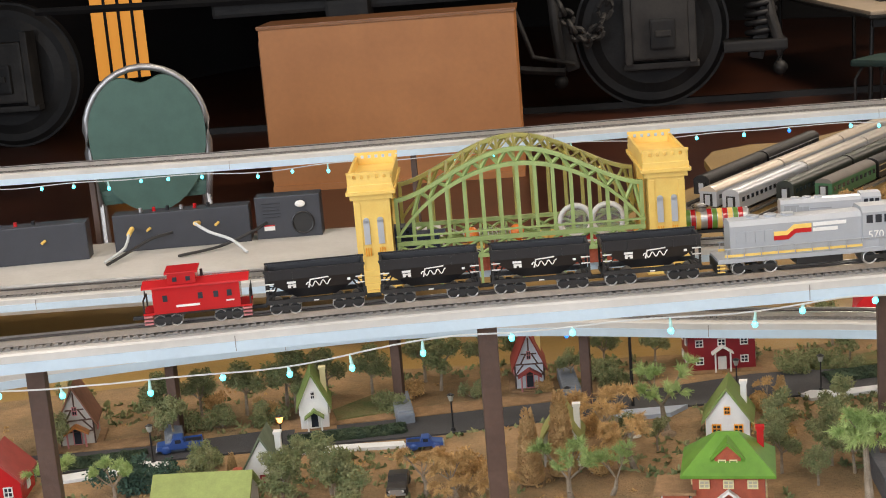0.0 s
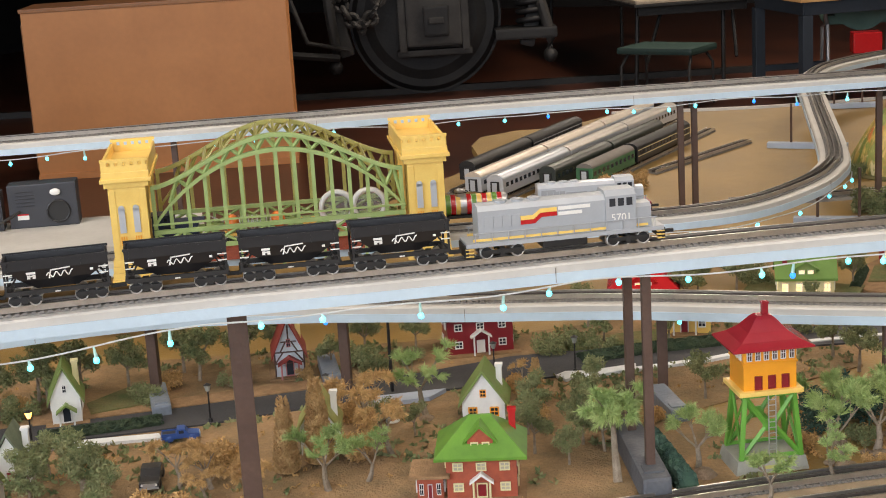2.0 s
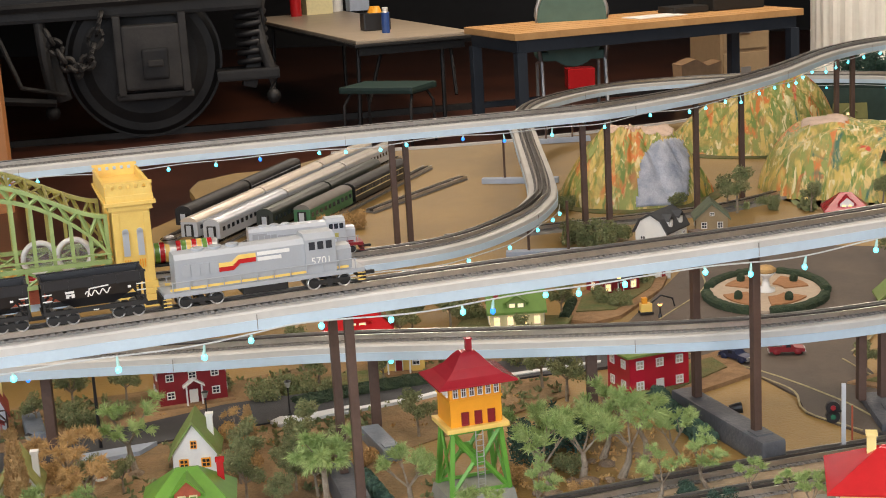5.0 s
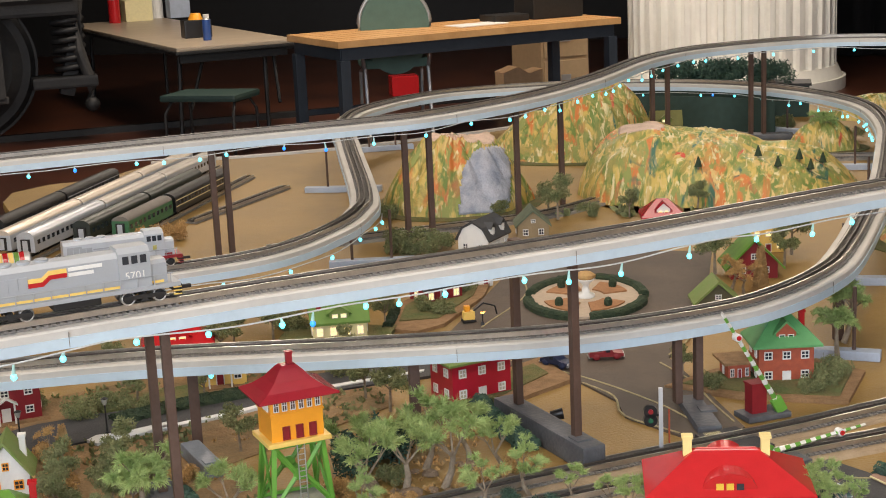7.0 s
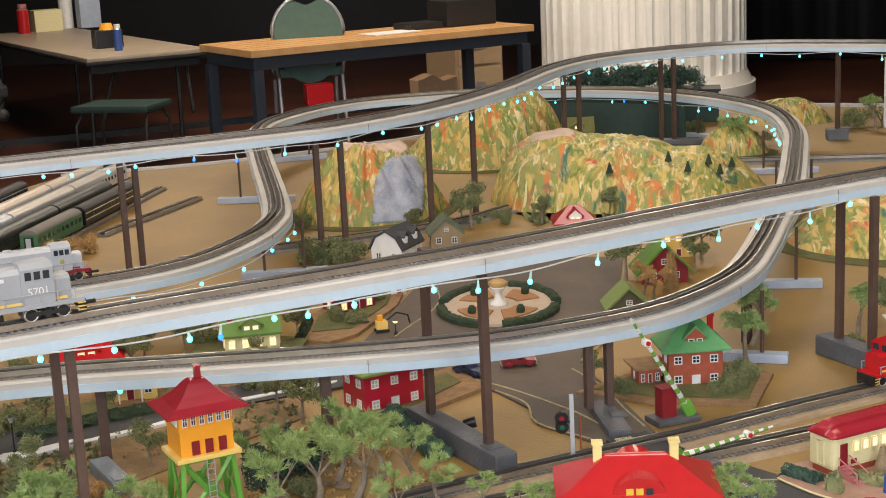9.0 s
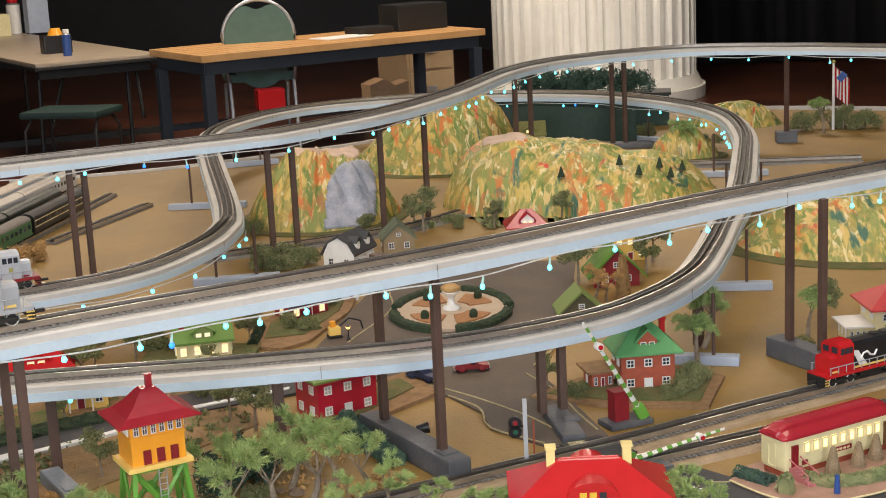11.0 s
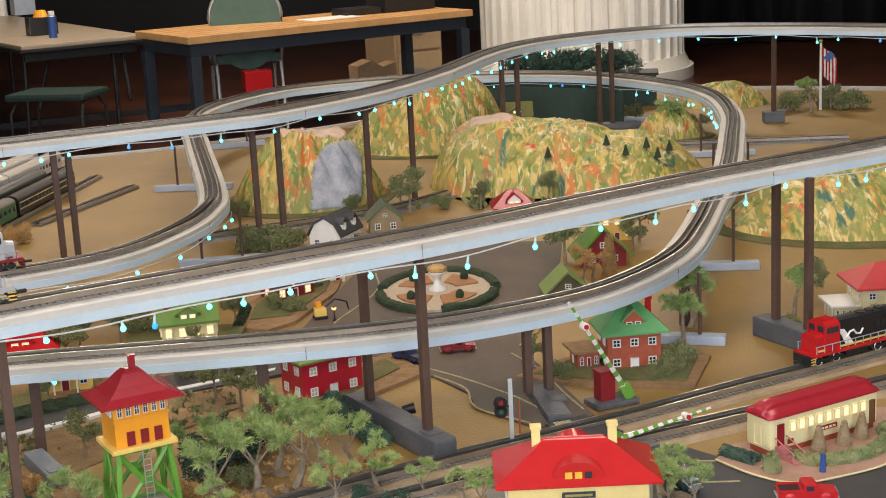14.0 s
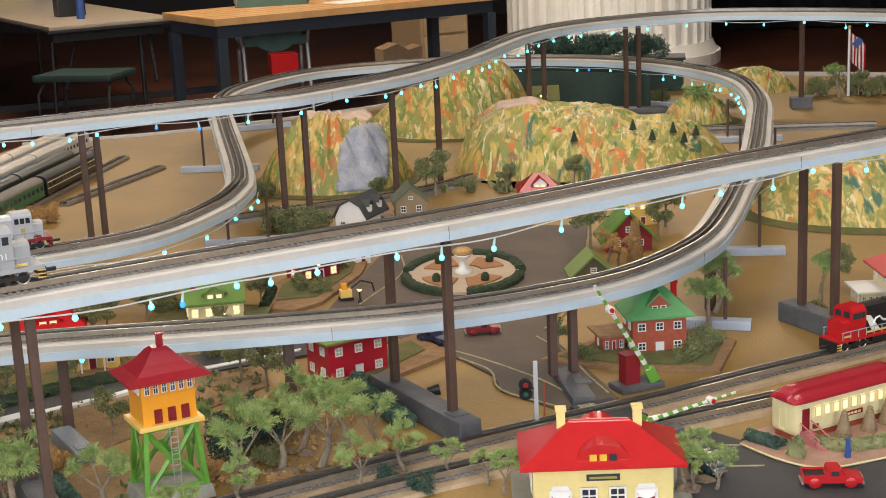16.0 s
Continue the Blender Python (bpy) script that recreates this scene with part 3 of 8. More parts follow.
    def low(u):
        return 0.112 + 0.15 * (1 - (2 * u - 1) ** 2) ** 0.85

    N = 14
    for y, m_ in ((0.04, M_SAGE), (W - 0.04, M_GOLD)):
        truss = part("arch_truss", bmesh.new(), m_, root)
        for fn, nm, hh in ((top, "top_chord", 0.009), (low, "lower_chord", 0.009)):
            line = np.array([(x0 + (x1 - x0) * u, y, fn(u)) for u in np.linspace(0, 1, 41)])
            part(nm, sweep(line, [(-0.006, -hh), (0.006, -hh), (0.006, 0), (-0.006, 0)]), m_, truss)
        for k in range(N):
            u0, u1 = k / N, (k + 1) / N
            um = (u0 + u1) / 2
            xa, xb, xm = (x0 + (x1 - x0) * q for q in (u0, u1, um))
            tri = [((xa, y, low(u0) if k else 0.11), (xm, y, top(um) - 0.004)), ((xm, y, top(um) - 0.004), (xb, y, low(u1) if k < N - 1 else 0.11))]
            for p, q in tri:
                if abs(u0 - 0.5) < 0.49:
                    part("web_bar", rod(p, q, 0.0044, seg=4), m_, truss)
        for k in range(1, N):
            u = k / N
            part("hanger", bx(0.008, 0.005, max(0.01, low(u) - 0.103), x0 + (x1 - x0) * u, y, 0.1), m_, truss)
        for xx in (x0 + 0.004, x1 - 0.004):
            part("end_post", bx(0.008, 0.008, 0.1, xx, y, 0.1), m_, truss)
        g = part("deck_girder", bmesh.new(), M_SAGE, root)
        bm = bmesh.new()
        bx(x1 - x0, 0.008, 0.009, (x0 + x1) / 2, y - 0.012, 0.097, bm=bm)
        bx(x1 - x0, 0.008, 0.009, (x0 + x1) / 2, y - 0.012, 0.06, bm=bm)
        part("flange", bm, M_SAGE, g)
        lat = bmesh.new()
        for k in range(9):
            xa, xb = x0 + (x1 - x0) * k / 9, x0 + (x1 - x0) * (k + 1) / 9
            rod((xa, y - 0.012, 0.067), (xb, y - 0.012, 0.099), 0.0034, seg=4, bm=lat)
            rod((xa, y - 0.012, 0.099), (xb, y - 0.012, 0.067), 0.0034, seg=4, bm=lat)
            bx(0.006, 0.006, 0.036, xa + 0.003, y - 0.012, 0.064, bm=lat)
        part("lattice", lat, M_SAGE, g)
        for k in range(1, 6):
            part("girder_leg", bx(0.006, 0.006, 0.06, x0 + (x1 - x0) * k / 6, y - 0.01, 0), M_SAGE, g)
    for k in range(2, 13):
        u = k / N
        x = x0 + (x1 - x0) * u
        part("top_lateral", rod((x, 0.04, top(u) - 0.003), (x, W - 0.04, top(u) - 0.003), 0.0035, seg=4), M_GOLD, root)
        if 3 <= k < 12:
            part("top_diagonal", rod((x, 0.04, top(u) - 0.003), (x0 + (x1 - x0) * (k + 1) / N, W - 0.04, top(u + 1 / N) - 0.003), 0.0026, seg=4), M_GOLD, root)
    part("walkway_rail", bx(x1 - x0, 0.004, 0.004, (x0 + x1) / 2, 0.018, 0.118), M_SAGE, root)
    part("red_girder", bx(x1 - x0, 0.01, 0.03, (x0 + x1) / 2, 0.062, 0.022), M_BRICK, root, "rust-red girder under the bridge deck")
    return root


BR = pose(-2.285, 2.64, ZT + LO, 0, 0, 33) @ Matrix.Scale(1.12, 4)
arch_bridge(BR)


# ---- painted hills ----
def hill(name, x, y, rx, ry, h, rot, label, m, seedv, peaks=((0, 0, 1, 1.0),), cap=0.0, power=0.7, cone=False):
    """A papier-mache hill: peaks are (x, y, height, sharpness) in parts of its radius, cone-shaped or domed; cap is the share of the height above which it is white."""
    root = thing(name, pose(x, y, ZT, 0, 0, rot), label, "hill", "painted hills")
    bm = bmesh.new()
    rings, seg = 48, 156
    rows = []
    for i in range(1, rings + 1):
        r = i / rings
        row = []
        for j in range(seg):
            a = 2 * math.pi * j / seg
            wob = 1 + 0.12 * noise.noise(Vector((math.cos(a) * 1.6, math.sin(a) * 1.6, seedv))) + 0.03 * noise.noise(Vector((math.cos(a) * 7, math.sin(a) * 7, seedv)))
            px, py = r * math.cos(a) * wob, r * math.sin(a) * wob
            z = 0.0
            for qx, qy, qh, sh in peaks:
                d2 = ((px - qx) ** 2 + (py - qy) ** 2) * sh
                z = max(z, qh * max(0.0, min(1 - 0.2 * d2, 1.24 * (1 - d2 ** 0.5) + 0.06) if cone else max(0.0, 1 - d2) ** power))
            z *= max(0.0, 1 - r ** 7) ** 0.6
            fold = noise.noise(Vector((math.cos(a) * 5 + seedv, math.sin(a) * 5, r * 0.8)))
            rib = noise.noise(Vector((math.cos(a) * 11, math.sin(a) * 11 + seedv, r)))
            fine = noise.noise(Vector((px * 6, py * 6, seedv + 4)))
            z = z * h * (1 + 0.2 * fold * r + 0.14 * rib * r + 0.05 * fine) - (0.003 if i == rings else 0)
            row.append(bm.verts.new((px * rx, py * ry, max(z, -0.003))))
        rows.append(row)
    for a, b in zip(rows, rows[1:]):
        for j in range(seg):
            bm.faces.new((a[j], a[(j + 1) % seg], b[(j + 1) % seg], b[j]))
    c = bm.verts.new((0, 0, sum(v.co.z for v in rows[0]) / seg))
    for j in range(seg):
        bm.faces.new((c, rows[0][j], rows[0][(j + 1) % seg]))
    bm.normal_update()
    crust = {}
    if cap:
        crust["peak_cap"] = shell(bm, lambda p: p.z > cap * h + 0.02 * noise.noise(p * 40) and min((p.x / rx - qx) ** 2 + (p.y / ry - qy) ** 2 for qx, qy, qh, sh in peaks[:2 if name == "steep_hill" else 1]) < (0.05 if name == "steep_hill" else 0.026), 0.0025)
    if name == "steep_hill":
        crust["rock_face"] = shell(bm, lambda p: p.y < 0.02 and p.z > 0.012 and p.z < 0.215 and abs(p.x - 0.125) < 0.082 * max(0.0, 1 - max(0.0, (p.z - 0.09) / 0.13) ** 2) ** 0.5 + 0.004 * noise.noise(p * 40), 0.004)
    part("hillside", bm, m, root, smooth=True)
    for nm, c in crust.items():
        part(nm, c, M_SNOW if nm == "peak_cap" else M_ROCK, root, "dusty pinkish white peak" if nm == "peak_cap" else "blue-grey painted bare rock face", smooth=True)
    return root


def shell(bm, chosen, lift):
    """A thin coat over the faces whose middle is chosen."""
    out = bmesh.new()
    seen = {}

    def vert(v, d):
        key = (v.index, d)
        if key not in seen:
            seen[key] = out.verts.new(v.co + v.normal * (d if v.normal.z > 0 else -d))
        return seen[key]
    bm.verts.index_update()
    picked = [f for f in bm.faces if chosen(f.calc_center_median())]
    for f in picked:
        out.faces.new([vert(v, lift) for v in f.verts])
    inner = set(picked)
    for f in picked:
        for e in f.edges:
            if sum(1 for g in e.link_faces if g in inner) == 1:
                p, q = e.verts
                out.faces.new((vert(p, lift), vert(p, -0.002), vert(q, -0.002), vert(q, lift)))
    bmesh.ops.recalc_face_normals(out, faces=out.faces[:])
    return out


M_HILL1, M_HILL2, M_HILL3 = mountain_mat("green_gold_hill_paint", 0.0), mountain_mat("orange_gold_hill_paint", 5.3), mountain_mat("olive_hill_paint", 9.1)
M_ROCK = mat("blue_grey_rock_paint", (0.46, 0.47, 0.52), 0.55, col2=(0.26, 0.29, 0.36), var=0.3, scale=22, bump=0.6, bscale=70)
peak = hill("steep_hill", -0.79, 5.24, 0.27, 0.26, 0.25, 0, "steep papier-mache hill painted green and gold with pale top", M_HILL1, 2.0, ((-0.1, -0.05, 1.0, 0.9), (0.32, 0.0, 0.97, 1.3)), 0.84, cone=True)
back = hill("far_hill", -0.43, 6.35, 0.38, 0.29, 0.285, 6, "far papier-mache hill painted green and gold with white top", M_HILL1, 6.0, ((0.3, 0.05, 1.0, 0.75), (-0.4, 0, 0.62, 1.9)), 0.86, cone=True)
big = hill("broad_hill", 0.13, 5.42, 0.5, 0.46, 0.24, -6, "broad papier-mache hill painted gold, orange and green", M_HILL2, 11.0, ((-0.52, 0.05, 1.0, 2.3), (-0.12, 0.12, 0.9, 1.5), (0.3, 0.06, 0.7, 1.5), (0.66, 0, 0.42, 4.0)), 0.86, 0.62)
side = hill("side_hill", 1.02, 4.62, 0.46, 0.36, 0.185, 10, "low hill painted with swirls of green and orange", M_HILL3, 17.0, ((0.05, 0, 1.0, 1.1), (0.6, 0.1, 0.75, 3)))
hill("small_hill", 0.6, 6.32, 0.17, 0.13, 0.12, 0, "small rocky painted hill inside the track loop", M_HILL3, 23.0, ((0.1, 0, 1.0, 1.2),))
hill("low_mound", 0.95, 7.2, 0.22, 0.16, 0.11, 0, "low green painted mound behind the track loop", M_HILL3, 29.0)
for nm, hx, hy, rx, ry in (("steep_felt_mat", -0.79, 5.22, 0.31, 0.3), ("green_felt_mat", -0.42, 6.33, 0.46, 0.33), ("felt_mat", 1.02, 4.6, 0.5, 0.4), ("felt_mat", 0.6, 6.3, 0.2, 0.15)):
    pts = [(hx + rx * math.cos(a) * (1 + 0.04 * math.sin(3 * a)), hy + ry * math.sin(a)) for a in np.linspace(0, 2 * math.pi, 48, endpoint=False)]
    solid("felt_mat", prism(pts, ZT - 0.001, ZT + 0.004), M_GRASS, "green felt base under a painted hill", "mat", group="felt mats")


# ---- the hall behind ----
def fluted_column(x, y, r):
    root = thing("fluted_column", pose(x, y, 0), "large cream fluted plaster column on a round base", "column")
    n = 40
    pts = []
    for k in range(n):
        a0 = 2 * math.pi * k / n
        for q, rr in ((0.0, 1.0), (0.3, 1.0), (0.38, 0.965), (0.52, 0.945), (0.78, 0.945), (0.92, 0.965)):
            a = a0 + q * 2 * math.pi / n
            pts.append((r * rr * math.cos(a), r * rr * math.sin(a)))
    part("shaft", prism(pts, 0.2, 4.55), M_COL, root)
    bm = rod((0, 0, 0), (0, 0, 0.1), r * 1.09, seg=48)
    rod((0, 0, 0.101), (0, 0, 0.2), r * 1.06, r * 1.01, 48, bm)
    part("base", bm, M_COL, root)


fluted_column(0.52, 13.4, 0.9)
bm = bmesh.new()
line = np.array([(0.9 + i * 0.06, 15.6 + 0.09 * math.sin(i * 1.1) + 0.03 * math.sin(i * 2.7), 0.02) for i in range(150)])
sweep(line, [(0, 0), (0.02, 0), (0.02, 4.4), (0, 4.4)], bm)
solid("black_curtain", bm, M_BLACK, "heavy black stage curtain hanging in folds", "curtain", smooth=True)


def workbench(m):
    root = thing("workbench", m, "workbench with butcher-block top and blue-grey steel frame", "workbench")
    part("worktop", bx(2.35, 0.95, 0.05, 1.175, 0.475, 0.74, bev=0.004), M_BENCH, root, "pale butcher-block worktop")
    for k in range(6):
        part("plank_joint", bx(2.34, 0.004, 0.0015, 1.175, 0.08 + k * 0.155, 0.7895), M_OAKTOP, root)
    part("apron", bx(2.27, 0.03, 0.09, 1.175, 0.05, 0.65, bev=0.004), M_STEELB, root)
    part("side_apron", bx(0.03, 0.85, 0.09, 0.05, 0.475, 0.65, bev=0.004), M_STEELB, root)
    for x in (0.06, 2.29):
        for y in (0.06, 0.89):
            part("leg", bx(0.075, 0.075, 0.65, x, y, 0, bev=0.005), M_STEELB, root)
    part("stretcher", bx(2.15, 0.04, 0.04, 1.175, 0.89, 0.18), M_STEELB, root)


workbench(pose(-2.28, 10.1, 0, 0, 0, 36))


def folding_table(m):
    root = thing("folding_table", m, "folding table with worn beige top and dark edge", "table")
    part("tabletop", bx(0.95, 3.7, 0.03, -0.475, 1.85, 0.71, bev=0.01), mat("worn_beige_laminate", (0.42, 0.34, 0.25), 0.35, var=0.15, scale=5), root)
    part("edge_band", bx(0.97, 3.72, 0.022, -0.475, 1.85, 0.687, bev=0.006), M_BLK2, root)
    part("apron", bx(0.85, 0.04, 0.07, -0.475, 0.12, 0.615), M_BLK2, root)
    for x in (-0.12, -0.83):
        for y in (0.45, 3.35):
            part("leg", rod((x, y, 0), (x * 0.97, y, 0.64), 0.018), M_BLK2, root)
        part("cross_brace", rod((x, 0.15, 0.25), (x * 0.8, 0.3, 0.62), 0.014), M_BLK2, root)


folding_table(pose(-2.82, 11.12, 0, 0, 0, 34.5))


def banquet_chair(m, s=1.0):
    root = thing("banquet_chair", m @ Matrix.Scale(s, 4), "banquet chair with sage green rounded back and grey tube frame", "chair", "green chairs")
    pts = [(-0.2, 0, 0.4), (-0.215, 0.0, 0.5), (-0.225, 0, 0.62)] + [(-0.225 * math.cos(a), 0, 0.68 + 0.24 * math.sin(a)) for a in np.linspace(0.1, math.pi - 0.1, 17)] + [(0.225, 0, 0.62), (0.215, 0, 0.5), (0.2, 0, 0.4)]
    part("back_frame", tube(pts, 0.013, seg=8), M_CHROME, root, smooth=True)
    pad = [(0.216 * math.cos(a), 0.675 + 0.236 * math.sin(a) - (0.05 * max(0, math.sin(a)) ** 24)) for a in np.linspace(0, math.pi, 33)] + [(-0.216 * math.cos(a), 0.675 - 0.3 * math.sin(a)) for a in np.linspace(0.15, math.pi - 0.15, 21)]
    part("backrest", prism(pad, -0.02, 0.02, None, UPRIGHT), M_GCUSH, root)
    part("seat", bx(0.43, 0.42, 0.06, 0, -0.22, 0.41, bev=0.02), M_GCUSH, root)
    for sx in (-1, 1):
        part("back_leg", tube([(sx * 0.2, 0, 0.42), (sx * 0.2, 0.06, 0.2), (sx * 0.2, 0.12, 0)], 0.012), M_CHROME, root)
        part("front_leg", tube([(sx * 0.18, -0.2, 0.41), (sx * 0.2, -0.36, 0.37), (sx * 0.2, -0.42, 0)], 0.012), M_CHROME, root)
    return root


banquet_chair(pose(-4.98, 4.66, 0, 0, 0, 226), 1.2)
banquet_chair(pose(-2.06, 11.1, -0.0, 0, 0, 196), 1.2)


def low_stool(m):
    root = thing("low_stool", m, "backless chair, green padded seat darkened as in shade, on bent tubes", "stool")
    # Chair without its back; shade under the table is put into the seat colour.
    part("seat", bx(0.6, 0.42, 0.05, 0, 0, 0.39, bev=0.022), mat("shaded_green_vinyl", (0.02, 0.045, 0.038), 0.5, var=0.2), root)
    for sx in (-1, 1):
        part("tube_leg", tube([(sx * 0.27, 0.2, 0), (sx * 0.27, 0.19, 0.3), (sx * 0.25, 0.12, 0.385), (sx * 0.25, -0.12, 0.385), (sx * 0.27, -0.19, 0.3), (sx * 0.27, -0.2, 0)], 0.011, seg=8), M_IRON2, root, smooth=True)


low_stool(pose(-3.3, 10.35, 0, 0, 0, -10))

crate = thing("wooden_cabinet", pose(-6.38, 7.1, 0, 0, 0, 29.5), "large plain orange-brown wooden cabinet with varnished top", "cabinet")
part("carcass", bx(1.62, 0.5, 1.04, 0.81, 0.25, 0, bev=0.006), M_OAK, crate)
part("top", bx(1.64, 0.52, 0.025, 0.81, 0.25, 1.04, bev=0.004), M_OAKTOP, crate)
part("base_rail", bx(1.625, 0.02, 0.04, 0.81, -0.003, 0.0), M_OAK, crate)
part("side_frame", bx(0.012, 0.46, 0.9, -0.003, 0.25, 0.07), M_OAKTOP, crate)


def chain(points, r, parent):
    for k, (p, q) in enumerate(zip(points, points[1:])):
        p, q = Vector(p), Vector(q)
        d = q - p
        m_ = Matrix.Translation((p + q) / 2) @ d.to_track_quat("X", "Z").to_matrix().to_4x4() @ Matrix.Rotation(math.pi / 2 * (k % 2), 4, "X")
        ring = [m_ @ Vector((d.length * 0.68 * math.cos(a), r * 2.6 * math.sin(a), 0)) for a in np.linspace(0, 2 * math.pi, 13)]
        part("chain_link", tube(ring, r), M_IRON2, parent)


def rail_truck(m):
    """The running gear of the real railway vehicle that stands behind the layout."""
    root = thing("railway_truck", m, "dark greasy iron wheel truck of a full-size railway vehicle", "railway vehicle")
    for wx in (0.0, -5.45):
        w = part("wheel", rod((wx, 0.0, 0.62), (wx, 0.1, 0.62), 0.62, seg=56), M_IRON, root)
        part("tread", rod((wx, -0.04, 0.62), (wx, 0.0, 0.62), 0.56, 0.6, 56), M_IRON, w)
        part("plate", rod((wx, -0.07, 0.62), (wx, -0.041, 0.62), 0.42, 0.5, 40), M_IRON, w)
        part("hub", rod((wx, -0.14, 0.62), (wx, -0.06, 0.62), 0.15, 0.18, 24), M_IRON2, w)
        j = part("journal_box", bx(0.44, 0.16, 0.5, wx + 0.06, -0.3, 0.42, bev=0.02), M_IRON2, root, "dusty grey axle box")
        part("lid", bx(0.2, 0.05, 0.24, wx + 0.08, -0.4, 0.5, bev=0.02), M_IRON, j)
        part("latch", bx(0.12, 0.04, 0.05, wx + 0.08, -0.43, 0.6, bev=0.01), M_IRON2, j)
        for s in (-1, 1):
            part("pedestal", bx(0.06, 0.2, 0.62, wx + 0.06 + s * 0.25, -0.27, 0.38, bev=0.01), M_IRON2, j)
        part("tie_bar", bx(0.6, 0.12, 0.05, wx + 0.06, -0.27, 0.34, bev=0.012), M_IRON2, j)
    part("side_frame", bx(4.5, 0.14, 0.3, -1.3, -0.2, 0.98, bev=0.03), M_IRON, root)
    part("bolster", bx(4.8, 1.8, 0.5, -1.4, 0.9, 1.3), M_IRON, root)
    for s, ex in ((-1, -0.78), (1, 0.95)):
        part("brake_hanger", tube([(ex, -0.2, 1.1), (ex - 0.02 * s, -0.22, 0.7), (ex + 0.05, -0.22, 0.42), (ex + 0.03, -0.22, 0.3)], 0.045, seg=8), M_IRON2, root)
        part("brake_shoe", bx(0.12, 0.16, 0.42, ex - s * 0.14, -0.06, 0.35, Matrix.Rotation(s * 0.25, 4, "Y"), bev=0.03), M_IRON2, root)
        part("hanger_foot", ball(0.06, ex + 0.04, -0.24, 0.28), M_IRON, root, smooth=True)
    for sx in (0.86,):
        sp = [(sx + 0.11 * math.cos(a), -0.12 + 0.11 * math.sin(a), 0.52 + a * 0.0115) for a in np.linspace(0, 12 * math.pi, 120)]
        part("coil_spring", tube(sp, 0.024, seg=8), M_IRON, root, smooth=True)
    part("spring_plank", bx(0.5, 0.35, 0.09, 0.8, -0.1, 0.42, bev=0.02), M_IRON, root)
    part("brake_rod", tube([(-1.1, -0.3, 0.95), (-0.95, -0.3, 0.5), (-0.62, -0.3, 0.42)], 0.02), M_IRON2, root)
    part("brake_beam", tube([(-2.2, -0.25, 0.5), (-1.2, -0.28, 0.42), (-0.7, -0.28, 0.36)], 0.035), M_IRON, root)
    chain([(-0.72 + 0.42 * u, -0.36, 0.92 - 0.42 * math.sin(math.pi * u) * (0.75 + 0.25 * u) + 0.1 * u) for u in np.linspace(0, 1, 12)], 0.02, root)
    part("running_rail", bx(9, 0.07, 0.05, 0, 0.06, 0.0), M_IRON, root)
    part("underframe_pipe", tube([(-5, -0.35, 1.15), (-2, -0.38, 1.1), (0.9, -0.38, 1.12)], 0.035), M_IRON, root)
    for k, px_ in enumerate((-2.4,)):
        part("equipment_box", bx(0.35, 0.3, 0.32 + 0.1 * (k % 3), px_, -0.3, 0.75, bev=0.03), M_IRON, root)


rail_truck(pose(-5.5, 10.9, 0, 0, 0, 27))
bm = bx(7.2, 0.4, 3.2, -2.6, 1.2, 1.35)
solid("railway_car_body", bm, M_IRON, "dark body side of a full-size railway vehicle", "railway vehicle", m=pose(-5.42, 10.95, 0.0, 0, 0, 27))
lit = thing("lit_doorway", pose(-10.94, 10.32, 0.35, 0, 0, 48), "orange lamplit doorway with iron bars behind the vehicle", "doorway")
# The doorway's lamplight is put into the slab's emission; it has no lamp.
part("glow", bx(0.5, 0.03, 1.1), mat("emissive_lamplit_wall", (0.7, 0.3, 0.06), 0.6, var=0.15, scale=6, emit=((1.0, 0.4, 0.06), 0.55)), lit)
for k in range(3):
    part("bar", bx(0.03, 0.03, 1.1, -0.12 + k * 0.13, -0.06, 0), M_IRON, lit)

# dark green box with shrubs behind the far loop
gb = thing("planter_box", pose(0.22, 7.36, ZT, 0, 0, -4), "long dark green box behind the far loop", "planter")
part("box", bx(0.85, 0.16, 0.15, bev=0.004), M_CLOTH, gb)
part("rim", bx(0.87, 0.18, 0.012, 0, 0, 0.15), M_BLK2, gb)
line = smooth_line([(-0.45, 6.98, ZT + 0.001), (-0.1, 7.0, ZT + 0.001), (0.22, 6.88, ZT + 0.001), (0.44, 6.7, ZT + 0.001)])
skirt = thing("green_skirt", Matrix(), "dark green cloth skirt under the far loop deck", "skirt")
for k in range(0, len(line) - 1, max(1, len(line) // 4)):
    seg = line[k:k + max(1, len(line) // 4) + 1]
    if len(seg) > 1:
        part("cloth_panel", sweep(seg, [(0, 0), (0.004, 0), (0.004, 0.15), (0, 0.15)]), M_CLOTH, skirt)


# ---- village ground ----
def patch(name, pts, z0, z1, m, label, category, kind="structure"):
    return solid(name, prism([(x, y) for x, y in pts], ZT + z0, ZT + z1), m, label, category, kind)


DIRT = [(-3.6, 1.5), (-3.2, 0.4), (-1.0, 0.9), (-0.95, 2.0), (-0.62, 2.4), (-0.9, 2.62), (-0.62, 3.0), (-0.7, 3.35), (-1.1, 3.3), (-1.4, 3.05), (-1.75, 2.85), (-2.2, 2.6), (-2.7, 2.3)]
patch("village_soil", DIRT, -0.001, 0.003, M_DIRT, "brown scatter soil of the model village", "ground")
ROAD = [(-3.1, 1.25), (-2.52, 1.71), (-2.22, 1.97), (-1.80, 2.28), (-1.62, 2.45), (-1.33, 2.67), (-1.07, 2.86), (-0.78, 3.08), (-0.56, 3.2), (-0.55, 3.36), (-0.85, 3.2), (-1.15, 2.99), (-1.37, 2.85), (-1.51, 2.70), (-1.68, 2.55), (-1.93, 2.35), (-2.16, 2.17), (-2.36, 1.98), (-2.62, 1.8), (-3.2, 1.36)]
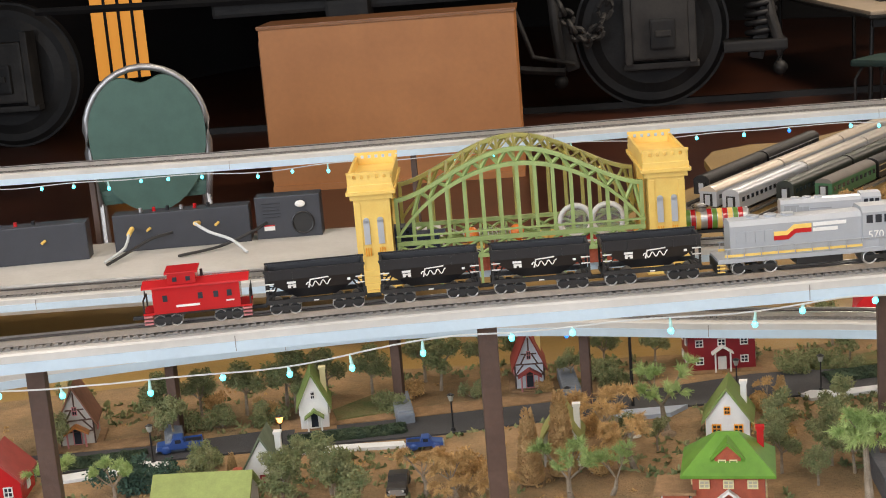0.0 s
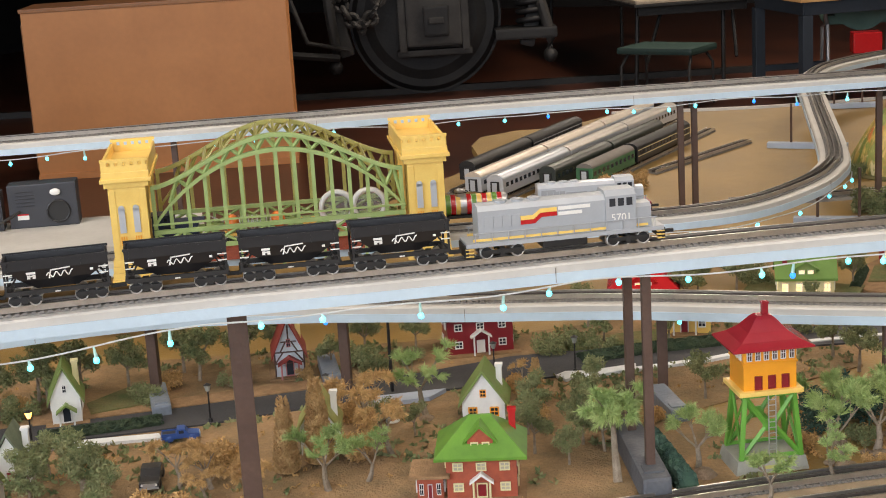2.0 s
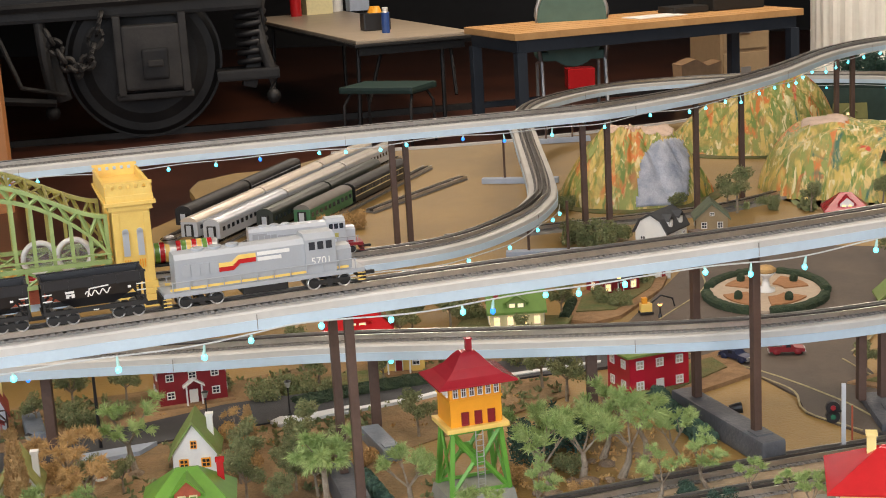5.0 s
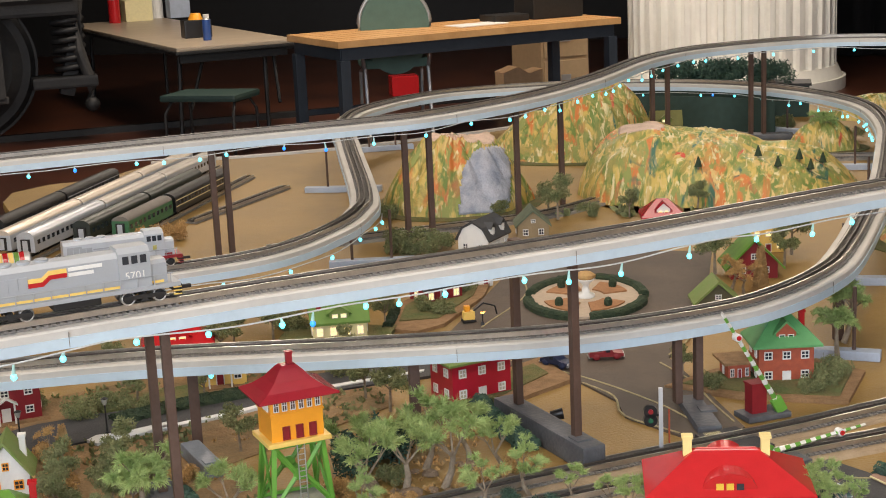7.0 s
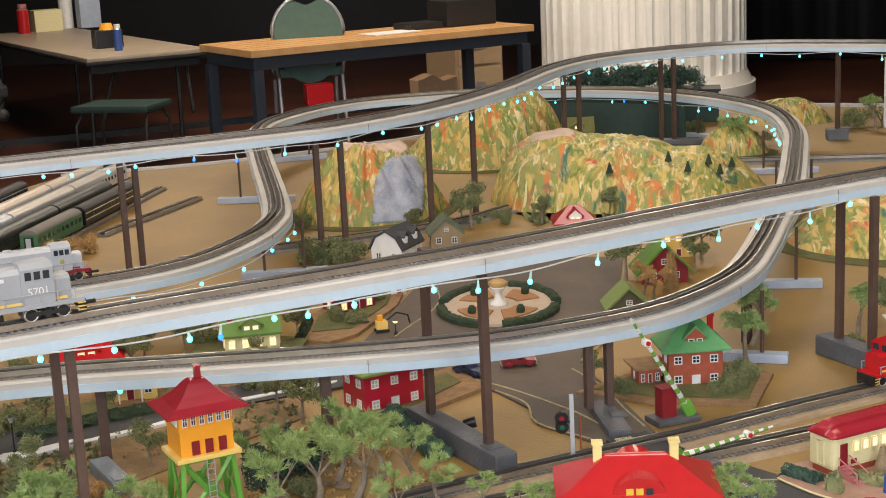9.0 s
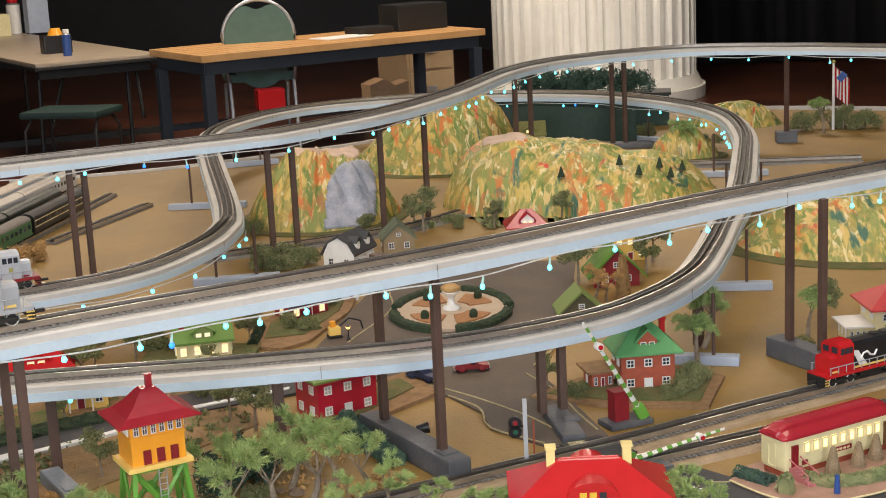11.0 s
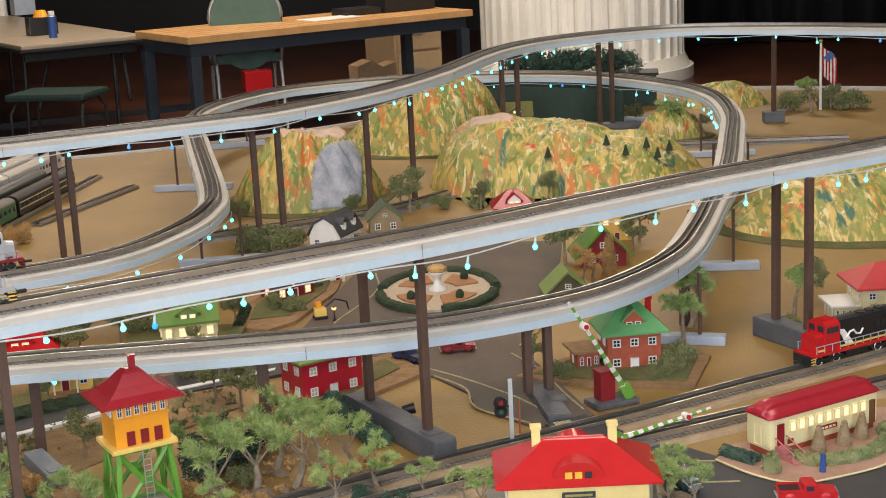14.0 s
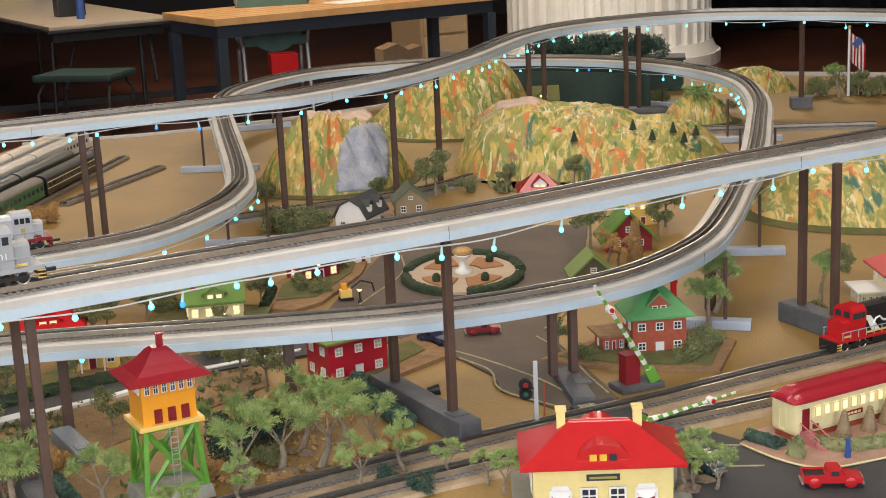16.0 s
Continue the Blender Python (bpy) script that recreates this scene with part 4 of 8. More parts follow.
patch("road", ROAD, -0.001, 0.007, M_ASPHALT, "dark paved model road through the village", "road")
PLAZA = [(-0.59, 3.46), (-0.50, 4.12), (-0.38, 4.45), (0.10, 4.43), (0.08, 4.07), (0.05, 3.72), (-0.03, 3.34), (0.04, 3.13), (0.12, 2.87), (0.06, 2.79), (-0.01, 2.82), (-0.12, 2.93), (-0.14, 3.03), (-0.22, 3.15), (-0.41, 3.29), (-0.57, 3.2)]
patch("plaza", PLAZA, -0.001, 0.005, M_PLAZA, "brown-grey paved plaza round the fountain", "pavement")
PARK = [(0.24, 2.72), (0.32, 2.64), (0.41, 2.55), (0.63, 2.56), (0.9, 2.7), (0.9, 2.1), (0.2, 2.1)]
patch("car_park", PARK, -0.001, 0.005, M_ASPHALT, "dark paved car park in front of the diner", "pavement")
for pts, lab in (([(-2.15, 2.16), (-1.92, 2.34), (-1.67, 2.55), (-1.51, 2.70), (-1.53, 2.745), (-1.70, 2.60), (-1.95, 2.39), (-2.19, 2.21)], "cork"), ([(-2.54, 1.85), (-2.36, 1.98), (-2.40, 2.02), (-2.58, 1.88)], "cork"),
                 ([(-0.04, 3.12), (0.07, 3.24), (0.30, 3.31), (0.40, 3.23), (0.34, 3.02), (0.12, 3.05)], "lot"), ([(-0.57, 2.97), (-0.49, 3.13), (-0.33, 3.33), (-0.24, 3.17), (-0.38, 2.99), (-0.52, 2.88)], "lot"),
                 ([(-0.75, 3.58), (-0.76, 3.80), (-0.66, 4.08), (-0.53, 4.2), (-0.53, 3.90), (-0.6, 3.62), (-0.66, 3.55)], "lot"), ([(0.70, 3.45), (0.79, 3.58), (0.96, 3.62), (0.99, 3.42), (0.71, 3.34)], "lot")):
    patch("pavement", pts, -0.001, 0.0095, M_WALK, "tan cork edged pavement beside houses", "pavement")
for pts in ([(0.0, 3.13), (0.08, 3.215), (0.30, 3.28), (0.37, 3.22), (0.325, 3.05), (0.13, 3.075)], [(-0.53, 2.98), (-0.46, 3.12), (-0.34, 3.27), (-0.3, 3.2), (-0.41, 3.01), (-0.5, 2.92)], [(-2.12, 2.30), (-2.09, 2.45), (-1.98, 2.35), (-2.07, 2.25)], [(-1.0, 3.4), (-1.0, 3.6), (-0.72, 3.6), (-0.72, 3.48), (-0.82, 3.38)],
            [(-0.72, 3.64), (-0.73, 3.79), (-0.65, 4.03), (-0.56, 4.1), (-0.56, 3.9), (-0.62, 3.67)], [(-1.3, 2.98), (-1.1, 3.12), (-1.05, 3.05), (-1.25, 2.92)]):
    patch("lawn", pts, 0.002, 0.0125, M_GRASS, "mottled green and tan scatter lawn", "lawn")
for pts in ([(-2.40, 1.73), (-2.28, 1.86), (-2.23, 1.89), (-2.25, 1.92), (-2.31, 1.90), (-2.43, 1.75)], [(-2.04, 2.06), (-1.84, 2.18), (-1.86, 2.20), (-2.06, 2.08)], [(-1.22, 2.75), (-1.19, 2.73), (-1.13, 2.78), (-1.07, 2.84), (-1.08, 2.87), (-1.16, 2.80), (-1.21, 2.78)], [(-1.08, 2.82), (-0.93, 2.94), (-0.78, 3.10), (-0.59, 3.22), (-0.59, 3.235), (-0.79, 3.115), (-0.94, 2.955), (-1.09, 2.835)]):
    patch("kerb", pts, -0.001, 0.0095, M_KERB, "white painted raised kerb of the road", "kerb")
patch("blue_patch", [(-1.54, 2.51), (-1.41, 2.60), (-1.42, 2.54), (-1.51, 2.47)], 0.0, 0.012, M_BEAM, "pale blue painted slab beside the road", "slab")


def lines_on(pts, z, w, label):
    solid("road_line", sweep(np.array([(x, y, ZT + z) for x, y in pts]), [(-w, 0), (w, 0), (w, 0.002), (-w, 0.002)]), M_LINE, label, "road line", "structure")


for pts in ([(-0.22, 3.15), (-0.16, 3.08), (-0.14, 3.03), (-0.12, 2.93), (-0.01, 2.83)], [(-0.42, 3.33), (-0.22, 3.19), (-0.06, 3.02), (0.02, 2.9)], [(-0.5, 3.6), (-0.42, 3.9), (-0.44, 4.1)], [(-0.03, 3.36), (0.02, 3.5), (0.06, 3.75)], [(0.04, 3.13), (-0.05, 3.3)], [(0.1, 2.9), (0.06, 3.02), (0.04, 3.1)]):
    lines_on(smooth_line([(x, y, 0) for x, y in pts])[:, :2], 0.0045, 0.0022, "worn cream road line on the plaza")
for pts in ([(0.27, 2.6), (0.35, 2.6)], [(0.27, 2.68), (0.27, 2.45)], [(0.27, 2.5), (0.36, 2.5)]):
    lines_on(pts, 0.0045, 0.002, "worn tan parking line")

# ---- table-level tracks ----
F1 = smooth_line([(-1.05, 1.98, ZT), (-0.58, 2.345, ZT), (-0.19, 2.61, ZT), (0.16, 2.82, ZT), (0.41, 2.985, ZT), (0.78, 3.225, ZT), (2.2, 4.18, ZT)])
F2 = smooth_line([(-0.9, 1.98, ZT), (-0.42, 2.34, ZT), (-0.12, 2.525, ZT), (0.21, 2.715, ZT), (0.67, 2.965, ZT), (1.5, 3.43, ZT)])
YARD = [smooth_line([(a, b, ZT), (c, d, ZT)], 0.1) for a, b, c, d in ((-1.7, 4.95, -1.52, 5.6), (-1.845, 4.5, -1.735, 5.85), (-1.96, 4.4, -1.86, 5.7), (-2.072, 4.3, -1.94, 6.1), (-2.165, 4.3, -2.05, 6.1), (-2.275, 4.5, -2.22, 5.75))]
BACKTRK = smooth_line([(-1.3, 4.5, ZT), (-0.9, 4.72, ZT), (-0.45, 5.0, ZT), (-0.2, 5.4, ZT), (0.0, 6.0, ZT), (0.6, 6.05, ZT), (1.3, 6.05, ZT)])
for nm, ln in (("front_track", F1), ("second_track", F2), ("back_track", BACKTRK)):
    root = thing(nm, Matrix(), "three-rail toy track with black ties on a tan bed", "track", kind="structure")
    part("bed_board", sweep(ln, [(-0.052, -0.001), (0.052, -0.001), (0.045, 0.006), (-0.045, 0.006)]), M_BED if nm == "back_track" else M_TANBED, root)
    rails_on(ln, root, 0.006)
for ln in YARD:
    root = thing("yard_track", Matrix(), "toy storage track on the ochre table", "track", kind="structure")
    rails_on(ln, root, 0.001)
patch("level_crossing", [(0.02, 2.79), (0.1, 2.84), (0.17, 2.74), (0.09, 2.69)], 0.008, 0.017, M_ASPHALT, "dark road crossing laid over the tracks", "road")


# ---- houses ----
def lattice(xs, zs, y0, y1):
    """One welded frame: bars on every other strip of the grid, open cells between them."""
    bm = bmesh.new()
    nx, nz = len(xs) - 1, len(zs) - 1
    fr = [[bm.verts.new((x, y0, z)) for z in zs] for x in xs]
    bk = [[bm.verts.new((x, y1, z)) for z in zs] for x in xs]

    def full(i, j):
        return 0 <= i < nx and 0 <= j < nz and (i % 2 == 0 or j % 2 == 0)
    for i in range(nx):
        for j in range(nz):
            if not full(i, j):
                continue
            bm.faces.new((fr[i][j], fr[i + 1][j], fr[i + 1][j + 1], fr[i][j + 1]))
            for di, dj, a, b in ((-1, 0, (i, j + 1), (i, j)), (1, 0, (i + 1, j), (i + 1, j + 1)), (0, -1, (i, j), (i + 1, j)), (0, 1, (i + 1, j + 1), (i, j + 1))):
                if not full(i + di, j + dj):
                    bm.faces.new((fr[b[0]][b[1]], fr[a[0]][a[1]], bk[a[0]][a[1]], bk[b[0]][b[1]]))
    return bm


def opening(root, x, y, z, w, h, face, frame_m, pane_m, mull=True, name="window"):
    """A framed window or door on the outer face of a wall: face is the wall's heading in degrees."""
    m = Matrix.Translation((x, y, z)) @ Matrix.Rotation(radians(face), 4, "Z")
    t = w * 0.13
    u = t * 0.3
    xs = [-w / 2 - t / 2, -w / 2 + t / 2] + ([-u, u] if mull else []) + [w / 2 - t / 2, w / 2 + t / 2]
    zs = [0, t] + ([h * 0.5 - u, h * 0.5 + u] if mull else []) + [h - t, h]
    bm = lattice(xs, zs, -0.0023, 0.0003)
    bmesh.ops.transform(bm, matrix=m, verts=bm.verts)
    fr = part(name, bm, frame_m, root)
    g = bx(w, 0.001, h, 0, 0.0004, 0)
    bmesh.ops.transform(g, matrix=m, verts=g.verts)
    part("pane" if name == "window" else "leaf", g, pane_m, fr)


def house(x, y, rot, w, d, h, rh, wall_m, roof_m, label, roof="gable", chimney=None, cols=2, rows=1, lit=False, door_m=None, base_m=None, over=0.008, frame_m=None, side=1, dormer=False, porch=None, floor=0.0):
    """A model house: x is its width, the front looks to -y. roof: gable (ridge along y), side (ridge along x) or hip."""
    root = thing("model_house", pose(x, y, ZT + floor, 0, 0, rot), label, "house", "model houses")
    frame_m = frame_m or M_WHITE
    pane_m = M_LIT if lit is True else (lit or M_WIN)
    if base_m:
        part("base", bx(w + 0.03, d + 0.03, 0.008, bev=0.002), base_m, root)
    z0 = 0.0075 if base_m else 0.0
    bm = bmesh.new()
    if roof == "gable":
        prism([(-w / 2, z0), (w / 2, z0), (w / 2, z0 + h), (0, z0 + h + rh * 0.93), (-w / 2, z0 + h)], -d / 2, d / 2, bm, UPRIGHT)
    elif roof == "gambrel":
        prism([(-w / 2, z0), (w / 2, z0), (w / 2, z0 + h), (w * 0.33, z0 + h + rh * 0.62), (0, z0 + h + rh * 0.95), (-w * 0.33, z0 + h + rh * 0.62), (-w / 2, z0 + h)], -d / 2, d / 2, bm, UPRIGHT)
    elif roof == "side":
        bm = prism([(-d / 2, z0), (d / 2, z0), (d / 2, z0 + h), (0, z0 + h + rh * 0.93), (-d / 2, z0 + h)], -w / 2, w / 2, bm, Matrix.Rotation(math.pi / 2, 4, "Z") @ UPRIGHT)
    else:
        bx(w, d, h, 0, 0, z0, bm=bm)
    part("wall_shell", bm, wall_m, root)
    bm = bmesh.new()
    t = 0.005
    if roof in ("gable", "side"):
        a, b = (w, d) if roof == "gable" else (d, w)
        s = rh / (a / 2)
        e = a / 2 + over
        pr = [(-e, z0 + h - over * s), (0, z0 + h + rh), (e, z0 + h - over * s), (e, z0 + h - over * s + t * 1.2), (0, z0 + h + rh + t * 1.4), (-e, z0 + h - over * s + t * 1.2)]
        m_ = UPRIGHT if roof == "gable" else Matrix.Rotation(math.pi / 2, 4, "Z") @ UPRIGHT
        lo = [bm.verts.new(m_ @ Vector((p, q, -b / 2 - over))) for p, q in pr]
        hi = [bm.verts.new(m_ @ Vector((p, q, b / 2 + over))) for p, q in pr]
        for i in range(6):
            bm.faces.new((lo[i], lo[(i + 1) % 6], hi[(i + 1) % 6], hi[i]))
        for L_ in (lo, hi):
            bm.faces.new((L_[0], L_[1], L_[4], L_[5]))
            bm.faces.new((L_[1], L_[2], L_[3], L_[4]))
    elif roof == "gambrel":
        pr = [(-w / 2 - 0.006, z0 + h - 0.004), (-w * 0.335, z0 + h + rh * 0.64), (0, z0 + h + rh), (w * 0.335, z0 + h + rh * 0.64), (w / 2 + 0.006, z0 + h - 0.004)]
        ring = [(x_, z_) for x_, z_ in pr] + [(x_ * 1.03, z_ + t) for x_, z_ in pr[::-1]]
        ends = [[bm.verts.new(UPRIGHT @ Vector((p, q, e * (d / 2 + over)))) for p, q in ring] for e in (-1, 1)]
        for i in range(10):
            bm.faces.new((ends[0][i], ends[0][(i + 1) % 10], ends[1][(i + 1) % 10], ends[1][i]))
        for L_ in ends:
            for i in range(4):
                bm.faces.new((L_[i], L_[i + 1], L_[8 - i], L_[9 - i]))
    else:
        ew, ed = w / 2 + over * 1.6, d / 2 + over * 1.6
        rw, rd = (max(0.004, w / 2 - d * 0.42), 0.003) if w >= d else (0.003, max(0.004, d / 2 - w * 0.42))
        lv = [bm.verts.new((sx * ew, sy * ed, z0 + h)) for sx, sy in ((-1, -1), (1, -1), (1, 1), (-1, 1))]
        mv = [bm.verts.new((sx * ew, sy * ed, z0 + h + t)) for sx, sy in ((-1, -1), (1, -1), (1, 1), (-1, 1))]
        hv = [bm.verts.new((sx * rw, sy * rd, z0 + h + rh)) for sx, sy in ((-1, -1), (1, -1), (1, 1), (-1, 1))]
        bm.faces.new(lv[::-1])
        bm.faces.new(hv)
        for i in range(4):
            bm.faces.new((lv[i], lv[(i + 1) % 4], mv[(i + 1) % 4], mv[i]))
            bm.faces.new((mv[i], mv[(i + 1) % 4], hv[(i + 1) % 4], hv[i]))
    rf = part("roof", bm, roof_m, root)
    if dormer:
        dw = w * 0.36
        dm = bmesh.new()
        prism([(-dw / 2, z0 + h + rh * 0.1), (dw / 2, z0 + h + rh * 0.1), (dw / 2, z0 + h + rh * 0.52), (0, z0 + h + rh * 0.84), (-dw / 2, z0 + h + rh * 0.52)], 0, d * 0.47, dm, UPRIGHT)
        do = part("dormer", dm, wall_m if dormer is True else dormer, rf)
        dr = bmesh.new()
        prism([(-dw * 0.66, z0 + h + rh * 0.4), (0, z0 + h + rh * 0.86), (dw * 0.66, z0 + h + rh * 0.4), (dw * 0.66, z0 + h + rh * 0.47), (0, z0 + h + rh * 0.95), (-dw * 0.66, z0 + h + rh * 0.47)], -0.0, d * 0.5, dr, UPRIGHT)
        part("dormer_roof", dr, roof_m, do)
        for k in (-1, 1):
            opening(do, k * dw * 0.22, -d * 0.471, z0 + h + rh * 0.2, dw * 0.27, rh * 0.24, 0, frame_m, pane_m, False)
    if chimney:
        cx, cy, cm = chimney
        ct = z0 + h + rh * 0.96
        c = bx(0.012, 0.012, ct - z0 - h * 0.7, cx, cy, z0 + h * 0.7, bev=0.001)
        bx(0.0155, 0.0155, 0.005, cx, cy, ct - 0.001, bm=c)
        part("chimney", c, cm, root)
    fh = h / rows
    ww, wh = min(0.016, w / (cols * 2.2)), fh * 0.42
    dcol = cols // 2
    for r in range(rows):
        for c in range(cols):
            ox = -w / 2 + w * (c + 0.5) / cols
            if r == 0 and c == dcol and cols % 2 == 1:
                opening(root, ox, -d / 2 - 0.001, z0 + 0.001, ww * 1.05, fh * 0.72, 0, frame_m, door_m or M_DRED, False, "door")
                continue
            opening(root, ox, -d / 2 - 0.001, z0 + fh * (r + 0.34), ww, wh, 0, frame_m, pane_m)
        for sgn, fc in ((1, 90), (-1, 270)):
            for c in range(side):
                oy = -d / 2 + d * (c + 0.5) / side
                opening(root, sgn * (w / 2 + 0.001), oy, z0 + fh * (r + 0.34), ww, wh, fc, frame_m, pane_m)
    if roof == "gable" and rh > 0.03:
        opening(root, 0, -d / 2 - 0.001, z0 + h + rh * 0.16, w * 0.13, rh * 0.26, 0, frame_m, pane_m)
    if porch:
        pw, pd, ph, pm = porch
        p = part("porch", bx(pw, pd, 0.006, 0, -d / 2 - pd / 2, 0), M_WALK, root, "tan porch floor")
        part("porch_roof", prism([(-pw / 2 - 0.004, ph), (0, ph + 0.016), (pw / 2 + 0.004, ph), (pw / 2 + 0.004, ph + 0.004), (0, ph + 0.021), (-pw / 2 - 0.004, ph + 0.004)], d / 2 - 0.002, d / 2 + pd, None, UPRIGHT), pm, p)
        for s in (-1, 1):
            part("porch_post", rod((s * pw * 0.42, -d / 2 - pd * 0.85, 0.005), (s * pw * 0.42, -d / 2 - pd * 0.85, ph + 0.004), 0.002), frame_m, p)
    return root


def timber(root, w, d, h, rh):
    """Dark beams on the front gable of a cottage."""
    y, z0 = -d / 2 - 0.0008, 0.0075
    beams = [((-w / 2, z0), (-w / 2, z0 + h)), ((w / 2, z0), (w / 2, z0 + h)), ((-w / 2, z0 + h), (w / 2, z0 + h)), ((-w / 2, z0 + h * 0.55), (w / 2, z0 + h * 0.55)), ((-w * 0.27, z0 + h * 1.42), (w * 0.27, z0 + h * 1.42)),
             ((-w / 2, z0 + h * 0.55), (-w * 0.2, z0 + h)), ((w / 2, z0 + h * 0.55), (w * 0.2, z0 + h)), ((-w * 0.3, z0 + h), (-w * 0.1, z0 + h * 1.42)), ((w * 0.3, z0 + h), (w * 0.1, z0 + h * 1.42)), ((0, z0 + h * 1.42), (0, z0 + h + rh * 0.85))]
    for p, q in beams:
        part("timber_beam", rod((p[0], y, p[1]), (q[0], y, q[1]), 0.0017, seg=4), M_POST, root)


house(-2.115, 2.232, 38, 0.06, 0.085, 0.056, 0.062, M_WHITE, M_GRN2, "narrow white model cottage with steep green gable roof", chimney=(0.024, 0.012, M_CREAM), cols=1, base_m=M_WALK, porch=(0.034, 0.02, 0.032, M_GRN2), door_m=M_WIN)
timber(house(-2.546, 1.956, 40, 0.072, 0.09, 0.056, 0.072, mat("grey_plaster", (0.45, 0.42, 0.37), 0.7, var=0.15, scale=60), M_ROOFB, "half-timbered model cottage with brown gable roof", chimney=(-0.022, 0.01, M_PALEY), cols=1, base_m=M_WALK, porch=(0.045, 0.024, 0.036, mat("orange_porch_roof", (0.5, 0.2, 0.05), 0.5)), frame_m=M_PINK, door_m=M_WIN), 0.072, 0.09, 0.056, 0.072)
timber(house(-1.815, 2.635, 33, 0.064, 0.1, 0.056, 0.072, mat("pale_blue_plaster", (0.52, 0.56, 0.58), 0.7, var=0.15, scale=60), M_ROOFR, "half-timbered model cottage with dark red gable roof", chimney=(0.024, 0.014, M_PALEY), cols=1, base_m=M_WALK, porch=(0.045, 0.022, 0.036, M_ROOFR), frame_m=M_PINK, door_m=M_WIN), 0.064, 0.1, 0.056, 0.072)
house(-1.47, 2.9, 33, 0.15, 0.1, 0.082, 0.04, M_DRED, M_ROOFD, "dark red two-storey model house with white trim", "hip", cols=3, rows=2, base_m=M_WALK, door_m=M_WHITE, side=2, porch=(0.04, 0.018, 0.046, M_WHITE))
house(-1.275, 2.5, 20, 0.085, 0.085, 0.045, 0.06, M_WHITE, M_GRN2, "white model cottage with olive green gable roof", chimney=(0.03, 0.012, M_WHITE), cols=2, base_m=None, frame_m=M_ORG)
house(-1.125, 2.15, 22, 0.122, 0.1, 0.075, 0.06, M_BRICK, M_GRN, "red brick model house with bright green hipped roof", "hip", chimney=(0.055, 0.025, M_RED), cols=3, rows=2, lit=M_PANE, side=2, dormer=True, over=0.012, frame_m=M_CREAM, door_m=M_DRED, base_m=M_WALK, porch=(0.034, 0.014, 0.036, M_WHITE))
house(-1.2, 2.095, 22, 0.045, 0.06, 0.05, 0.003, M_BRICK, M_WALK, "cream side wing of a model house with many windows", "hip", cols=3, rows=1, side=2)
house(-2.0, 1.935, 30, 0.07, 0.07, 0.04, 0.06, M_WHITE, M_ROOFG, "small white model cottage with grey-green steep roof", chimney=(0.028, 0.0, M_WHITE), cols=1)
house(-1.98, 1.74, 30, 0.17, 0.12, 0.04, 0.045, M_WHITE, mat("pale_green_roof", (0.3, 0.36, 0.1), 0.6, var=0.2, scale=40), "low white model bungalow with pale green roof", "side", chimney=(0.06, 0.02, M_BRICK), cols=3)
house(-2.45, 1.66, 35, 0.1, 0.1, 0.05, 0.05, M_RED, M_ROOFR, "red model house with rust red gable roof", cols=2)
house(-1.51, 2.245, 26, 0.07, 0.08, 0.06, 0.055, M_WHITE, mat("yellow_green_roof", (0.33, 0.33, 0.1), 0.6, var=0.2, scale=40), "white model cottage with yellow-green roof among trees", chimney=(0.03, 0, M_WHITE), cols=1)
house(-0.855, 3.53, 16, 0.135, 0.1, 0.055, 0.042, M_CREAM, mat("mid_green_roof_paint", (0.13, 0.24, 0.045), 0.55, var=0.15, scale=40), "cream model house with green roof and lit windows", "side", chimney=(-0.05, -0.02, M_DRED), cols=4, rows=1, lit=True, side=2, dormer=M_GRN2, frame_m=M_WHITE)
house(-1.2, 3.3, 18, 0.15, 0.1, 0.06, 0.05, M_YEL, M_RED, "yellow model house with bright red hipped roof", "hip", chimney=(0.04, 0.01, M_PALEY), cols=3, lit=True, dormer=M_RED, door_m=M_DRED)
house(-1.06, 3.17, 18, 0.12, 0.09, 0.05, 0.03, M_YEL, M_ORG, "orange-yellow model bungalow with a porch", "side", cols=3, porch=(0.06, 0.03, 0.04, mat("peach_porch_roof", (0.7, 0.4, 0.2), 0.5)))
house(-0.46, 3.075, 37, 0.145, 0.1, 0.092, 0.036, mat("red_enamel", (0.42, 0.012, 0.03), 0.35, var=0.08, scale=40), M_GRN2, "red two-storey model house with white windows", "hip", cols=3, rows=2, side=2, lit=M_PANE, door_m=M_WHITE)
house(0.215, 3.2, 10, 0.12, 0.095, 0.088, 0.06, M_BRICK, M_TEAL, "red brick model house with teal green hipped roof", "hip", chimney=(0.05, 0.022, M_RED), cols=3, rows=2, side=2, dormer=True, over=0.01, door_m=M_WHITE)
house(0.115, 3.195, 16, 0.05, 0.06, 0.045, 0.006, M_BRICK, M_WALK, "brick side wing of a model house", "hip", cols=3, side=1)
farm = house(-0.6, 4.48, -20, 0.105, 0.14, 0.05, 0.055, M_WHITE, M_ROOFD, "white model farmhouse with dark grey gambrel roof and dormers", "gambrel", cols=2, rows=1, side=3)
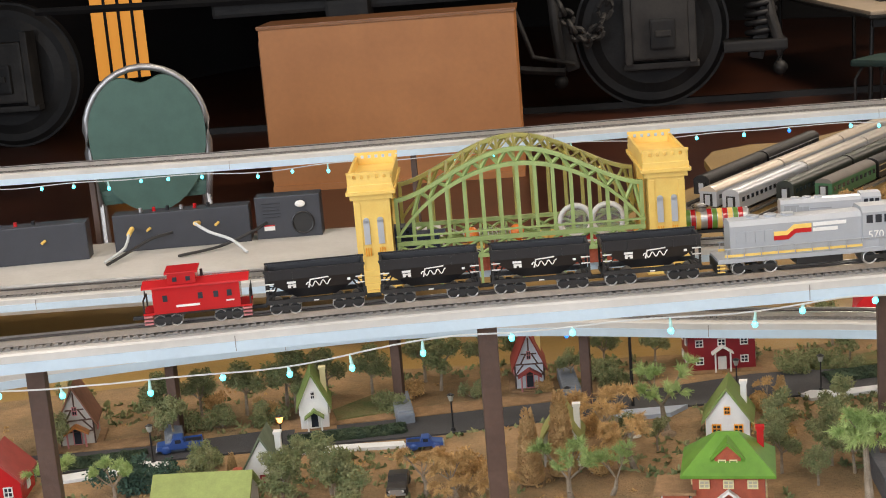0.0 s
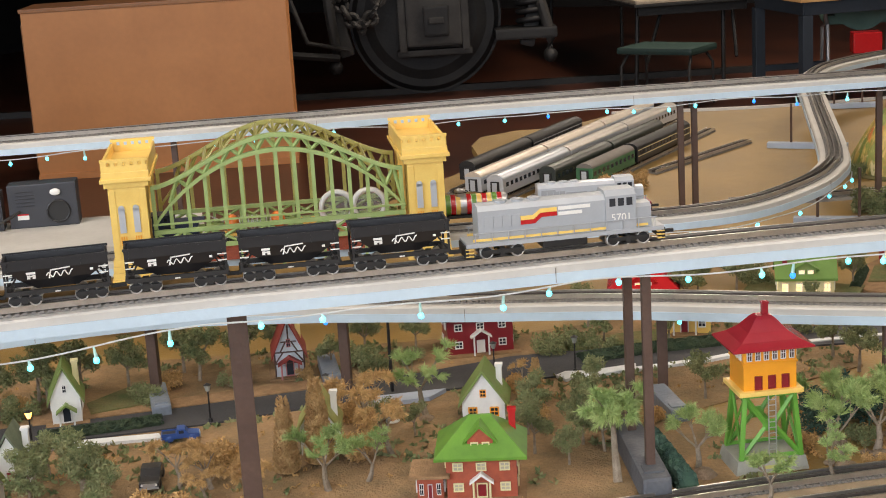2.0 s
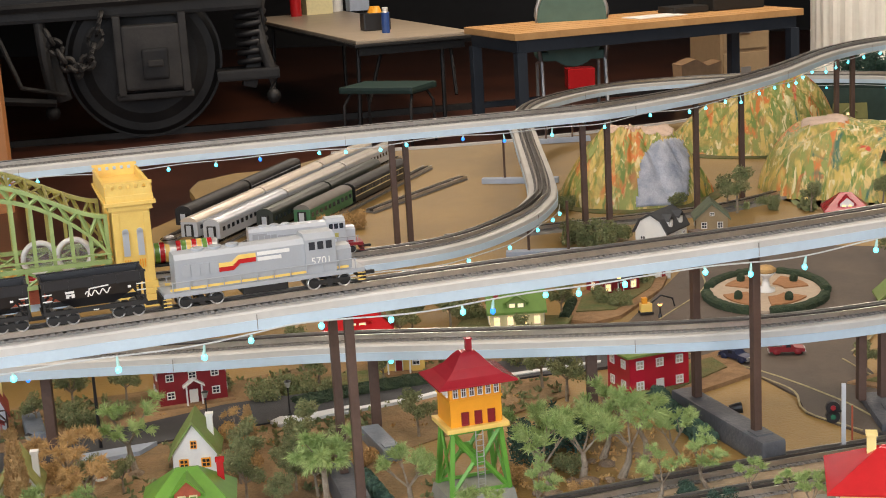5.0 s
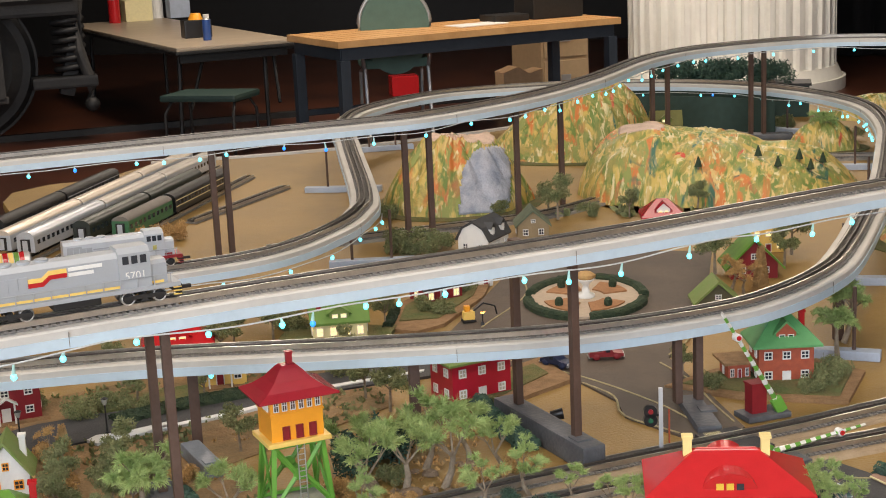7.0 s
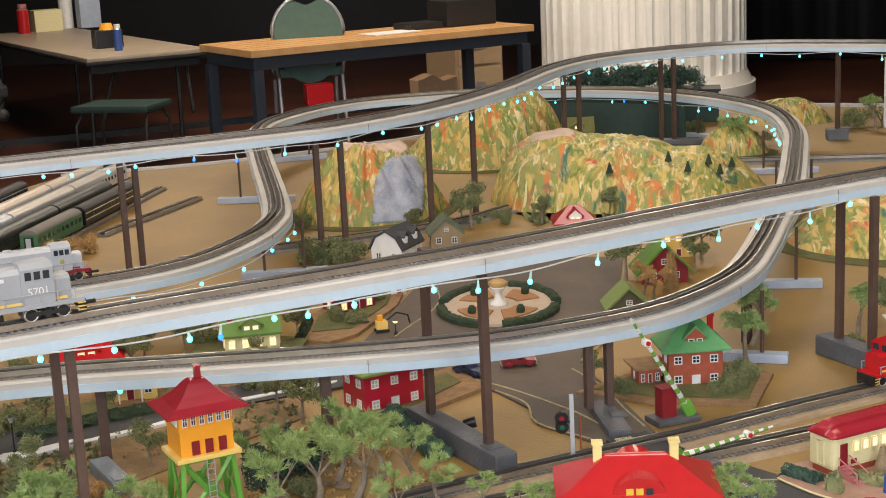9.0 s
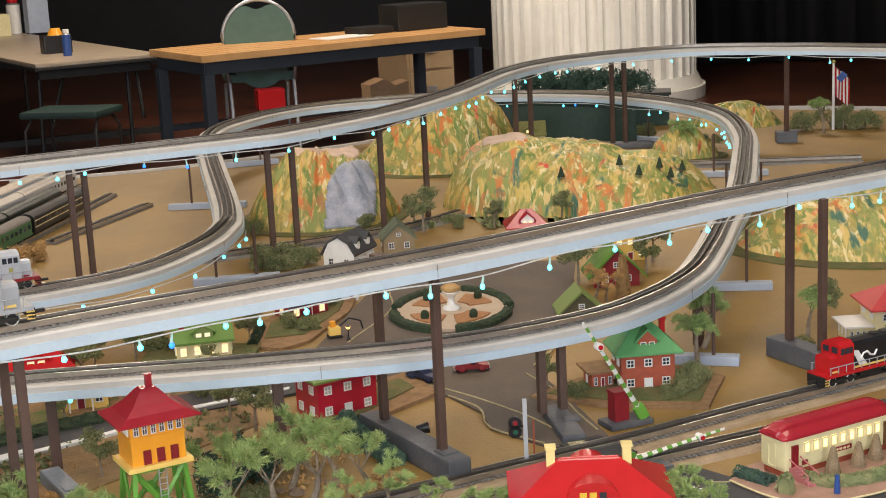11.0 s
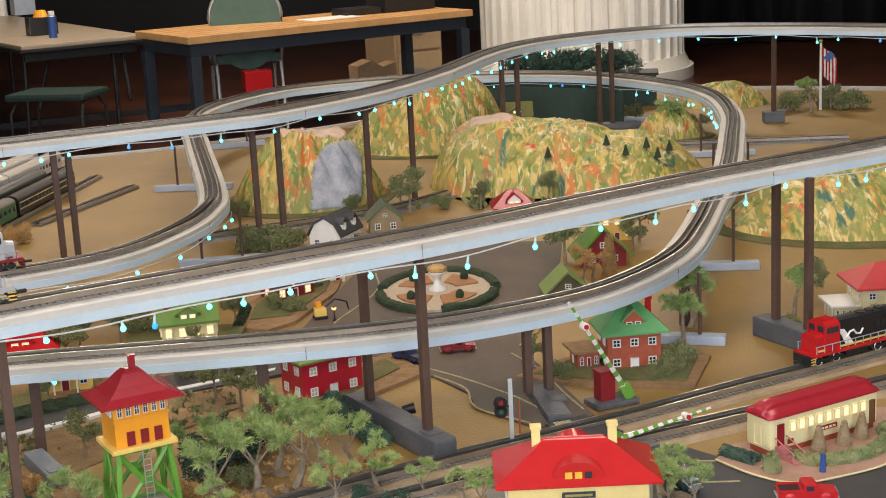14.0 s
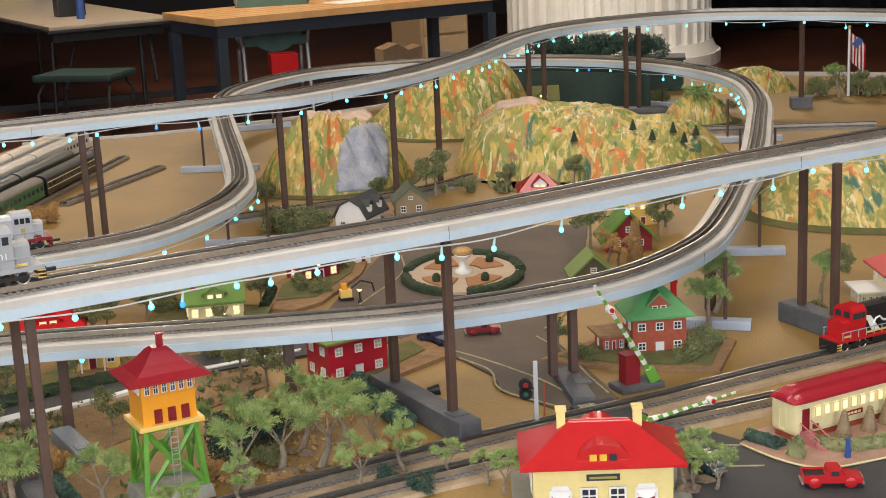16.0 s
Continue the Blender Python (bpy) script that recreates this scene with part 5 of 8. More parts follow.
for k in (-1, 1):                          # white dormers on the side slope
    dm = part("dormer", bx(0.03, 0.026, 0.024, 0.036, k * 0.034, 0.06), M_WHITE, farm, "white gabled dormer")
    opening(dm, 0.0514, k * 0.034, 0.064, 0.01, 0.014, 90, M_WHITE, M_WIN)
    part("dormer_roof", prism([(k * 0.034 - 0.017, 0.082), (k * 0.034, 0.098), (k * 0.034 + 0.017, 0.082), (k * 0.034 + 0.017, 0.085), (k * 0.034, 0.102), (k * 0.034 - 0.017, 0.085)], -0.02, 0.055, None, Matrix(((0, 0, 1, 0), (1, 0, 0, 0), (0, 1, 0, 0), (0, 0, 0, 1)))), M_ROOFD, dm)
house(-0.465, 4.67, 10, 0.1, 0.1, 0.05, 0.045, mat("tan_board_wall", (0.3, 0.22, 0.12), 0.7, var=0.2), M_ROOFG, "small tan model house with grey-green roof", cols=2)
house(-0.05, 4.78, 6, 0.12, 0.1, 0.045, 0.055, M_CREAM, M_CRIM, "cream model house with red roof and white dormer", "hip", cols=3, dormer=M_WHITE, lit=True)
house(0.2, 4.15, 8, 0.13, 0.1, 0.045, 0.065, M_DRED, M_GRN, "red model house with bright green gable roof", "gable", cols=2, over=0.018)
house(0.26, 4.46, 8, 0.1, 0.08, 0.11, 0.03, M_YEL, M_GRN2, "yellow two-storey model house with lit windows", "hip", cols=3, rows=3, lit=True)
house(0.09, 3.78, 8, 0.11, 0.09, 0.03, 0.05, mat("moss_wall", (0.1, 0.09, 0.05), 0.8), M_GRN2, "small model shed with mossy green roof", cols=1)
house(-0.66, 3.88, 40, 0.12, 0.08, 0.05, 0.03, M_DRED, M_ROOFD, "dark red model house with lit porch window", "side", cols=3, lit=True)
house(-0.56, 4.05, 40, 0.05, 0.06, 0.05, 0.03, M_WHITE, M_ROOFR, "small white model house with red roof", cols=1)
house(0.85, 3.53, 6, 0.14, 0.12, 0.085, 0.05, M_CREAM, mat("red_hip_roof", (0.5, 0.05, 0.05), 0.45, var=0.1), "cream two-storey model house with red hipped roof", "hip", cols=3, rows=2, side=2, over=0.012)
house(0.75, 3.52, 6, 0.06, 0.08, 0.04, 0.006, M_CREAM, M_WHITE, "cream open porch wing of a model house", "hip", cols=4, side=3)
house(-0.04, 6.72, 4, 0.13, 0.1, 0.06, 0.05, M_CREAM, mat("olive_cabin_roof", (0.2, 0.2, 0.06), 0.6, var=0.2), "small cream model cabin with olive gambrel roof", "side", cols=3, side=2, lit=True, dormer=M_GRN2, floor=0.004)


# ---- signal tower ----
def signal_tower(m):
    root = thing("signal_tower", m, "toy signal tower, orange cabin with red roof on green legs", "signal tower")
    W, D = 0.142, 0.105
    b = bmesh.new()
    lo = [(-W / 2, -D / 2), (W / 2, -D / 2), (W / 2, D / 2), (-W / 2, D / 2)]
    vs = [b.verts.new((x, y, 0)) for x, y in lo] + [b.verts.new((x * 0.93, y * 0.92, 0.026)) for x, y in lo]
    b.faces.new(vs[3::-1])
    b.faces.new(vs[4:])
    for i in range(4):
        b.faces.new((vs[i], vs[(i + 1) % 4], vs[4 + (i + 1) % 4], vs[4 + i]))
    base = part("base", b, M_BASEG, root, "grey stone-pattern base")
    part("name_plate", bx(0.034, 0.0016, 0.011, 0.0, -D / 2 + 0.0012, 0.008, Matrix.Rotation(-0.3, 4, "X")), M_GOLD, base)
    for sx in (-1, 1):
        for sy in (-1, 1):
            part("leg", rod((sx * 0.058, sy * 0.042, 0.026), (sx * 0.047, sy * 0.034, 0.15), 0.0062, seg=4), M_TGRN, root)
    for sy in (-1, 1):
        for sx in (-1, 1):
            part("brace", rod((sx * 0.056, sy * 0.041, 0.03), (sx * 0.01, sy * 0.037, 0.085), 0.005, seg=4), M_TGRN, root)
            part("brace", rod((sx * 0.047, sy * 0.035, 0.148), (sx * 0.01, sy * 0.037, 0.095), 0.005, seg=4), M_TGRN, root)
        part("centre_plate", bx(0.028, 0.003, 0.022, 0, sy * 0.037, 0.079), M_TGRN, root)
        part("girt", bx(0.1, 0.005, 0.006, 0, sy * 0.035, 0.145), M_TGRN, root)
        part("sill_girt", bx(0.116, 0.005, 0.006, 0, sy * 0.041, 0.027), M_TGRN, root)
    for sx in (-1, 1):
        part("side_brace", rod((sx * 0.056, -0.04, 0.03), (sx * 0.048, 0.034, 0.145), 0.003, seg=4), M_TGRN, root)
        part("side_brace", rod((sx * 0.056, 0.04, 0.03), (sx * 0.048, -0.034, 0.145), 0.003, seg=4), M_TGRN, root)
    lad = part("ladder", rod((-0.006, -0.05, 0.027), (-0.006, -0.047, 0.152), 0.0013), M_CHROME, root, "worn steel ladder")
    part("stile", rod((0.008, -0.05, 0.027), (0.008, -0.047, 0.152), 0.0013), M_CHROME, lad)
    for k in range(11):
        part("rung", rod((-0.006, -0.0495, 0.034 + k * 0.011), (0.008, -0.0495, 0.034 + k * 0.011), 0.001, seg=6), M_CHROME, lad)
    part("platform", bx(0.124, 0.1, 0.009, 0, 0, 0.152, bev=0.002), M_YEL, root, "yellow platform slab")
    cab = part("cabin", bx(0.102, 0.08, 0.086, 0, 0, 0.1605, bev=0.001), M_ORG, root, "orange-yellow cabin")
    part("band", bx(0.106, 0.084, 0.004, 0, 0, 0.2105), M_ORG, cab)
    for k in range(3):
        opening(cab, -0.023 + k * 0.026, -0.0412, 0.163, 0.013, 0.026, 0, M_DRED, M_DRED, False, "door")
    for k in range(6):
        opening(cab, -0.04 + k * 0.0162, -0.0412, 0.219, 0.009, 0.023, 0, M_WHITE, M_POST, True)
    for sgn, fc in ((1, 90), (-1, 270)):
        for k in range(4):
            opening(cab, sgn * 0.0522, -0.027 + k * 0.018, 0.219, 0.009, 0.023, fc, M_WHITE, M_POST, True)
    bm = bmesh.new()
    rows = []
    for u, z in ((1.0, 0.243), (1.0, 0.2465), (0.72, 0.256), (0.48, 0.27), (0.26, 0.29), (0.17, 0.296)):
        rows.append([bm.verts.new((sx * 0.078 * u, sy * 0.064 * u, z)) for sx, sy in ((-1, -1), (1, -1), (1, 1), (-1, 1))])
    for a, c in zip(rows, rows[1:]):
        for i in range(4):
            bm.faces.new((a[i], a[(i + 1) % 4], c[(i + 1) % 4], c[i]))
    bm.faces.new(rows[-1])
    bm.faces.new(rows[0][::-1])
    rf = part("roof", bm, M_CRIM, root, "glossy crimson pagoda roof")
    ch = bx(0.011, 0.011, 0.03, 0.004, 0, 0.288)
    bx(0.0135, 0.0135, 0.003, 0.004, 0, 0.317, bm=ch)
    part("chimney", ch, M_CRIM, rf)


signal_tower(pose(-0.69, 2.41, ZT + 0.003, 0, 0, 33) @ Matrix.Scale(0.94, 4))


# ---- station, diner, gate and signals ----
M_DIM = mat("dim_yellow_pane", (0.5, 0.36, 0.05), 0.3, var=0.2, scale=80, emit=((1.0, 0.6, 0.05), 0.25))


def station(m):
    root = thing("toy_station", m, "toy railway station, yellow walls and glossy red roof", "station")
    W, D, H = 0.235, 0.13, 0.073
    wl = part("wall_shell", bx(W, D, H, 0, 0, 0.006, bev=0.001), M_PALEY, root)
    part("platform", bx(W + 0.07, D + 0.07, 0.0065, bev=0.002), M_BASEG, root)
    for k in (-1, 1):
        opening(wl, k * 0.072, -D / 2 - 0.001, 0.007, 0.034, 0.03, 0, M_WHITE, M_DRED, True, "door")
        part("fanlight", rod((k * 0.072, -D / 2 - 0.003, 0.034), (k * 0.072, -D / 2, 0.033), 0.016, seg=20), M_WHITE, wl)
        opening(wl, k * 0.024, -D / 2 - 0.001, 0.01, 0.026, 0.03, 0, M_WHITE, M_WIN)
        for q in (-1, 1):
            opening(wl, k * (W / 2 + 0.001), q * 0.03, 0.025, 0.026, 0.035, 90 * k if k > 0 else 270, M_WHITE, M_WIN)
    sg = part("name_board", bx(0.056, 0.002, 0.011, 0, -D / 2 - 0.002, 0.052), M_STEELB, wl, "dark blue-grey name board")
    part("lettering_bar", bx(0.046, 0.0012, 0.004, 0, -D / 2 - 0.0034, 0.0555), M_GOLD, sg)
    bm = bmesh.new()
    rows = []
    for w, d, z in ((W / 2 + 0.022, D / 2 + 0.022, 0.079), (W / 2 + 0.022, D / 2 + 0.022, 0.083), (0.055, 0.006, 0.134), (0.05, 0.002, 0.1355)):
        rows.append([bm.verts.new((sx * w, sy * d, z)) for sx, sy in ((-1, -1), (1, -1), (1, 1), (-1, 1))])
    for a, c in zip(rows, rows[1:]):
        for i in range(4):
            bm.faces.new((a[i], a[(i + 1) % 4], c[(i + 1) % 4], c[i]))
    bm.faces.new(rows[-1])
    bm.faces.new(rows[0][::-1])
    rf = part("roof", bm, M_RED, root, "glossy bright red hipped roof")
    eye = [(0.045 * math.cos(a), 0.088 + 0.03 * math.sin(a)) for a in np.linspace(0, math.pi, 17)]
    dm = part("dormer", prism(eye, 0.03, 0.074, None, UPRIGHT), M_RED, rf, "eyebrow dormer with lit panes")
    for k in (-1, 0, 1):
        part("pane", bx(0.012, 0.0015, 0.011, k * 0.0165, -0.0755, 0.0905), M_DIM if k < 1 else M_WIN, dm)
    part("ridge", rod((-0.05, 0, 0.135), (0.05, 0, 0.135), 0.003, seg=8), M_RED, rf)
    part("rear_dormer", prism([(x * 0.8, z + 0.014) for x, z in eye], -0.05, -0.008, None, UPRIGHT), M_RED, rf)
    for k in (-1, 1):
        c = bx(0.015, 0.015, 0.05, k * 0.065, 0.0, 0.105, bev=0.001)
        bx(0.019, 0.019, 0.005, k * 0.065, 0.0, 0.155, bm=c)
        part("chimney", c, M_PALEY, root, "pale yellow chimney")


station(pose(0.066, 2.40, ZT + 0.0, 0, 0, 3))


def coach_roof(L, W, z0, h):
    """Rounded clerestory roof, drawn in towards both ends."""
    bm = bmesh.new()
    prof = [(-1.0, 0.0), (-0.99, 0.22), (-0.86, 0.42), (-0.66, 0.56), (-0.5, 0.62), (-0.46, 0.86), (-0.3, 0.97), (0, 1.0), (0.3, 0.97), (0.46, 0.86), (0.5, 0.62), (0.66, 0.56), (0.86, 0.42), (0.99, 0.22), (1.0, 0.0)]
    rings = []
    for x, k, wk in ((-L / 2, 0.3, 0.8), (-L / 2 + 0.003, 0.52, 0.9), (-L / 2 + 0.01, 0.74, 0.97), (-L / 2 + 0.022, 0.93, 1), (-L / 2 + 0.036, 1, 1), (L / 2 - 0.036, 1, 1), (L / 2 - 0.022, 0.93, 1), (L / 2 - 0.01, 0.74, 0.97), (L / 2 - 0.003, 0.52, 0.9), (L / 2, 0.3, 0.8)):
        rings.append([bm.verts.new((x, y * W / 2 * wk, z0 + z * h * k)) for y, z in prof])
    for r, q in zip(rings, rings[1:]):
        for i in range(len(prof) - 1):
            bm.faces.new((r[i], r[i + 1], q[i + 1], q[i]))
        bm.faces.new((r[-1], r[0], q[0], q[-1]))
    bm.faces.new(rings[0])
    bm.faces.new(rings[-1][::-1])
    bmesh.ops.recalc_face_normals(bm, faces=bm.faces[:])
    return bm


def diner(m):
    root = thing("toy_diner", m, "toy diner made from a cream railway coach with red roof", "diner")
    L, W, H = 0.27, 0.066, 0.062
    body = part("body", bx(L, W, H, 0, 0, 0.012, bev=0.008), M_CREAM, root)
    part("foundation", bx(L - 0.01, W - 0.01, 0.013, 0, 0, 0), M_BRICK, root)
    for k in range(9):
        opening(body, -0.082 + k * 0.0222, -W / 2 - 0.001, 0.042, 0.013, 0.02, 0, M_CREAM, M_LIT, False)
    opening(body, -0.112, -W / 2 - 0.001, 0.014, 0.014, 0.048, 0, M_DRED, M_DRED, False, "door")
    opening(body, 0.119, -W / 2 - 0.001, 0.014, 0.012, 0.046, 0, M_BROWN, M_BROWN, False, "door")
    opening(body, -L / 2 - 0.001, 0, 0.018, 0.018, 0.045, 270, M_CREAM, M_CREAM, False, "door")
    sg = part("sign_board", bx(0.046, 0.002, 0.009, 0.005, -W / 2 - 0.002, 0.027), M_DRED, body, "dark red sign board")
    for k in range(4):
        part("lettering_bar", bx(0.0065, 0.001, 0.004, -0.009 + k * 0.0095, -W / 2 - 0.0033, 0.0295), M_CREAM, sg)
    part("door_plate", bx(0.013, 0.002, 0.009, -0.088, -W / 2 - 0.002, 0.02), M_DRED, body)
    rf = part("roof", coach_roof(L + 0.01, W + 0.01, 0.0742, 0.025), M_CRIM, root, "glossy crimson clerestory roof")
    part("roof_vent", rod((0.0, 0.0, 0.098), (0.0, 0.0, 0.1025), 0.004, 0.003, 10), M_CRIM, rf)
    st = part("steps", bx(0.024, 0.008, 0.005, -0.112, -W / 2 - 0.052, 0), M_PINK, root, "pink steps with railings")
    for k in range(5):
        part("step", bx(0.024, 0.0095, 0.004 + 0.0034 * (k + 1), -0.112, -W / 2 - 0.0432 + k * 0.0096, 0), M_PINK, st)
    for s in (-1, 1):
        part("handrail", rod((-0.112 + s * 0.013, -W / 2 - 0.05, 0.02), (-0.112 + s * 0.013, -W / 2 - 0.002, 0.038), 0.0013), M_PINK, st)
        part("rail_post", rod((-0.112 + s * 0.013, -W / 2 - 0.05, 0), (-0.112 + s * 0.013, -W / 2 - 0.05, 0.02), 0.0016), M_PINK, st)


M_BROWN = mat("brown_door_paint", (0.16, 0.07, 0.025), 0.5, var=0.2, scale=40)
diner(pose(0.524, 2.695, ZT + 0.009, 0, 0, 33))
pts = [(0.33, 2.6), (0.35, 2.57), (0.385, 2.525), (0.43, 2.488), (0.475, 2.48), (0.53, 2.5), (0.62, 2.548), (0.71, 2.64), (0.76, 2.76), (0.72, 2.86), (0.6, 2.83), (0.37, 2.67)]
patch("diner_terrace", pts, -0.001, 0.0095, mat("pinkish_terrace_paint", (0.42, 0.25, 0.19), 0.7, col2=(0.32, 0.2, 0.14), var=0.25, scale=30, bump=0.2, bscale=200), "pinkish tan terrace with pale rim round the diner", "terrace")
solid("terrace_rim", tube([(x, y, ZT + 0.0085) for x, y, z in smooth_line([(x, y, 0) for x, y in pts[:9]], 0.01)], 0.0018), M_CREAM, "cream kerb rim along the terrace edge", "kerb", "structure")


def crossing_gate(m, raised, hut=True):
    root = thing("crossing_gate", m, "toy level crossing gate with green and white striped arm", "crossing gate", "crossing gates")
    part("base", bx(0.1, 0.06, 0.012, 0, 0, 0, bev=0.003), M_BLOCK, root)
    if hut:
        part("gate_house", bx(0.034, 0.03, 0.06, -0.014, 0.004, 0.012, bev=0.001), M_DRED, root, "dark red gate house")
    if hut:
        part("cap", bx(0.038, 0.034, 0.004, -0.014, 0.004, 0.072), M_DRED, root)
    arm = part("arm", bmesh.new(), M_GRN, root, "green and white striped arm")
    a = radians(raised)
    ox, oz = 0.03, 0.022
    L = 0.255
    for k in range(10):
        r0, r1 = k / 10 * L, (k + 1) / 10 * L
        w = 0.008 - 0.0004 * k
        for s, m_ in ((0, M_TGRN), (1, M_WHITE)):
            q0, q1 = r0 + s * (r1 - r0) / 2, r0 + (s + 1) * (r1 - r0) / 2
            part("stripe", rod((ox - q0 * math.cos(a), -0.018, oz + q0 * math.sin(a)), (ox - q1 * math.cos(a), -0.018, oz + q1 * math.sin(a)), w * 0.75, seg=4), m_, arm)
    c = (ox - 0.19 * math.cos(a), -0.0245, oz + 0.19 * math.sin(a))
    part("warning_disc", rod((c[0], c[1] + 0.013, c[2]), (c[0], c[1] - 0.001, c[2]), 0.008, seg=20), M_WHITE, arm, "round white warning disc")
    part("lamp", rod((c[0], c[1] + 0.016, c[2]), (c[0], c[1] - 0.004, c[2]), 0.005, seg=12), M_RED, arm)
    part("heel", bx(0.024, 0.012, 0.034, ox + 0.004, -0.018, 0.012, Matrix.Rotation(-0.5, 4, "Y"), bev=0.002), M_TGRN, root)


crossing_gate(pose(0.16, 2.945, ZT + 0.001, 0, 0, 28), 58)
crossing_gate(pose(0.178, 2.663, ZT + 0.004, 0, 0, 216) @ Matrix.Scale(0.98, 4), 2, False)


def block_signal(x, y):
    root = thing("block_signal", pose(x, y, ZT, 0, 0, 10), "grey mast with black two-lamp track signal", "signal")
    part("mast", bx(0.008, 0.006, 0.138, 0, 0, 0, bev=0.0008), M_SILV, root)
    part("base", bx(0.03, 0.03, 0.008, bev=0.002), M_BLOCK, root)
    hd = part("head", rod((-0.02, -0.004, 0.074), (-0.02, 0.006, 0.074), 0.013, seg=18), M_BLK, root, "black signal head")
    bx_ = rod((-0.02, -0.004, 0.091), (-0.02, 0.006, 0.091), 0.013, seg=18)
    part("shield", bx_, M_BLK, hd)
    part("lens", rod((-0.02, -0.006, 0.092), (-0.02, -0.004, 0.092), 0.005, seg=12), M_DRED, hd)
    part("lens", rod((-0.02, -0.006, 0.074), (-0.02, -0.004, 0.074), 0.005, seg=12), mat("dark_green_lens", (0.03, 0.12, 0.07), 0.15), hd)
    part("bracket", bx(0.02, 0.003, 0.004, -0.011, 0, 0.082), M_BLK, hd)
    part("ladder", rod((0.018, 0.012, 0), (0.018, 0.012, 0.09), 0.0018), M_BRICK, root, "rust red rod")


block_signal(-0.045, 2.715)


# ---- fountain ----
def fountain(x, y):
    root = thing("plaza_fountain", pose(x, y, ZT + 0.004), "round fountain garden with white urn, tan beds and clipped hedge", "fountain")
    ring = [(0.15 * math.cos(a), 0.2 * math.sin(a)) for a in np.linspace(0, 2 * math.pi, 40, endpoint=False)]
    part("paving", prism(ring, 0, 0.008), mat("pale_pink_paving", (0.5, 0.4, 0.3), 0.8, var=0.15, scale=60), root)
    for k, (a0, a1) in enumerate(((0.35, 1.3), (1.9, 2.85), (3.5, 4.5), (4.9, 5.9))):
        bed = [(0.115 * math.cos(a), 0.155 * math.sin(a)) for a in np.linspace(a0, a1, 10)] + [(0.05 * math.cos(a), 0.07 * math.sin(a)) for a in np.linspace(a1, a0, 10)]
        part("flower_bed", prism(bed, 0.0075, 0.012), mat("tan_sand_bed", (0.4, 0.2, 0.09), 0.9, var=0.25, scale=80), root)
        am = (a0 + a1) / 2
        part("shrub", ball(0.012, 0.1 * math.cos(am), 0.13 * math.sin(am), 0.02, 1, 1, 1.25), M_LICH, root)
    for a0, a1 in ((0.1, 1.45), (1.75, 3.0), (3.3, 4.55), (4.85, 6.1)):
        ln = np.array([(0.155 * math.cos(a), 0.205 * math.sin(a), 0) for a in np.linspace(a0, a1, 22)])
        bm = sweep(ln, [(-0.013, 0), (0.013, 0), (0.014, 0.013), (0.009, 0.02), (-0.009, 0.02), (-0.014, 0.013)])
        for v in bm.verts:
            v.co += Vector([0.0035 * noise.noise(v.co * 90 + Vector((k, 0, 0))) for k in range(3)])
        part("hedge", bm, M_LICH, root, "dark green clipped hedge")
    prof = ((0.024, 0.0), (0.024, 0.008), (0.012, 0.012), (0.008, 0.03), (0.01, 0.036), (0.022, 0.046), (0.024, 0.05), (0.018, 0.05), (0.004, 0.044))
    bm = bmesh.new()
    rows = [[bm.verts.new((r * math.cos(a), r * math.sin(a), z + 0.008)) for a in np.linspace(0, 2 * math.pi, 20, endpoint=False)] for r, z in prof]
    for a, c in zip(rows, rows[1:]):
        for i in range(20):
            bm.faces.new((a[i], a[(i + 1) % 20], c[(i + 1) % 20], c[i]))
    part("urn", bm, M_WHITE, root, "white stone urn", smooth=True)
    part("planting", ball(0.022, 0, 0, 0.066, 1.3, 1.1, 0.6, seg=8), M_DRY, root, "dry orange planting")


fountain(-0.25, 3.87)


# ---- rolling stock ----
BODY = 1.18


def on_track(line, s0, s1, lift):
    """The pose of a vehicle whose ends stand at s0 and s1 along a line; it faces towards s1."""
    p, _ = along(line, s0)
    q, _ = along(line, s1)
    a = math.atan2(q[1] - p[1], q[0] - p[0])
    return pose((p[0] + q[0]) / 2, (p[1] + q[1]) / 2, p[2] + lift, 0, 0, math.degrees(a)) @ Matrix.Scale(BODY, 4), float(np.linalg.norm(q - p)) / BODY


def bogie(root, x, wb=0.026, r=0.0085, frame_m=None, axles=2):
    t = part("truck", bmesh.new(), frame_m or M_BLK2, root, "black sprung truck")
    bm = bmesh.new()
    for s in (-1, 1):
        bx(wb + 0.016, 0.003, 0.006, x, s * 0.0205, r * 0.75, bm=bm, bev=0.0008)
        bx(0.008, 0.004, 0.01, x, s * 0.0205, r * 0.45, bm=bm)
    bx(0.008, 0.04, 0.006, x, 0, r, bm=bm)
    part("side_frame", bm, frame_m or M_BLK2, t)
    for k in range(axles):
        wx = x - wb / 2 + wb * k / (axles - 1)
        for s in (-1, 1):
            w = rod((wx, s * 0.0145, r), (wx, s * 0.019, r), r, seg=18)
            rod((wx, s * 0.019, r), (wx, s * 0.0196, r), r * 0.55, seg=14, bm=w)
            part("wheel", w, M_BLK2, t)
            part("rim", tube([(wx + r * 0.93 * math.cos(a), s * 0.0193, r + r * 0.93 * math.sin(a)) for a in np.linspace(0, 2 * math.pi, 17)], 0.0011, seg=4), M_RIM, t, "bright worn wheel rim")
            part("tyre", rod((wx, s * 0.0126, r), (wx, s * 0.0146, r), r * 1.09, seg=18), M_RAIL, t, "bright worn wheel rim")


def coupler(root, x, s):
    part("coupler", bx(0.018, 0.006, 0.005, x + s * 0.008, 0, 0.008, bev=0.001), M_BLK2, root)


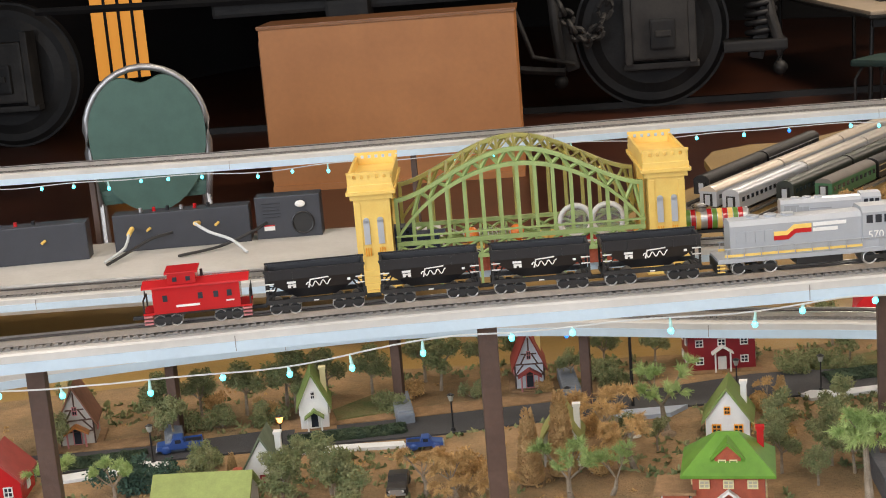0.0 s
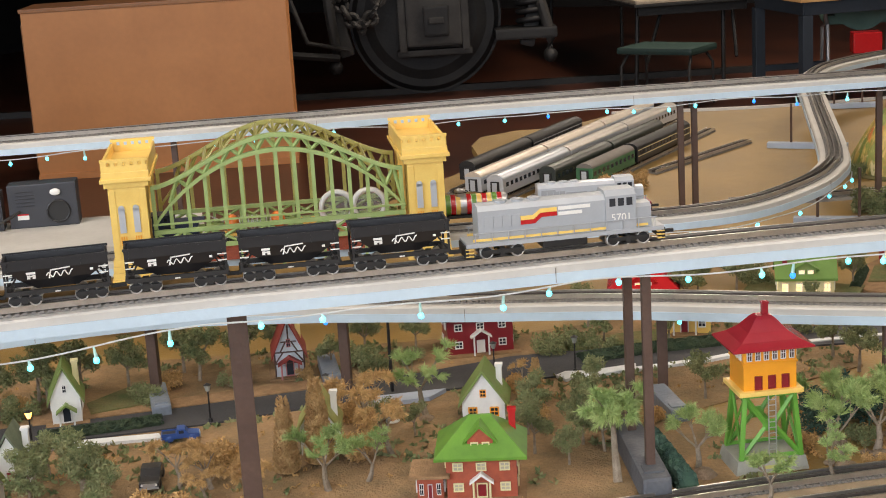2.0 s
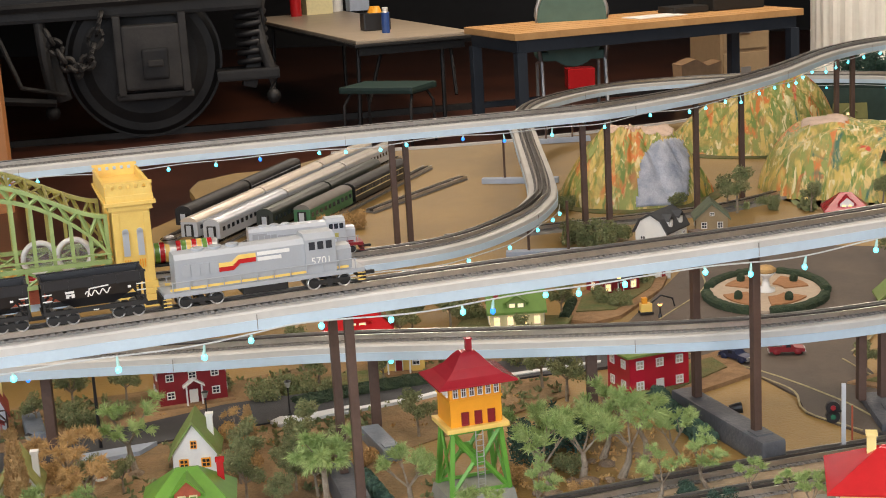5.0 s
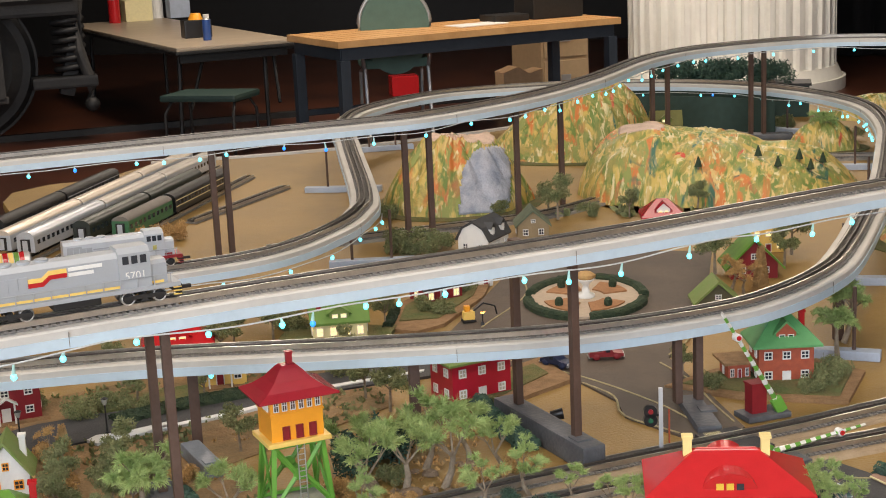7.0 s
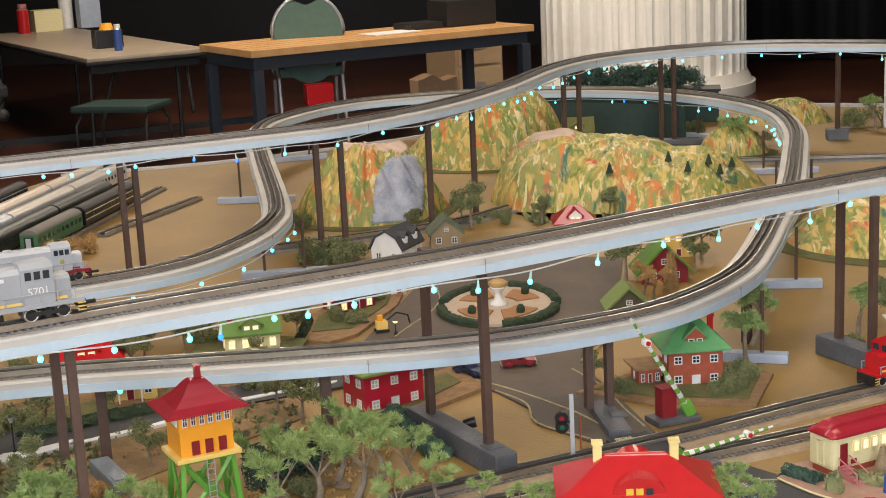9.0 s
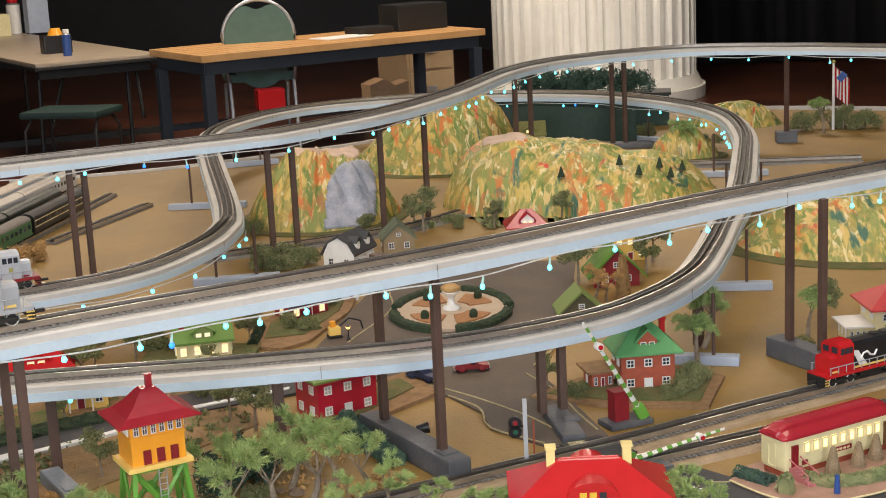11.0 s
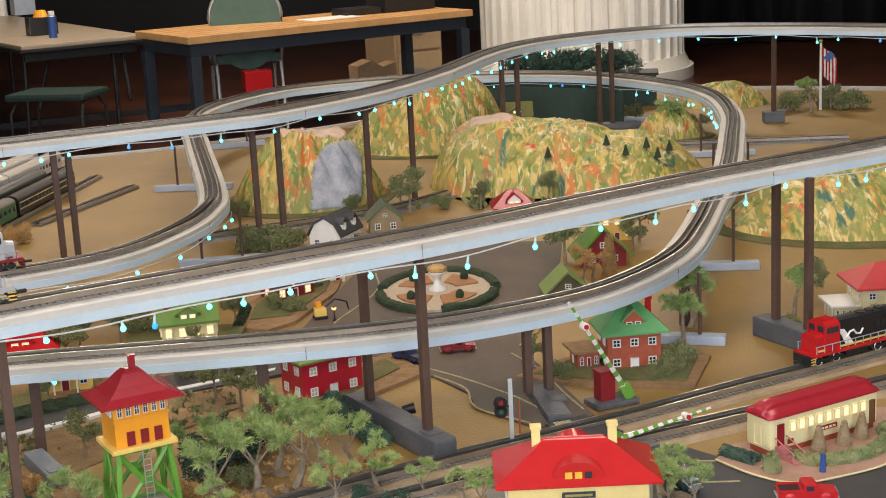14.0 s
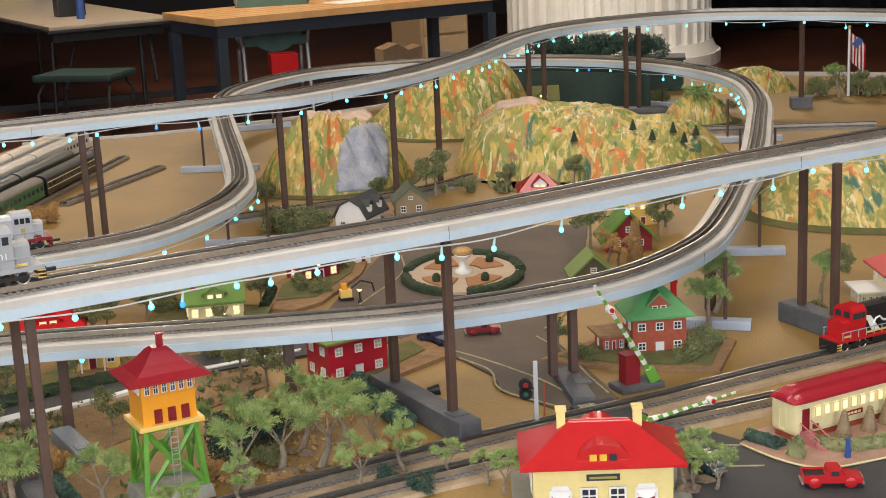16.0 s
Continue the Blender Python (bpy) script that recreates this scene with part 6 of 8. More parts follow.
def marks(root, spec, y, m, name="lettering_bar"):
    """Plain bars in place of lettering on a car's side: (x, z, width, height)."""
    for x, z, w, h in spec:
        part(name, bx(w, 0.0008, h, x, y, z), m, root)


def words(text, size, m_local, material, root, name="lettering"):
    """Words in the built-in font as a flat mesh on a side."""
    cu = bpy.data.curves.new(name, "FONT")
    cu.body, cu.size, cu.extrude, cu.align_x = text, size, 0.0003, "CENTER"
    tmp = bpy.data.objects.new(name, cu)
    me = bpy.data.meshes.new_from_object(tmp)
    bpy.data.objects.remove(tmp)
    me.transform(m_local @ UPRIGHT)
    me.materials.append(material)
    ob = new(name, me)
    ob.parent = root
    return ob


def ore_car(line, s0, s1, lift):
    m, L = on_track(line, s0, s1, lift)
    root = thing("ore_car", m, "black toy ore hopper car with white side markings", "hopper car", "ore cars")
    H0, H1, W = 0.021, 0.062, 0.052
    l0, l1 = L * 0.32, L * 0.49
    bm = bmesh.new()
    rows = [[bm.verts.new((sx * l, sy * w, z)) for sx, sy in ((-1, -1), (1, -1), (1, 1), (-1, 1))] for l, w, z in ((l0 * 0.6, W * 0.2, H0), (l0 * 1.02, W / 2 - 0.004, H0 + 0.014), (l1 * 0.98, W / 2, H1 - 0.012), (l1, W / 2, H1), (l1 - 0.003, W / 2 - 0.003, H1), (l1 - 0.005, W / 2 - 0.004, H1 - 0.012), (l0 * 0.9, W / 2 - 0.008, H0 + 0.016))]
    for a, c in zip(rows, rows[1:]):
        for i in range(4):
            bm.faces.new((a[i], a[(i + 1) % 4], c[(i + 1) % 4], c[i]))
    bm.faces.new(rows[0][::-1])
    bm.faces.new(rows[-1])
    part("hopper_body", bm, M_BLK, root)
    for s in (-1, 1):
        for k in range(5):
            part("side_rib", bx(0.003, 0.0025, 0.012, -l1 * 0.92 + k * l1 * 0.46, s * (W / 2 + 0.0005), H1 - 0.0125), M_BLK, root)
        part("top_sill", bx(l1 * 2 + 0.002, 0.003, 0.003, 0, s * W / 2, H1 - 0.001), M_BLK, root)
        part("side_sill", bx(L * 0.96, 0.004, 0.006, 0, s * (W / 2 - 0.002), 0.0165), M_BLK2, root)
        for e in (-1, 1):
            part("corner_post", bx(0.003, 0.003, H1 - 0.02, e * L * 0.475, s * (W / 2 - 0.002), 0.0185), M_BLK2, root)
            for k in range(3):
                part("ladder_rung", bx(0.012, 0.0012, 0.0014, e * L * 0.44, s * (W / 2 + 0.0012), 0.028 + k * 0.0085), M_WHITE if k else M_BLK2, root)
            part("diagonal_brace", rod((e * L * 0.47, s * (W / 2 - 0.004), 0.02), (e * L * 0.33, s * (W / 2 - 0.006), 0.048), 0.0014, seg=5), M_BLK2, root)
    logo = tube([(-0.012 + 0.034 * u, -W / 2 - 0.0006, 0.0405 + 0.0032 * math.sin(u * 21) + 0.002 * u) for u in np.linspace(0, 1, 40)], 0.0008, seg=4)
    bx(0.026, 0.0008, 0.0016, 0.006, -W / 2 - 0.0006, 0.0475, Matrix.Rotation(-0.08, 4, "Y"), logo)
    bx(0.0018, 0.0008, 0.012, -0.009, -W / 2 - 0.0006, 0.0365, Matrix.Rotation(0.25, 4, "Y"), logo)
    part("logo_shape", logo, M_WHITE, root, "white script logo shape")
    marks(root, ((-0.032, 0.044, 0.012, 0.003), (-0.035, 0.038, 0.004, 0.005), (-0.028, 0.038, 0.004, 0.005), (-0.0315, 0.0405, 0.009, 0.002), (0.046, 0.042, 0.004, 0.003), (0.0, 0.0175, 0.007, 0.0015)), -W / 2 - 0.0008, M_WHITE)
    part("load", bx(l1 * 1.85, W - 0.012, 0.004, 0, 0, H1 - 0.016), M_COAL, root)
    for e in (-1, 1):
        bogie(root, e * L * 0.31)
        part("end_platform", bx(0.012, W * 0.8, 0.003, e * (L / 2 - 0.006), 0, 0.0165), M_BLK2, root)
        coupler(root, e * L / 2, e)


def caboose(line, s0, s1, lift, body_m, label, roof_m=None):
    m, L = on_track(line, s0, s1, lift)
    root = thing("caboose", m, label, "caboose", "cabooses")
    W, z0, H = 0.05, 0.019, 0.036
    b = part("body", bx(L * 0.8, W, H, 0, 0, z0, bev=0.0012), body_m, root)
    part("underframe", bx(L * 0.94, W * 0.8, 0.004, 0, 0, z0 - 0.0035), M_BLK2, root)
    pr = [(-W / 2 - 0.003, z0 + H), (W / 2 + 0.003, z0 + H), (W / 2 + 0.002, z0 + H + 0.002), (0, z0 + H + 0.006), (-W / 2 - 0.002, z0 + H + 0.002)]
    part("roof", prism(pr, -L / 2 + 0.001, L / 2 - 0.001, None, Matrix.Rotation(math.pi / 2, 4, "Z") @ UPRIGHT), roof_m or body_m, root)
    cx = -L * 0.12
    c = part("cupola", bx(0.038, W * 0.92, 0.014, cx, 0, z0 + H + 0.003, bev=0.001), body_m, root)
    part("cupola_roof", bx(0.045, W * 0.98, 0.003, cx, 0, z0 + H + 0.0168, bev=0.001), roof_m or body_m, c)
    for k in (-1, 1):
        part("window", bx(0.006, 0.001, 0.006, cx + k * 0.009, -W * 0.46 - 0.0006, z0 + H + 0.007), M_WIN, c)
    for k, x in enumerate((-0.3, 0.04, 0.19, 0.32)):
        part("window", bx(0.0065, 0.001, 0.0085, x * L * 0.95, -W / 2 - 0.0006, z0 + 0.017), M_WIN, b)
    marks(root, ((-0.012, z0 + 0.008, 0.032, 0.003), (0.045, z0 + 0.01, 0.011, 0.002)), -W / 2 - 0.0007, M_WHITE)
    for e in (-1, 1):
        p = part("end_platform", bx(L * 0.1, W * 0.9, 0.003, e * L * 0.45, 0, z0 - 0.001), body_m, root)
        for s in (-1, 1):
            for k in range(3):
                part("step", bx(0.012, 0.006, 0.0022, e * L * 0.455, s * (W / 2 - 0.003), 0.0055 + k * 0.0048), M_PINK if body_m is M_RED else body_m, p)
        rl = tube([(e * L * 0.49, -0.02, z0), (e * L * 0.49, -0.02, z0 + 0.02), (e * L * 0.49, 0.02, z0 + 0.02), (e * L * 0.49, 0.02, z0)], 0.0012)
        part("end_rail", rl, M_BLK2, p)
        part("brake_wheel", rod((e * L * 0.493, 0.008, z0 + 0.022), (e * L * 0.497, 0.008, z0 + 0.022), 0.006, seg=12), M_BLK2, p)
        bogie(root, e * L * 0.28, 0.022)
        coupler(root, e * L / 2, e)
    part("smoke_stack", rod((L * 0.05, 0.01, z0 + H), (L * 0.05, 0.01, z0 + H + 0.014), 0.002), M_BLK2, root)


def hood_diesel(line, s0, s1, lift, body_m, label, stripe_m, sill_m, face=1, logo=None, number=""):
    """A hood unit; face is +1 when the cab is at the s1 end."""
    m, L = on_track(line, s0, s1, lift)
    root = thing("diesel_locomotive", m, label, "locomotive", "toy locomotives")
    W, z0, H = 0.046, 0.024, 0.052
    e = face
    long_l = L * 0.62
    pr = [(-W * 0.42, z0), (W * 0.42, z0), (W * 0.42, z0 + H * 0.84), (W * 0.3, z0 + H * 0.97), (0, z0 + H), (-W * 0.3, z0 + H * 0.97), (-W * 0.42, z0 + H * 0.84)]
    ROT = Matrix.Rotation(math.pi / 2, 4, "Z") @ UPRIGHT
    hx = -e * L * 0.11
    hood = part("long_hood", prism(pr, hx - long_l / 2, hx + long_l / 2, None, ROT), body_m, root)
    for k in range(4):
        part("grille", bx(0.012, 0.001, 0.016, hx - e * (long_l * 0.42 - k * 0.013), -W * 0.42 - 0.0006, z0 + 0.02), M_GREY if body_m is not M_BLK else M_BLK2, hood)
    for k in range(3):
        part("roof_fan", rod((hx - e * (long_l * 0.3 - k * 0.024), 0, z0 + H - 0.001), (hx - e * (long_l * 0.3 - k * 0.024), 0, z0 + H + 0.002), 0.009, seg=16), M_BLK2 if body_m is M_BLK else body_m, hood)
    cw = L * 0.15
    cx = e * (L * 0.2 + cw / 2)
    prc = [(-W / 2, z0), (W / 2, z0), (W / 2, z0 + H * 0.94), (W * 0.3, z0 + H * 1.08), (-W * 0.3, z0 + H * 1.08), (-W / 2, z0 + H * 0.94)]
    cab = part("cab", prism(prc, cx - cw / 2, cx + cw / 2, None, ROT), body_m if body_m is not M_BLK else M_RED, root)
    for k in range(3):
        part("window", bx(0.0085, 0.001, 0.011, cx - cw * 0.28 + k * cw * 0.28, -W / 2 - 0.0006, z0 + H * 0.66), M_WIN, cab)
    for k in (-1, 1):
        part("windscreen", bx(0.001, 0.014, 0.011, cx + e * (cw / 2 + 0.0006), k * 0.011, z0 + H * 0.7), M_WIN, cab)
    nl = L * 0.08
    nx = e * (L * 0.35 + nl / 2)
    part("short_hood", prism([(p * 0.95, z0 + (q - z0) * 0.66) for p, q in pr], nx - nl / 2, nx + nl / 2, None, ROT), body_m if body_m is not M_BLK else M_RED, root)
    wk = part("walkway", bx(L * 0.97, W + 0.004, 0.006, 0, 0, z0 - 0.0055), sill_m, root)
    for s in (-1, 1):
        part("sill_stripe", bx(L * 0.86, 0.001, 0.0035, -e * L * 0.02, s * (W * 0.42 + 0.001), z0 + 0.002), stripe_m, root)
        for k in range(12):
            x = -L * 0.44 + k * L * 0.08
            part("stanchion", rod((x, s * (W / 2 + 0.001), z0), (x, s * (W / 2 + 0.001), z0 + 0.014), 0.0008, seg=5), M_GREY, wk)
        part("handrail", rod((-L * 0.45, s * (W / 2 + 0.001), z0 + 0.014), (L * 0.45, s * (W / 2 + 0.001), z0 + 0.014), 0.0009, seg=5), M_GREY, wk)
    for q in (-1, 1):
        st = part("pilot", bx(0.005, W, 0.016, q * L * 0.483, 0, 0.005), M_BLK2, root)
        for k in range(3):
            part("step", bx(0.011, 0.004, 0.0014, q * L * 0.47, -W / 2 + 0.001, 0.006 + k * 0.005), M_YEL if stripe_m is not M_DRED else M_DRED, st)
        bogie(root, q * L * 0.31, 0.05 if L > 0.3 else 0.044, 0.0095)
        coupler(root, q * L / 2, q)
    part("fuel_tank", bx(L * 0.22, W * 0.8, 0.012, 0, 0, 0.007, bev=0.002), M_BLK2, root)
    if logo == "wedge":
        for dz, mm in ((0.0, M_RED), (0.0062, M_YEL)):
            lg = prism([(-0.058, 0.0085 + dz), (-0.038, 0.0085 + dz), (-0.028, 0.0165 + dz), (-0.006, 0.0165 + dz), (-0.006, 0.0225 + dz), (-0.03, 0.0225 + dz), (-0.04, 0.0145 + dz), (-0.058, 0.0145 + dz)], 0, 0.0008, None, Matrix.Translation((-0.005, -W * 0.42 - 0.0002, z0 + 0.012)) @ UPRIGHT)
            part("logo_stripe", lg, mm, root, "stepped red and yellow logo stripe")
        marks(root, ((0.014, z0 + 0.036, 0.046, 0.005), (0.008, z0 + 0.0285, 0.034, 0.005)), -W * 0.42 - 0.0008, M_WHITE)
    elif logo == "bars":
        marks(root, ((hx, z0 + 0.03, 0.045, 0.0025), (hx - e * 0.06, z0 + 0.036, 0.03, 0.004)), -W * 0.42 - 0.0008, M_GREY)
        part("emblem", bx(0.008, 0.001, 0.009, cx, -W / 2 - 0.0007, z0 + 0.016), M_GOLD, cab)
    elif logo == "worm":
        lg = tube([(-0.028, 0, 0.006), (-0.022, 0, 0.015), (-0.012, 0, 0.017), (-0.004, 0, 0.009), (0.006, 0, 0.007), (0.012, 0, 0.016)], 0.0022, seg=4)
        bmesh.ops.translate(lg, verts=lg.verts, vec=(0.0, -W * 0.42 - 0.001, z0 + 0.012))
        part("logo_shape", lg, M_WHITE, root, "white bent line logo shape")
        wd = prism([(0, 0), (0.02, 0), (-0.004, 0.03), (-0.022, 0.034), (-0.026, 0.026), (-0.012, 0.022)], 0, 0.0008, None, Matrix.Translation((cx + 0.036, -W * 0.42 - 0.0002, z0 + 0.004)) @ UPRIGHT)
        part("white_wedge", wd, M_WHITE, root)
    if number:
        words(number, 0.015, Matrix.Translation((cx, -W / 2 - 0.0006, z0 + 0.013)), M_WHITE, cab)
    return root


def boxcar(line, s0, s1, lift, body_m, label, bands=(), roof_m=None, door=True):
    m, L = on_track(line, s0, s1, lift)
    root = thing("boxcar", m, label, "boxcar", "boxcars")
    W, z0, H = 0.056, 0.02, 0.062
    b = part("body", bx(L * 0.97, W, H, 0, 0, z0, bev=0.001), body_m, root)
    pr = [(-W / 2 - 0.002, z0 + H), (W / 2 + 0.002, z0 + H), (W / 2 + 0.001, z0 + H + 0.002), (0, z0 + H + 0.007), (-W / 2 - 0.001, z0 + H + 0.002)]
    r = part("roof", prism(pr, -L * 0.487, L * 0.487, None, Matrix.Rotation(math.pi / 2, 4, "Z") @ UPRIGHT), roof_m or body_m, root)
    part("roof_walk", bx(L * 0.98, 0.01, 0.002, 0, 0, z0 + H + 0.0072), roof_m or body_m, r)
    for k in range(11):
        part("roof_rib", bx(0.002, W * 0.98, 0.0015, -L * 0.45 + k * L * 0.09, 0, z0 + H + 0.0032), roof_m or body_m, r)
    for z, h, mm in bands:
        part("colour_band", bx(L * 0.971, W + 0.001, h, 0, 0, z0 + z), mm, root)
    if door:
        # No hole is cut: the doorway's inner shade is put into a black slab.
        part("door_opening", bx(0.016, 0.0016, H * 0.84, -0.012, -W / 2 - 0.0008, z0 + 0.004), M_BLK, root, "black slab standing for the shade inside the open doorway")
        part("sliding_door", bx(0.034, 0.003, H * 0.88, 0.014, -W / 2 - 0.0015, z0 + 0.003), body_m, root)
        part("door_track", bx(0.08, 0.003, 0.002, 0.005, -W / 2 - 0.0022, z0 + H * 0.94), body_m, root)
    for e in (-1, 1):
        for k in range(5):
            part("ladder_rung", bx(0.011, 0.0012, 0.0014, e * L * 0.45, -W / 2 - 0.0022, z0 + 0.006 + k * 0.01), body_m, root)
        bogie(root, e * L * 0.34)
        coupler(root, e * L / 2, e)
    part("underframe", bx(L * 0.9, W * 0.5, 0.006, 0, 0, z0 - 0.0055), M_BLK2, root)
    return root, L, W, z0


TA = RAILTOP
FA = -0.05                                 # how far the ore train stands along the high deck
caboose(LINE_A, 1.389 + FA, 1.562 + FA, TA, M_RED, "bright red toy caboose with cupola and dark windows")
for s, e in ((1.584, 1.748), (1.77, 1.934), (1.95, 2.114), (2.129, 2.293)):
    ore_car(LINE_A, s + FA, e + FA, TA)
hood_diesel(LINE_A, 2.312 + FA, 2.658 + FA, TA, M_GREY, "grey toy diesel with red and yellow stripe logo", M_YEL, M_GREY, 1, "wedge", "5701")

# the short passenger train of novelty cars on the low deck
FL = -0.12                                 # how far the novelty train stands along the low deck
hood_diesel(LINE_L, 3.44 + FL, 3.755 + FL, TA, M_SILV, "silver-white toy diesel with red sill and red pilot", M_DRED, M_DRED, 1, "bars")


def tank_car(s0, s1):
    m, L = on_track(LINE_L, s0, s1, TA)
    root = thing("tank_car", m, "shiny tank car wrapped in red, yellow and green stripes", "tank car")
    part("frame", bx(L, 0.03, 0.006, 0, 0, 0.016, bev=0.001), M_BLK2, root)
    part("tank", rod((-L * 0.46, 0, 0.043), (L * 0.46, 0, 0.043), 0.021, seg=28), M_CHROME, root, "chrome tank", smooth=False)
    cols = (M_GRN, M_YEL, M_RED, M_YEL, M_GRN, M_RED, M_YEL, M_RED, M_GRN, M_YEL, M_RED, M_YEL, M_GRN, M_RED)
    for k, mm in enumerate(cols):
        x = -L * 0.36 + k * L * 0.052 + (0.012 if k > 6 else 0)
        part("stripe", rod((x, 0, 0.043), (x + L * 0.045, 0, 0.043), 0.0216, seg=28), mm, root)
    part("dome", rod((0.0, 0, 0.058), (0.0, 0, 0.074), 0.012, seg=20), M_CHROME, root)
    part("dome_lid", ball(0.0118, 0, 0, 0.074, 1, 1, 0.35), M_CHROME, root)
    part("dome_rail", tube([(0.017 * math.cos(a), 0.017 * math.sin(a), 0.071) for a in np.linspace(0, 2 * math.pi, 17)], 0.001), M_BLK2, root)
    for e in (-1, 1):
        part("end_cap", ball(0.021, e * L * 0.46, 0, 0.043, 0.35, 1, 1, seg=16), M_CHROME, root, smooth=True)
        bogie(root, e * L * 0.33)
        coupler(root, e * L / 2, e)


tank_car(3.15 + FL, 3.395 + FL)


def ring_car(s0, s1):
    m, L = on_track(LINE_L, s0, s1, TA)
    root = thing("flat_car", m, "red flat car carrying two white rings and yellow loads", "flat car")
    part("deck", bx(L, 0.05, 0.008, 0, 0, 0.016, bev=0.0015), M_RED, root)
    marks(root, ((0.0, 0.0175, 0.05, 0.004), (-0.05, 0.0175, 0.02, 0.003)), -0.0258, M_WHITE)
    for k in (-1, 1):
        ring = [(k * 0.034 + 0.033 * math.cos(a), 0, 0.058 + 0.033 * math.sin(a)) for a in np.linspace(0, 2 * math.pi, 33)]
        part("ring", tube(ring, 0.006, seg=8), M_WHITE, root, "white plastic ring", smooth=True)
        part("clear_disc", rod((k * 0.034, -0.001, 0.058), (k * 0.034, 0.001, 0.058), 0.029, seg=28), M_TRANSP, root, "clear plastic disc")
    for x, y in ((-0.1, -0.01), (-0.085, 0.008), (-0.112, 0.006), (0.092, -0.008), (0.108, 0.008)):
        ld = rod((x, y, 0.024), (x, y, 0.036), 0.0075, seg=12)
        ball(0.0075, x, y, 0.036, 1, 1, 0.8, ld)
        part("load", ld, M_YEL, root, "rounded yellow load")
    for e in (-1, 1):
        bogie(root, e * L * 0.36)
        coupler(root, e * L / 2, e)


ring_car(2.88 + FL, 3.13 + FL)


def spring_car(s0, s1):
    m, L = on_track(LINE_L, s0, s1, TA)
    root = thing("spring_car", m, "novelty car with orange barrels joined by a steel coil", "novelty car")
    for e in (-1, 1):
        part("deck", bx(0.05, 0.036, 0.006, e * L * 0.28, 0, 0.017, bev=0.001), M_YEL, root)
        part("barrel", ball(0.019, e * L * 0.28, 0, 0.042, 0.85, 1, 1, seg=16), mat("orange_gloss_plastic", (0.75, 0.2, 0.03), 0.3), root, "orange rounded barrel", smooth=True)
        bogie(root, e * L * 0.28, 0.02)
        coupler(root, e * L / 2, e)
    coil = [(-L * 0.26 + L * 0.52 * u, 0.0155 * math.cos(u * 60), 0.041 + 0.0155 * math.sin(u * 60)) for u in np.linspace(0, 1, 200)]
    part("coil", tube(coil, 0.0011, seg=5), M_CHROME, root, "bright steel coil")
    part("tail_rod", rod((-L * 0.36, 0, 0.045), (-L * 0.55, 0, 0.062), 0.0016), M_CHROME, root)


spring_car(2.66 + FL, 2.86 + FL)
caboose(LINE_L, 2.47 + FL, 2.64 + FL, TA, M_NAVY, "navy blue toy caboose with small windows")

# freight train on the table-level track
TF = 0.0215
FS = 1.28                                  # how far the freight train stands along its track
hood_diesel(F1, 0.69 + FS, 0.975 + FS, TF, M_BLK, "black toy diesel with red nose and white logo", M_YEL, M_RED, -1, "worm")
root, L_, W_, z_ = boxcar(F1, 0.985 + FS, 1.24 + FS, TF, M_MAROON, "maroon toy boxcar with open side door")
marks(root, ((0.075, z_ + 0.046, 0.05, 0.006), (0.072, z_ + 0.036, 0.03, 0.003), (0.07, z_ + 0.029, 0.024, 0.003), (0.07, z_ + 0.022, 0.03, 0.003), (-0.098, z_ + 0.03, 0.012, 0.004)), -W_ / 2 - 0.0012, M_WHITE)
part("white_wedge", prism([(-0.1, 0.036), (-0.066, 0.05), (-0.07, 0.042), (-0.094, 0.022), (-0.086, 0.034)], 0, 0.0008, None, Matrix.Translation((0, -W_ / 2 - 0.0004, z_)) @ UPRIGHT), M_WHITE, root)
root, L_, W_, z_ = boxcar(F1, 1.26 + FS, 1.535 + FS, TF, M_WHITE, "white toy refrigerator car with blue oval badge", (), mat("ivory_roof", (0.72, 0.63, 0.48), 0.5, var=0.08), False)
ov = [(0.07 + 0.022 * math.cos(a), 0.042 + 0.0105 * math.sin(a)) for a in np.linspace(0, 2 * math.pi, 28, endpoint=False)]
part("badge", prism(ov, 0, 0.001, None, Matrix.Translation((0, -W_ / 2 - 0.0002, z_)) @ UPRIGHT), M_BLUE, root, "blue oval badge")
marks(root, ((0.07, z_ + 0.0405, 0.026, 0.003),), -W_ / 2 - 0.0016, M_WHITE)
marks(root, ((-0.055, z_ + 0.046, 0.08, 0.004), (-0.07, z_ + 0.022, 0.02, 0.003), (-0.07, z_ + 0.015, 0.016, 0.003)), -W_ / 2 - 0.0007, M_BEAM)
for s in (1.55, 1.845):
    root, L_, W_, z_ = boxcar(F1, s + FS, s + 0.285 + FS, TF, M_NAVY, "toy boxcar in navy, white and red bands with lettering", ((0.001, 0.0205, M_RED), (0.0225, 0.0195, M_WHITE)))
    for dy in (-0.0036,):
        words("STATE", 0.016, Matrix.Translation((-0.082, -W_ / 2 + dy, z_ + 0.046)), M_WHITE, root)
        words("OF", 0.009, Matrix.Translation((-0.005, -W_ / 2 + dy, z_ + 0.048)), M_WHITE, root)
        words("MAINE", 0.016, Matrix.Translation((0.078, -W_ / 2 + dy, z_ + 0.046)), M_WHITE, root)
        words("PRODUCTS", 0.016, Matrix.Translation((0.02, -W_ / 2 + dy, z_ + 0.006)), M_WHITE, root)


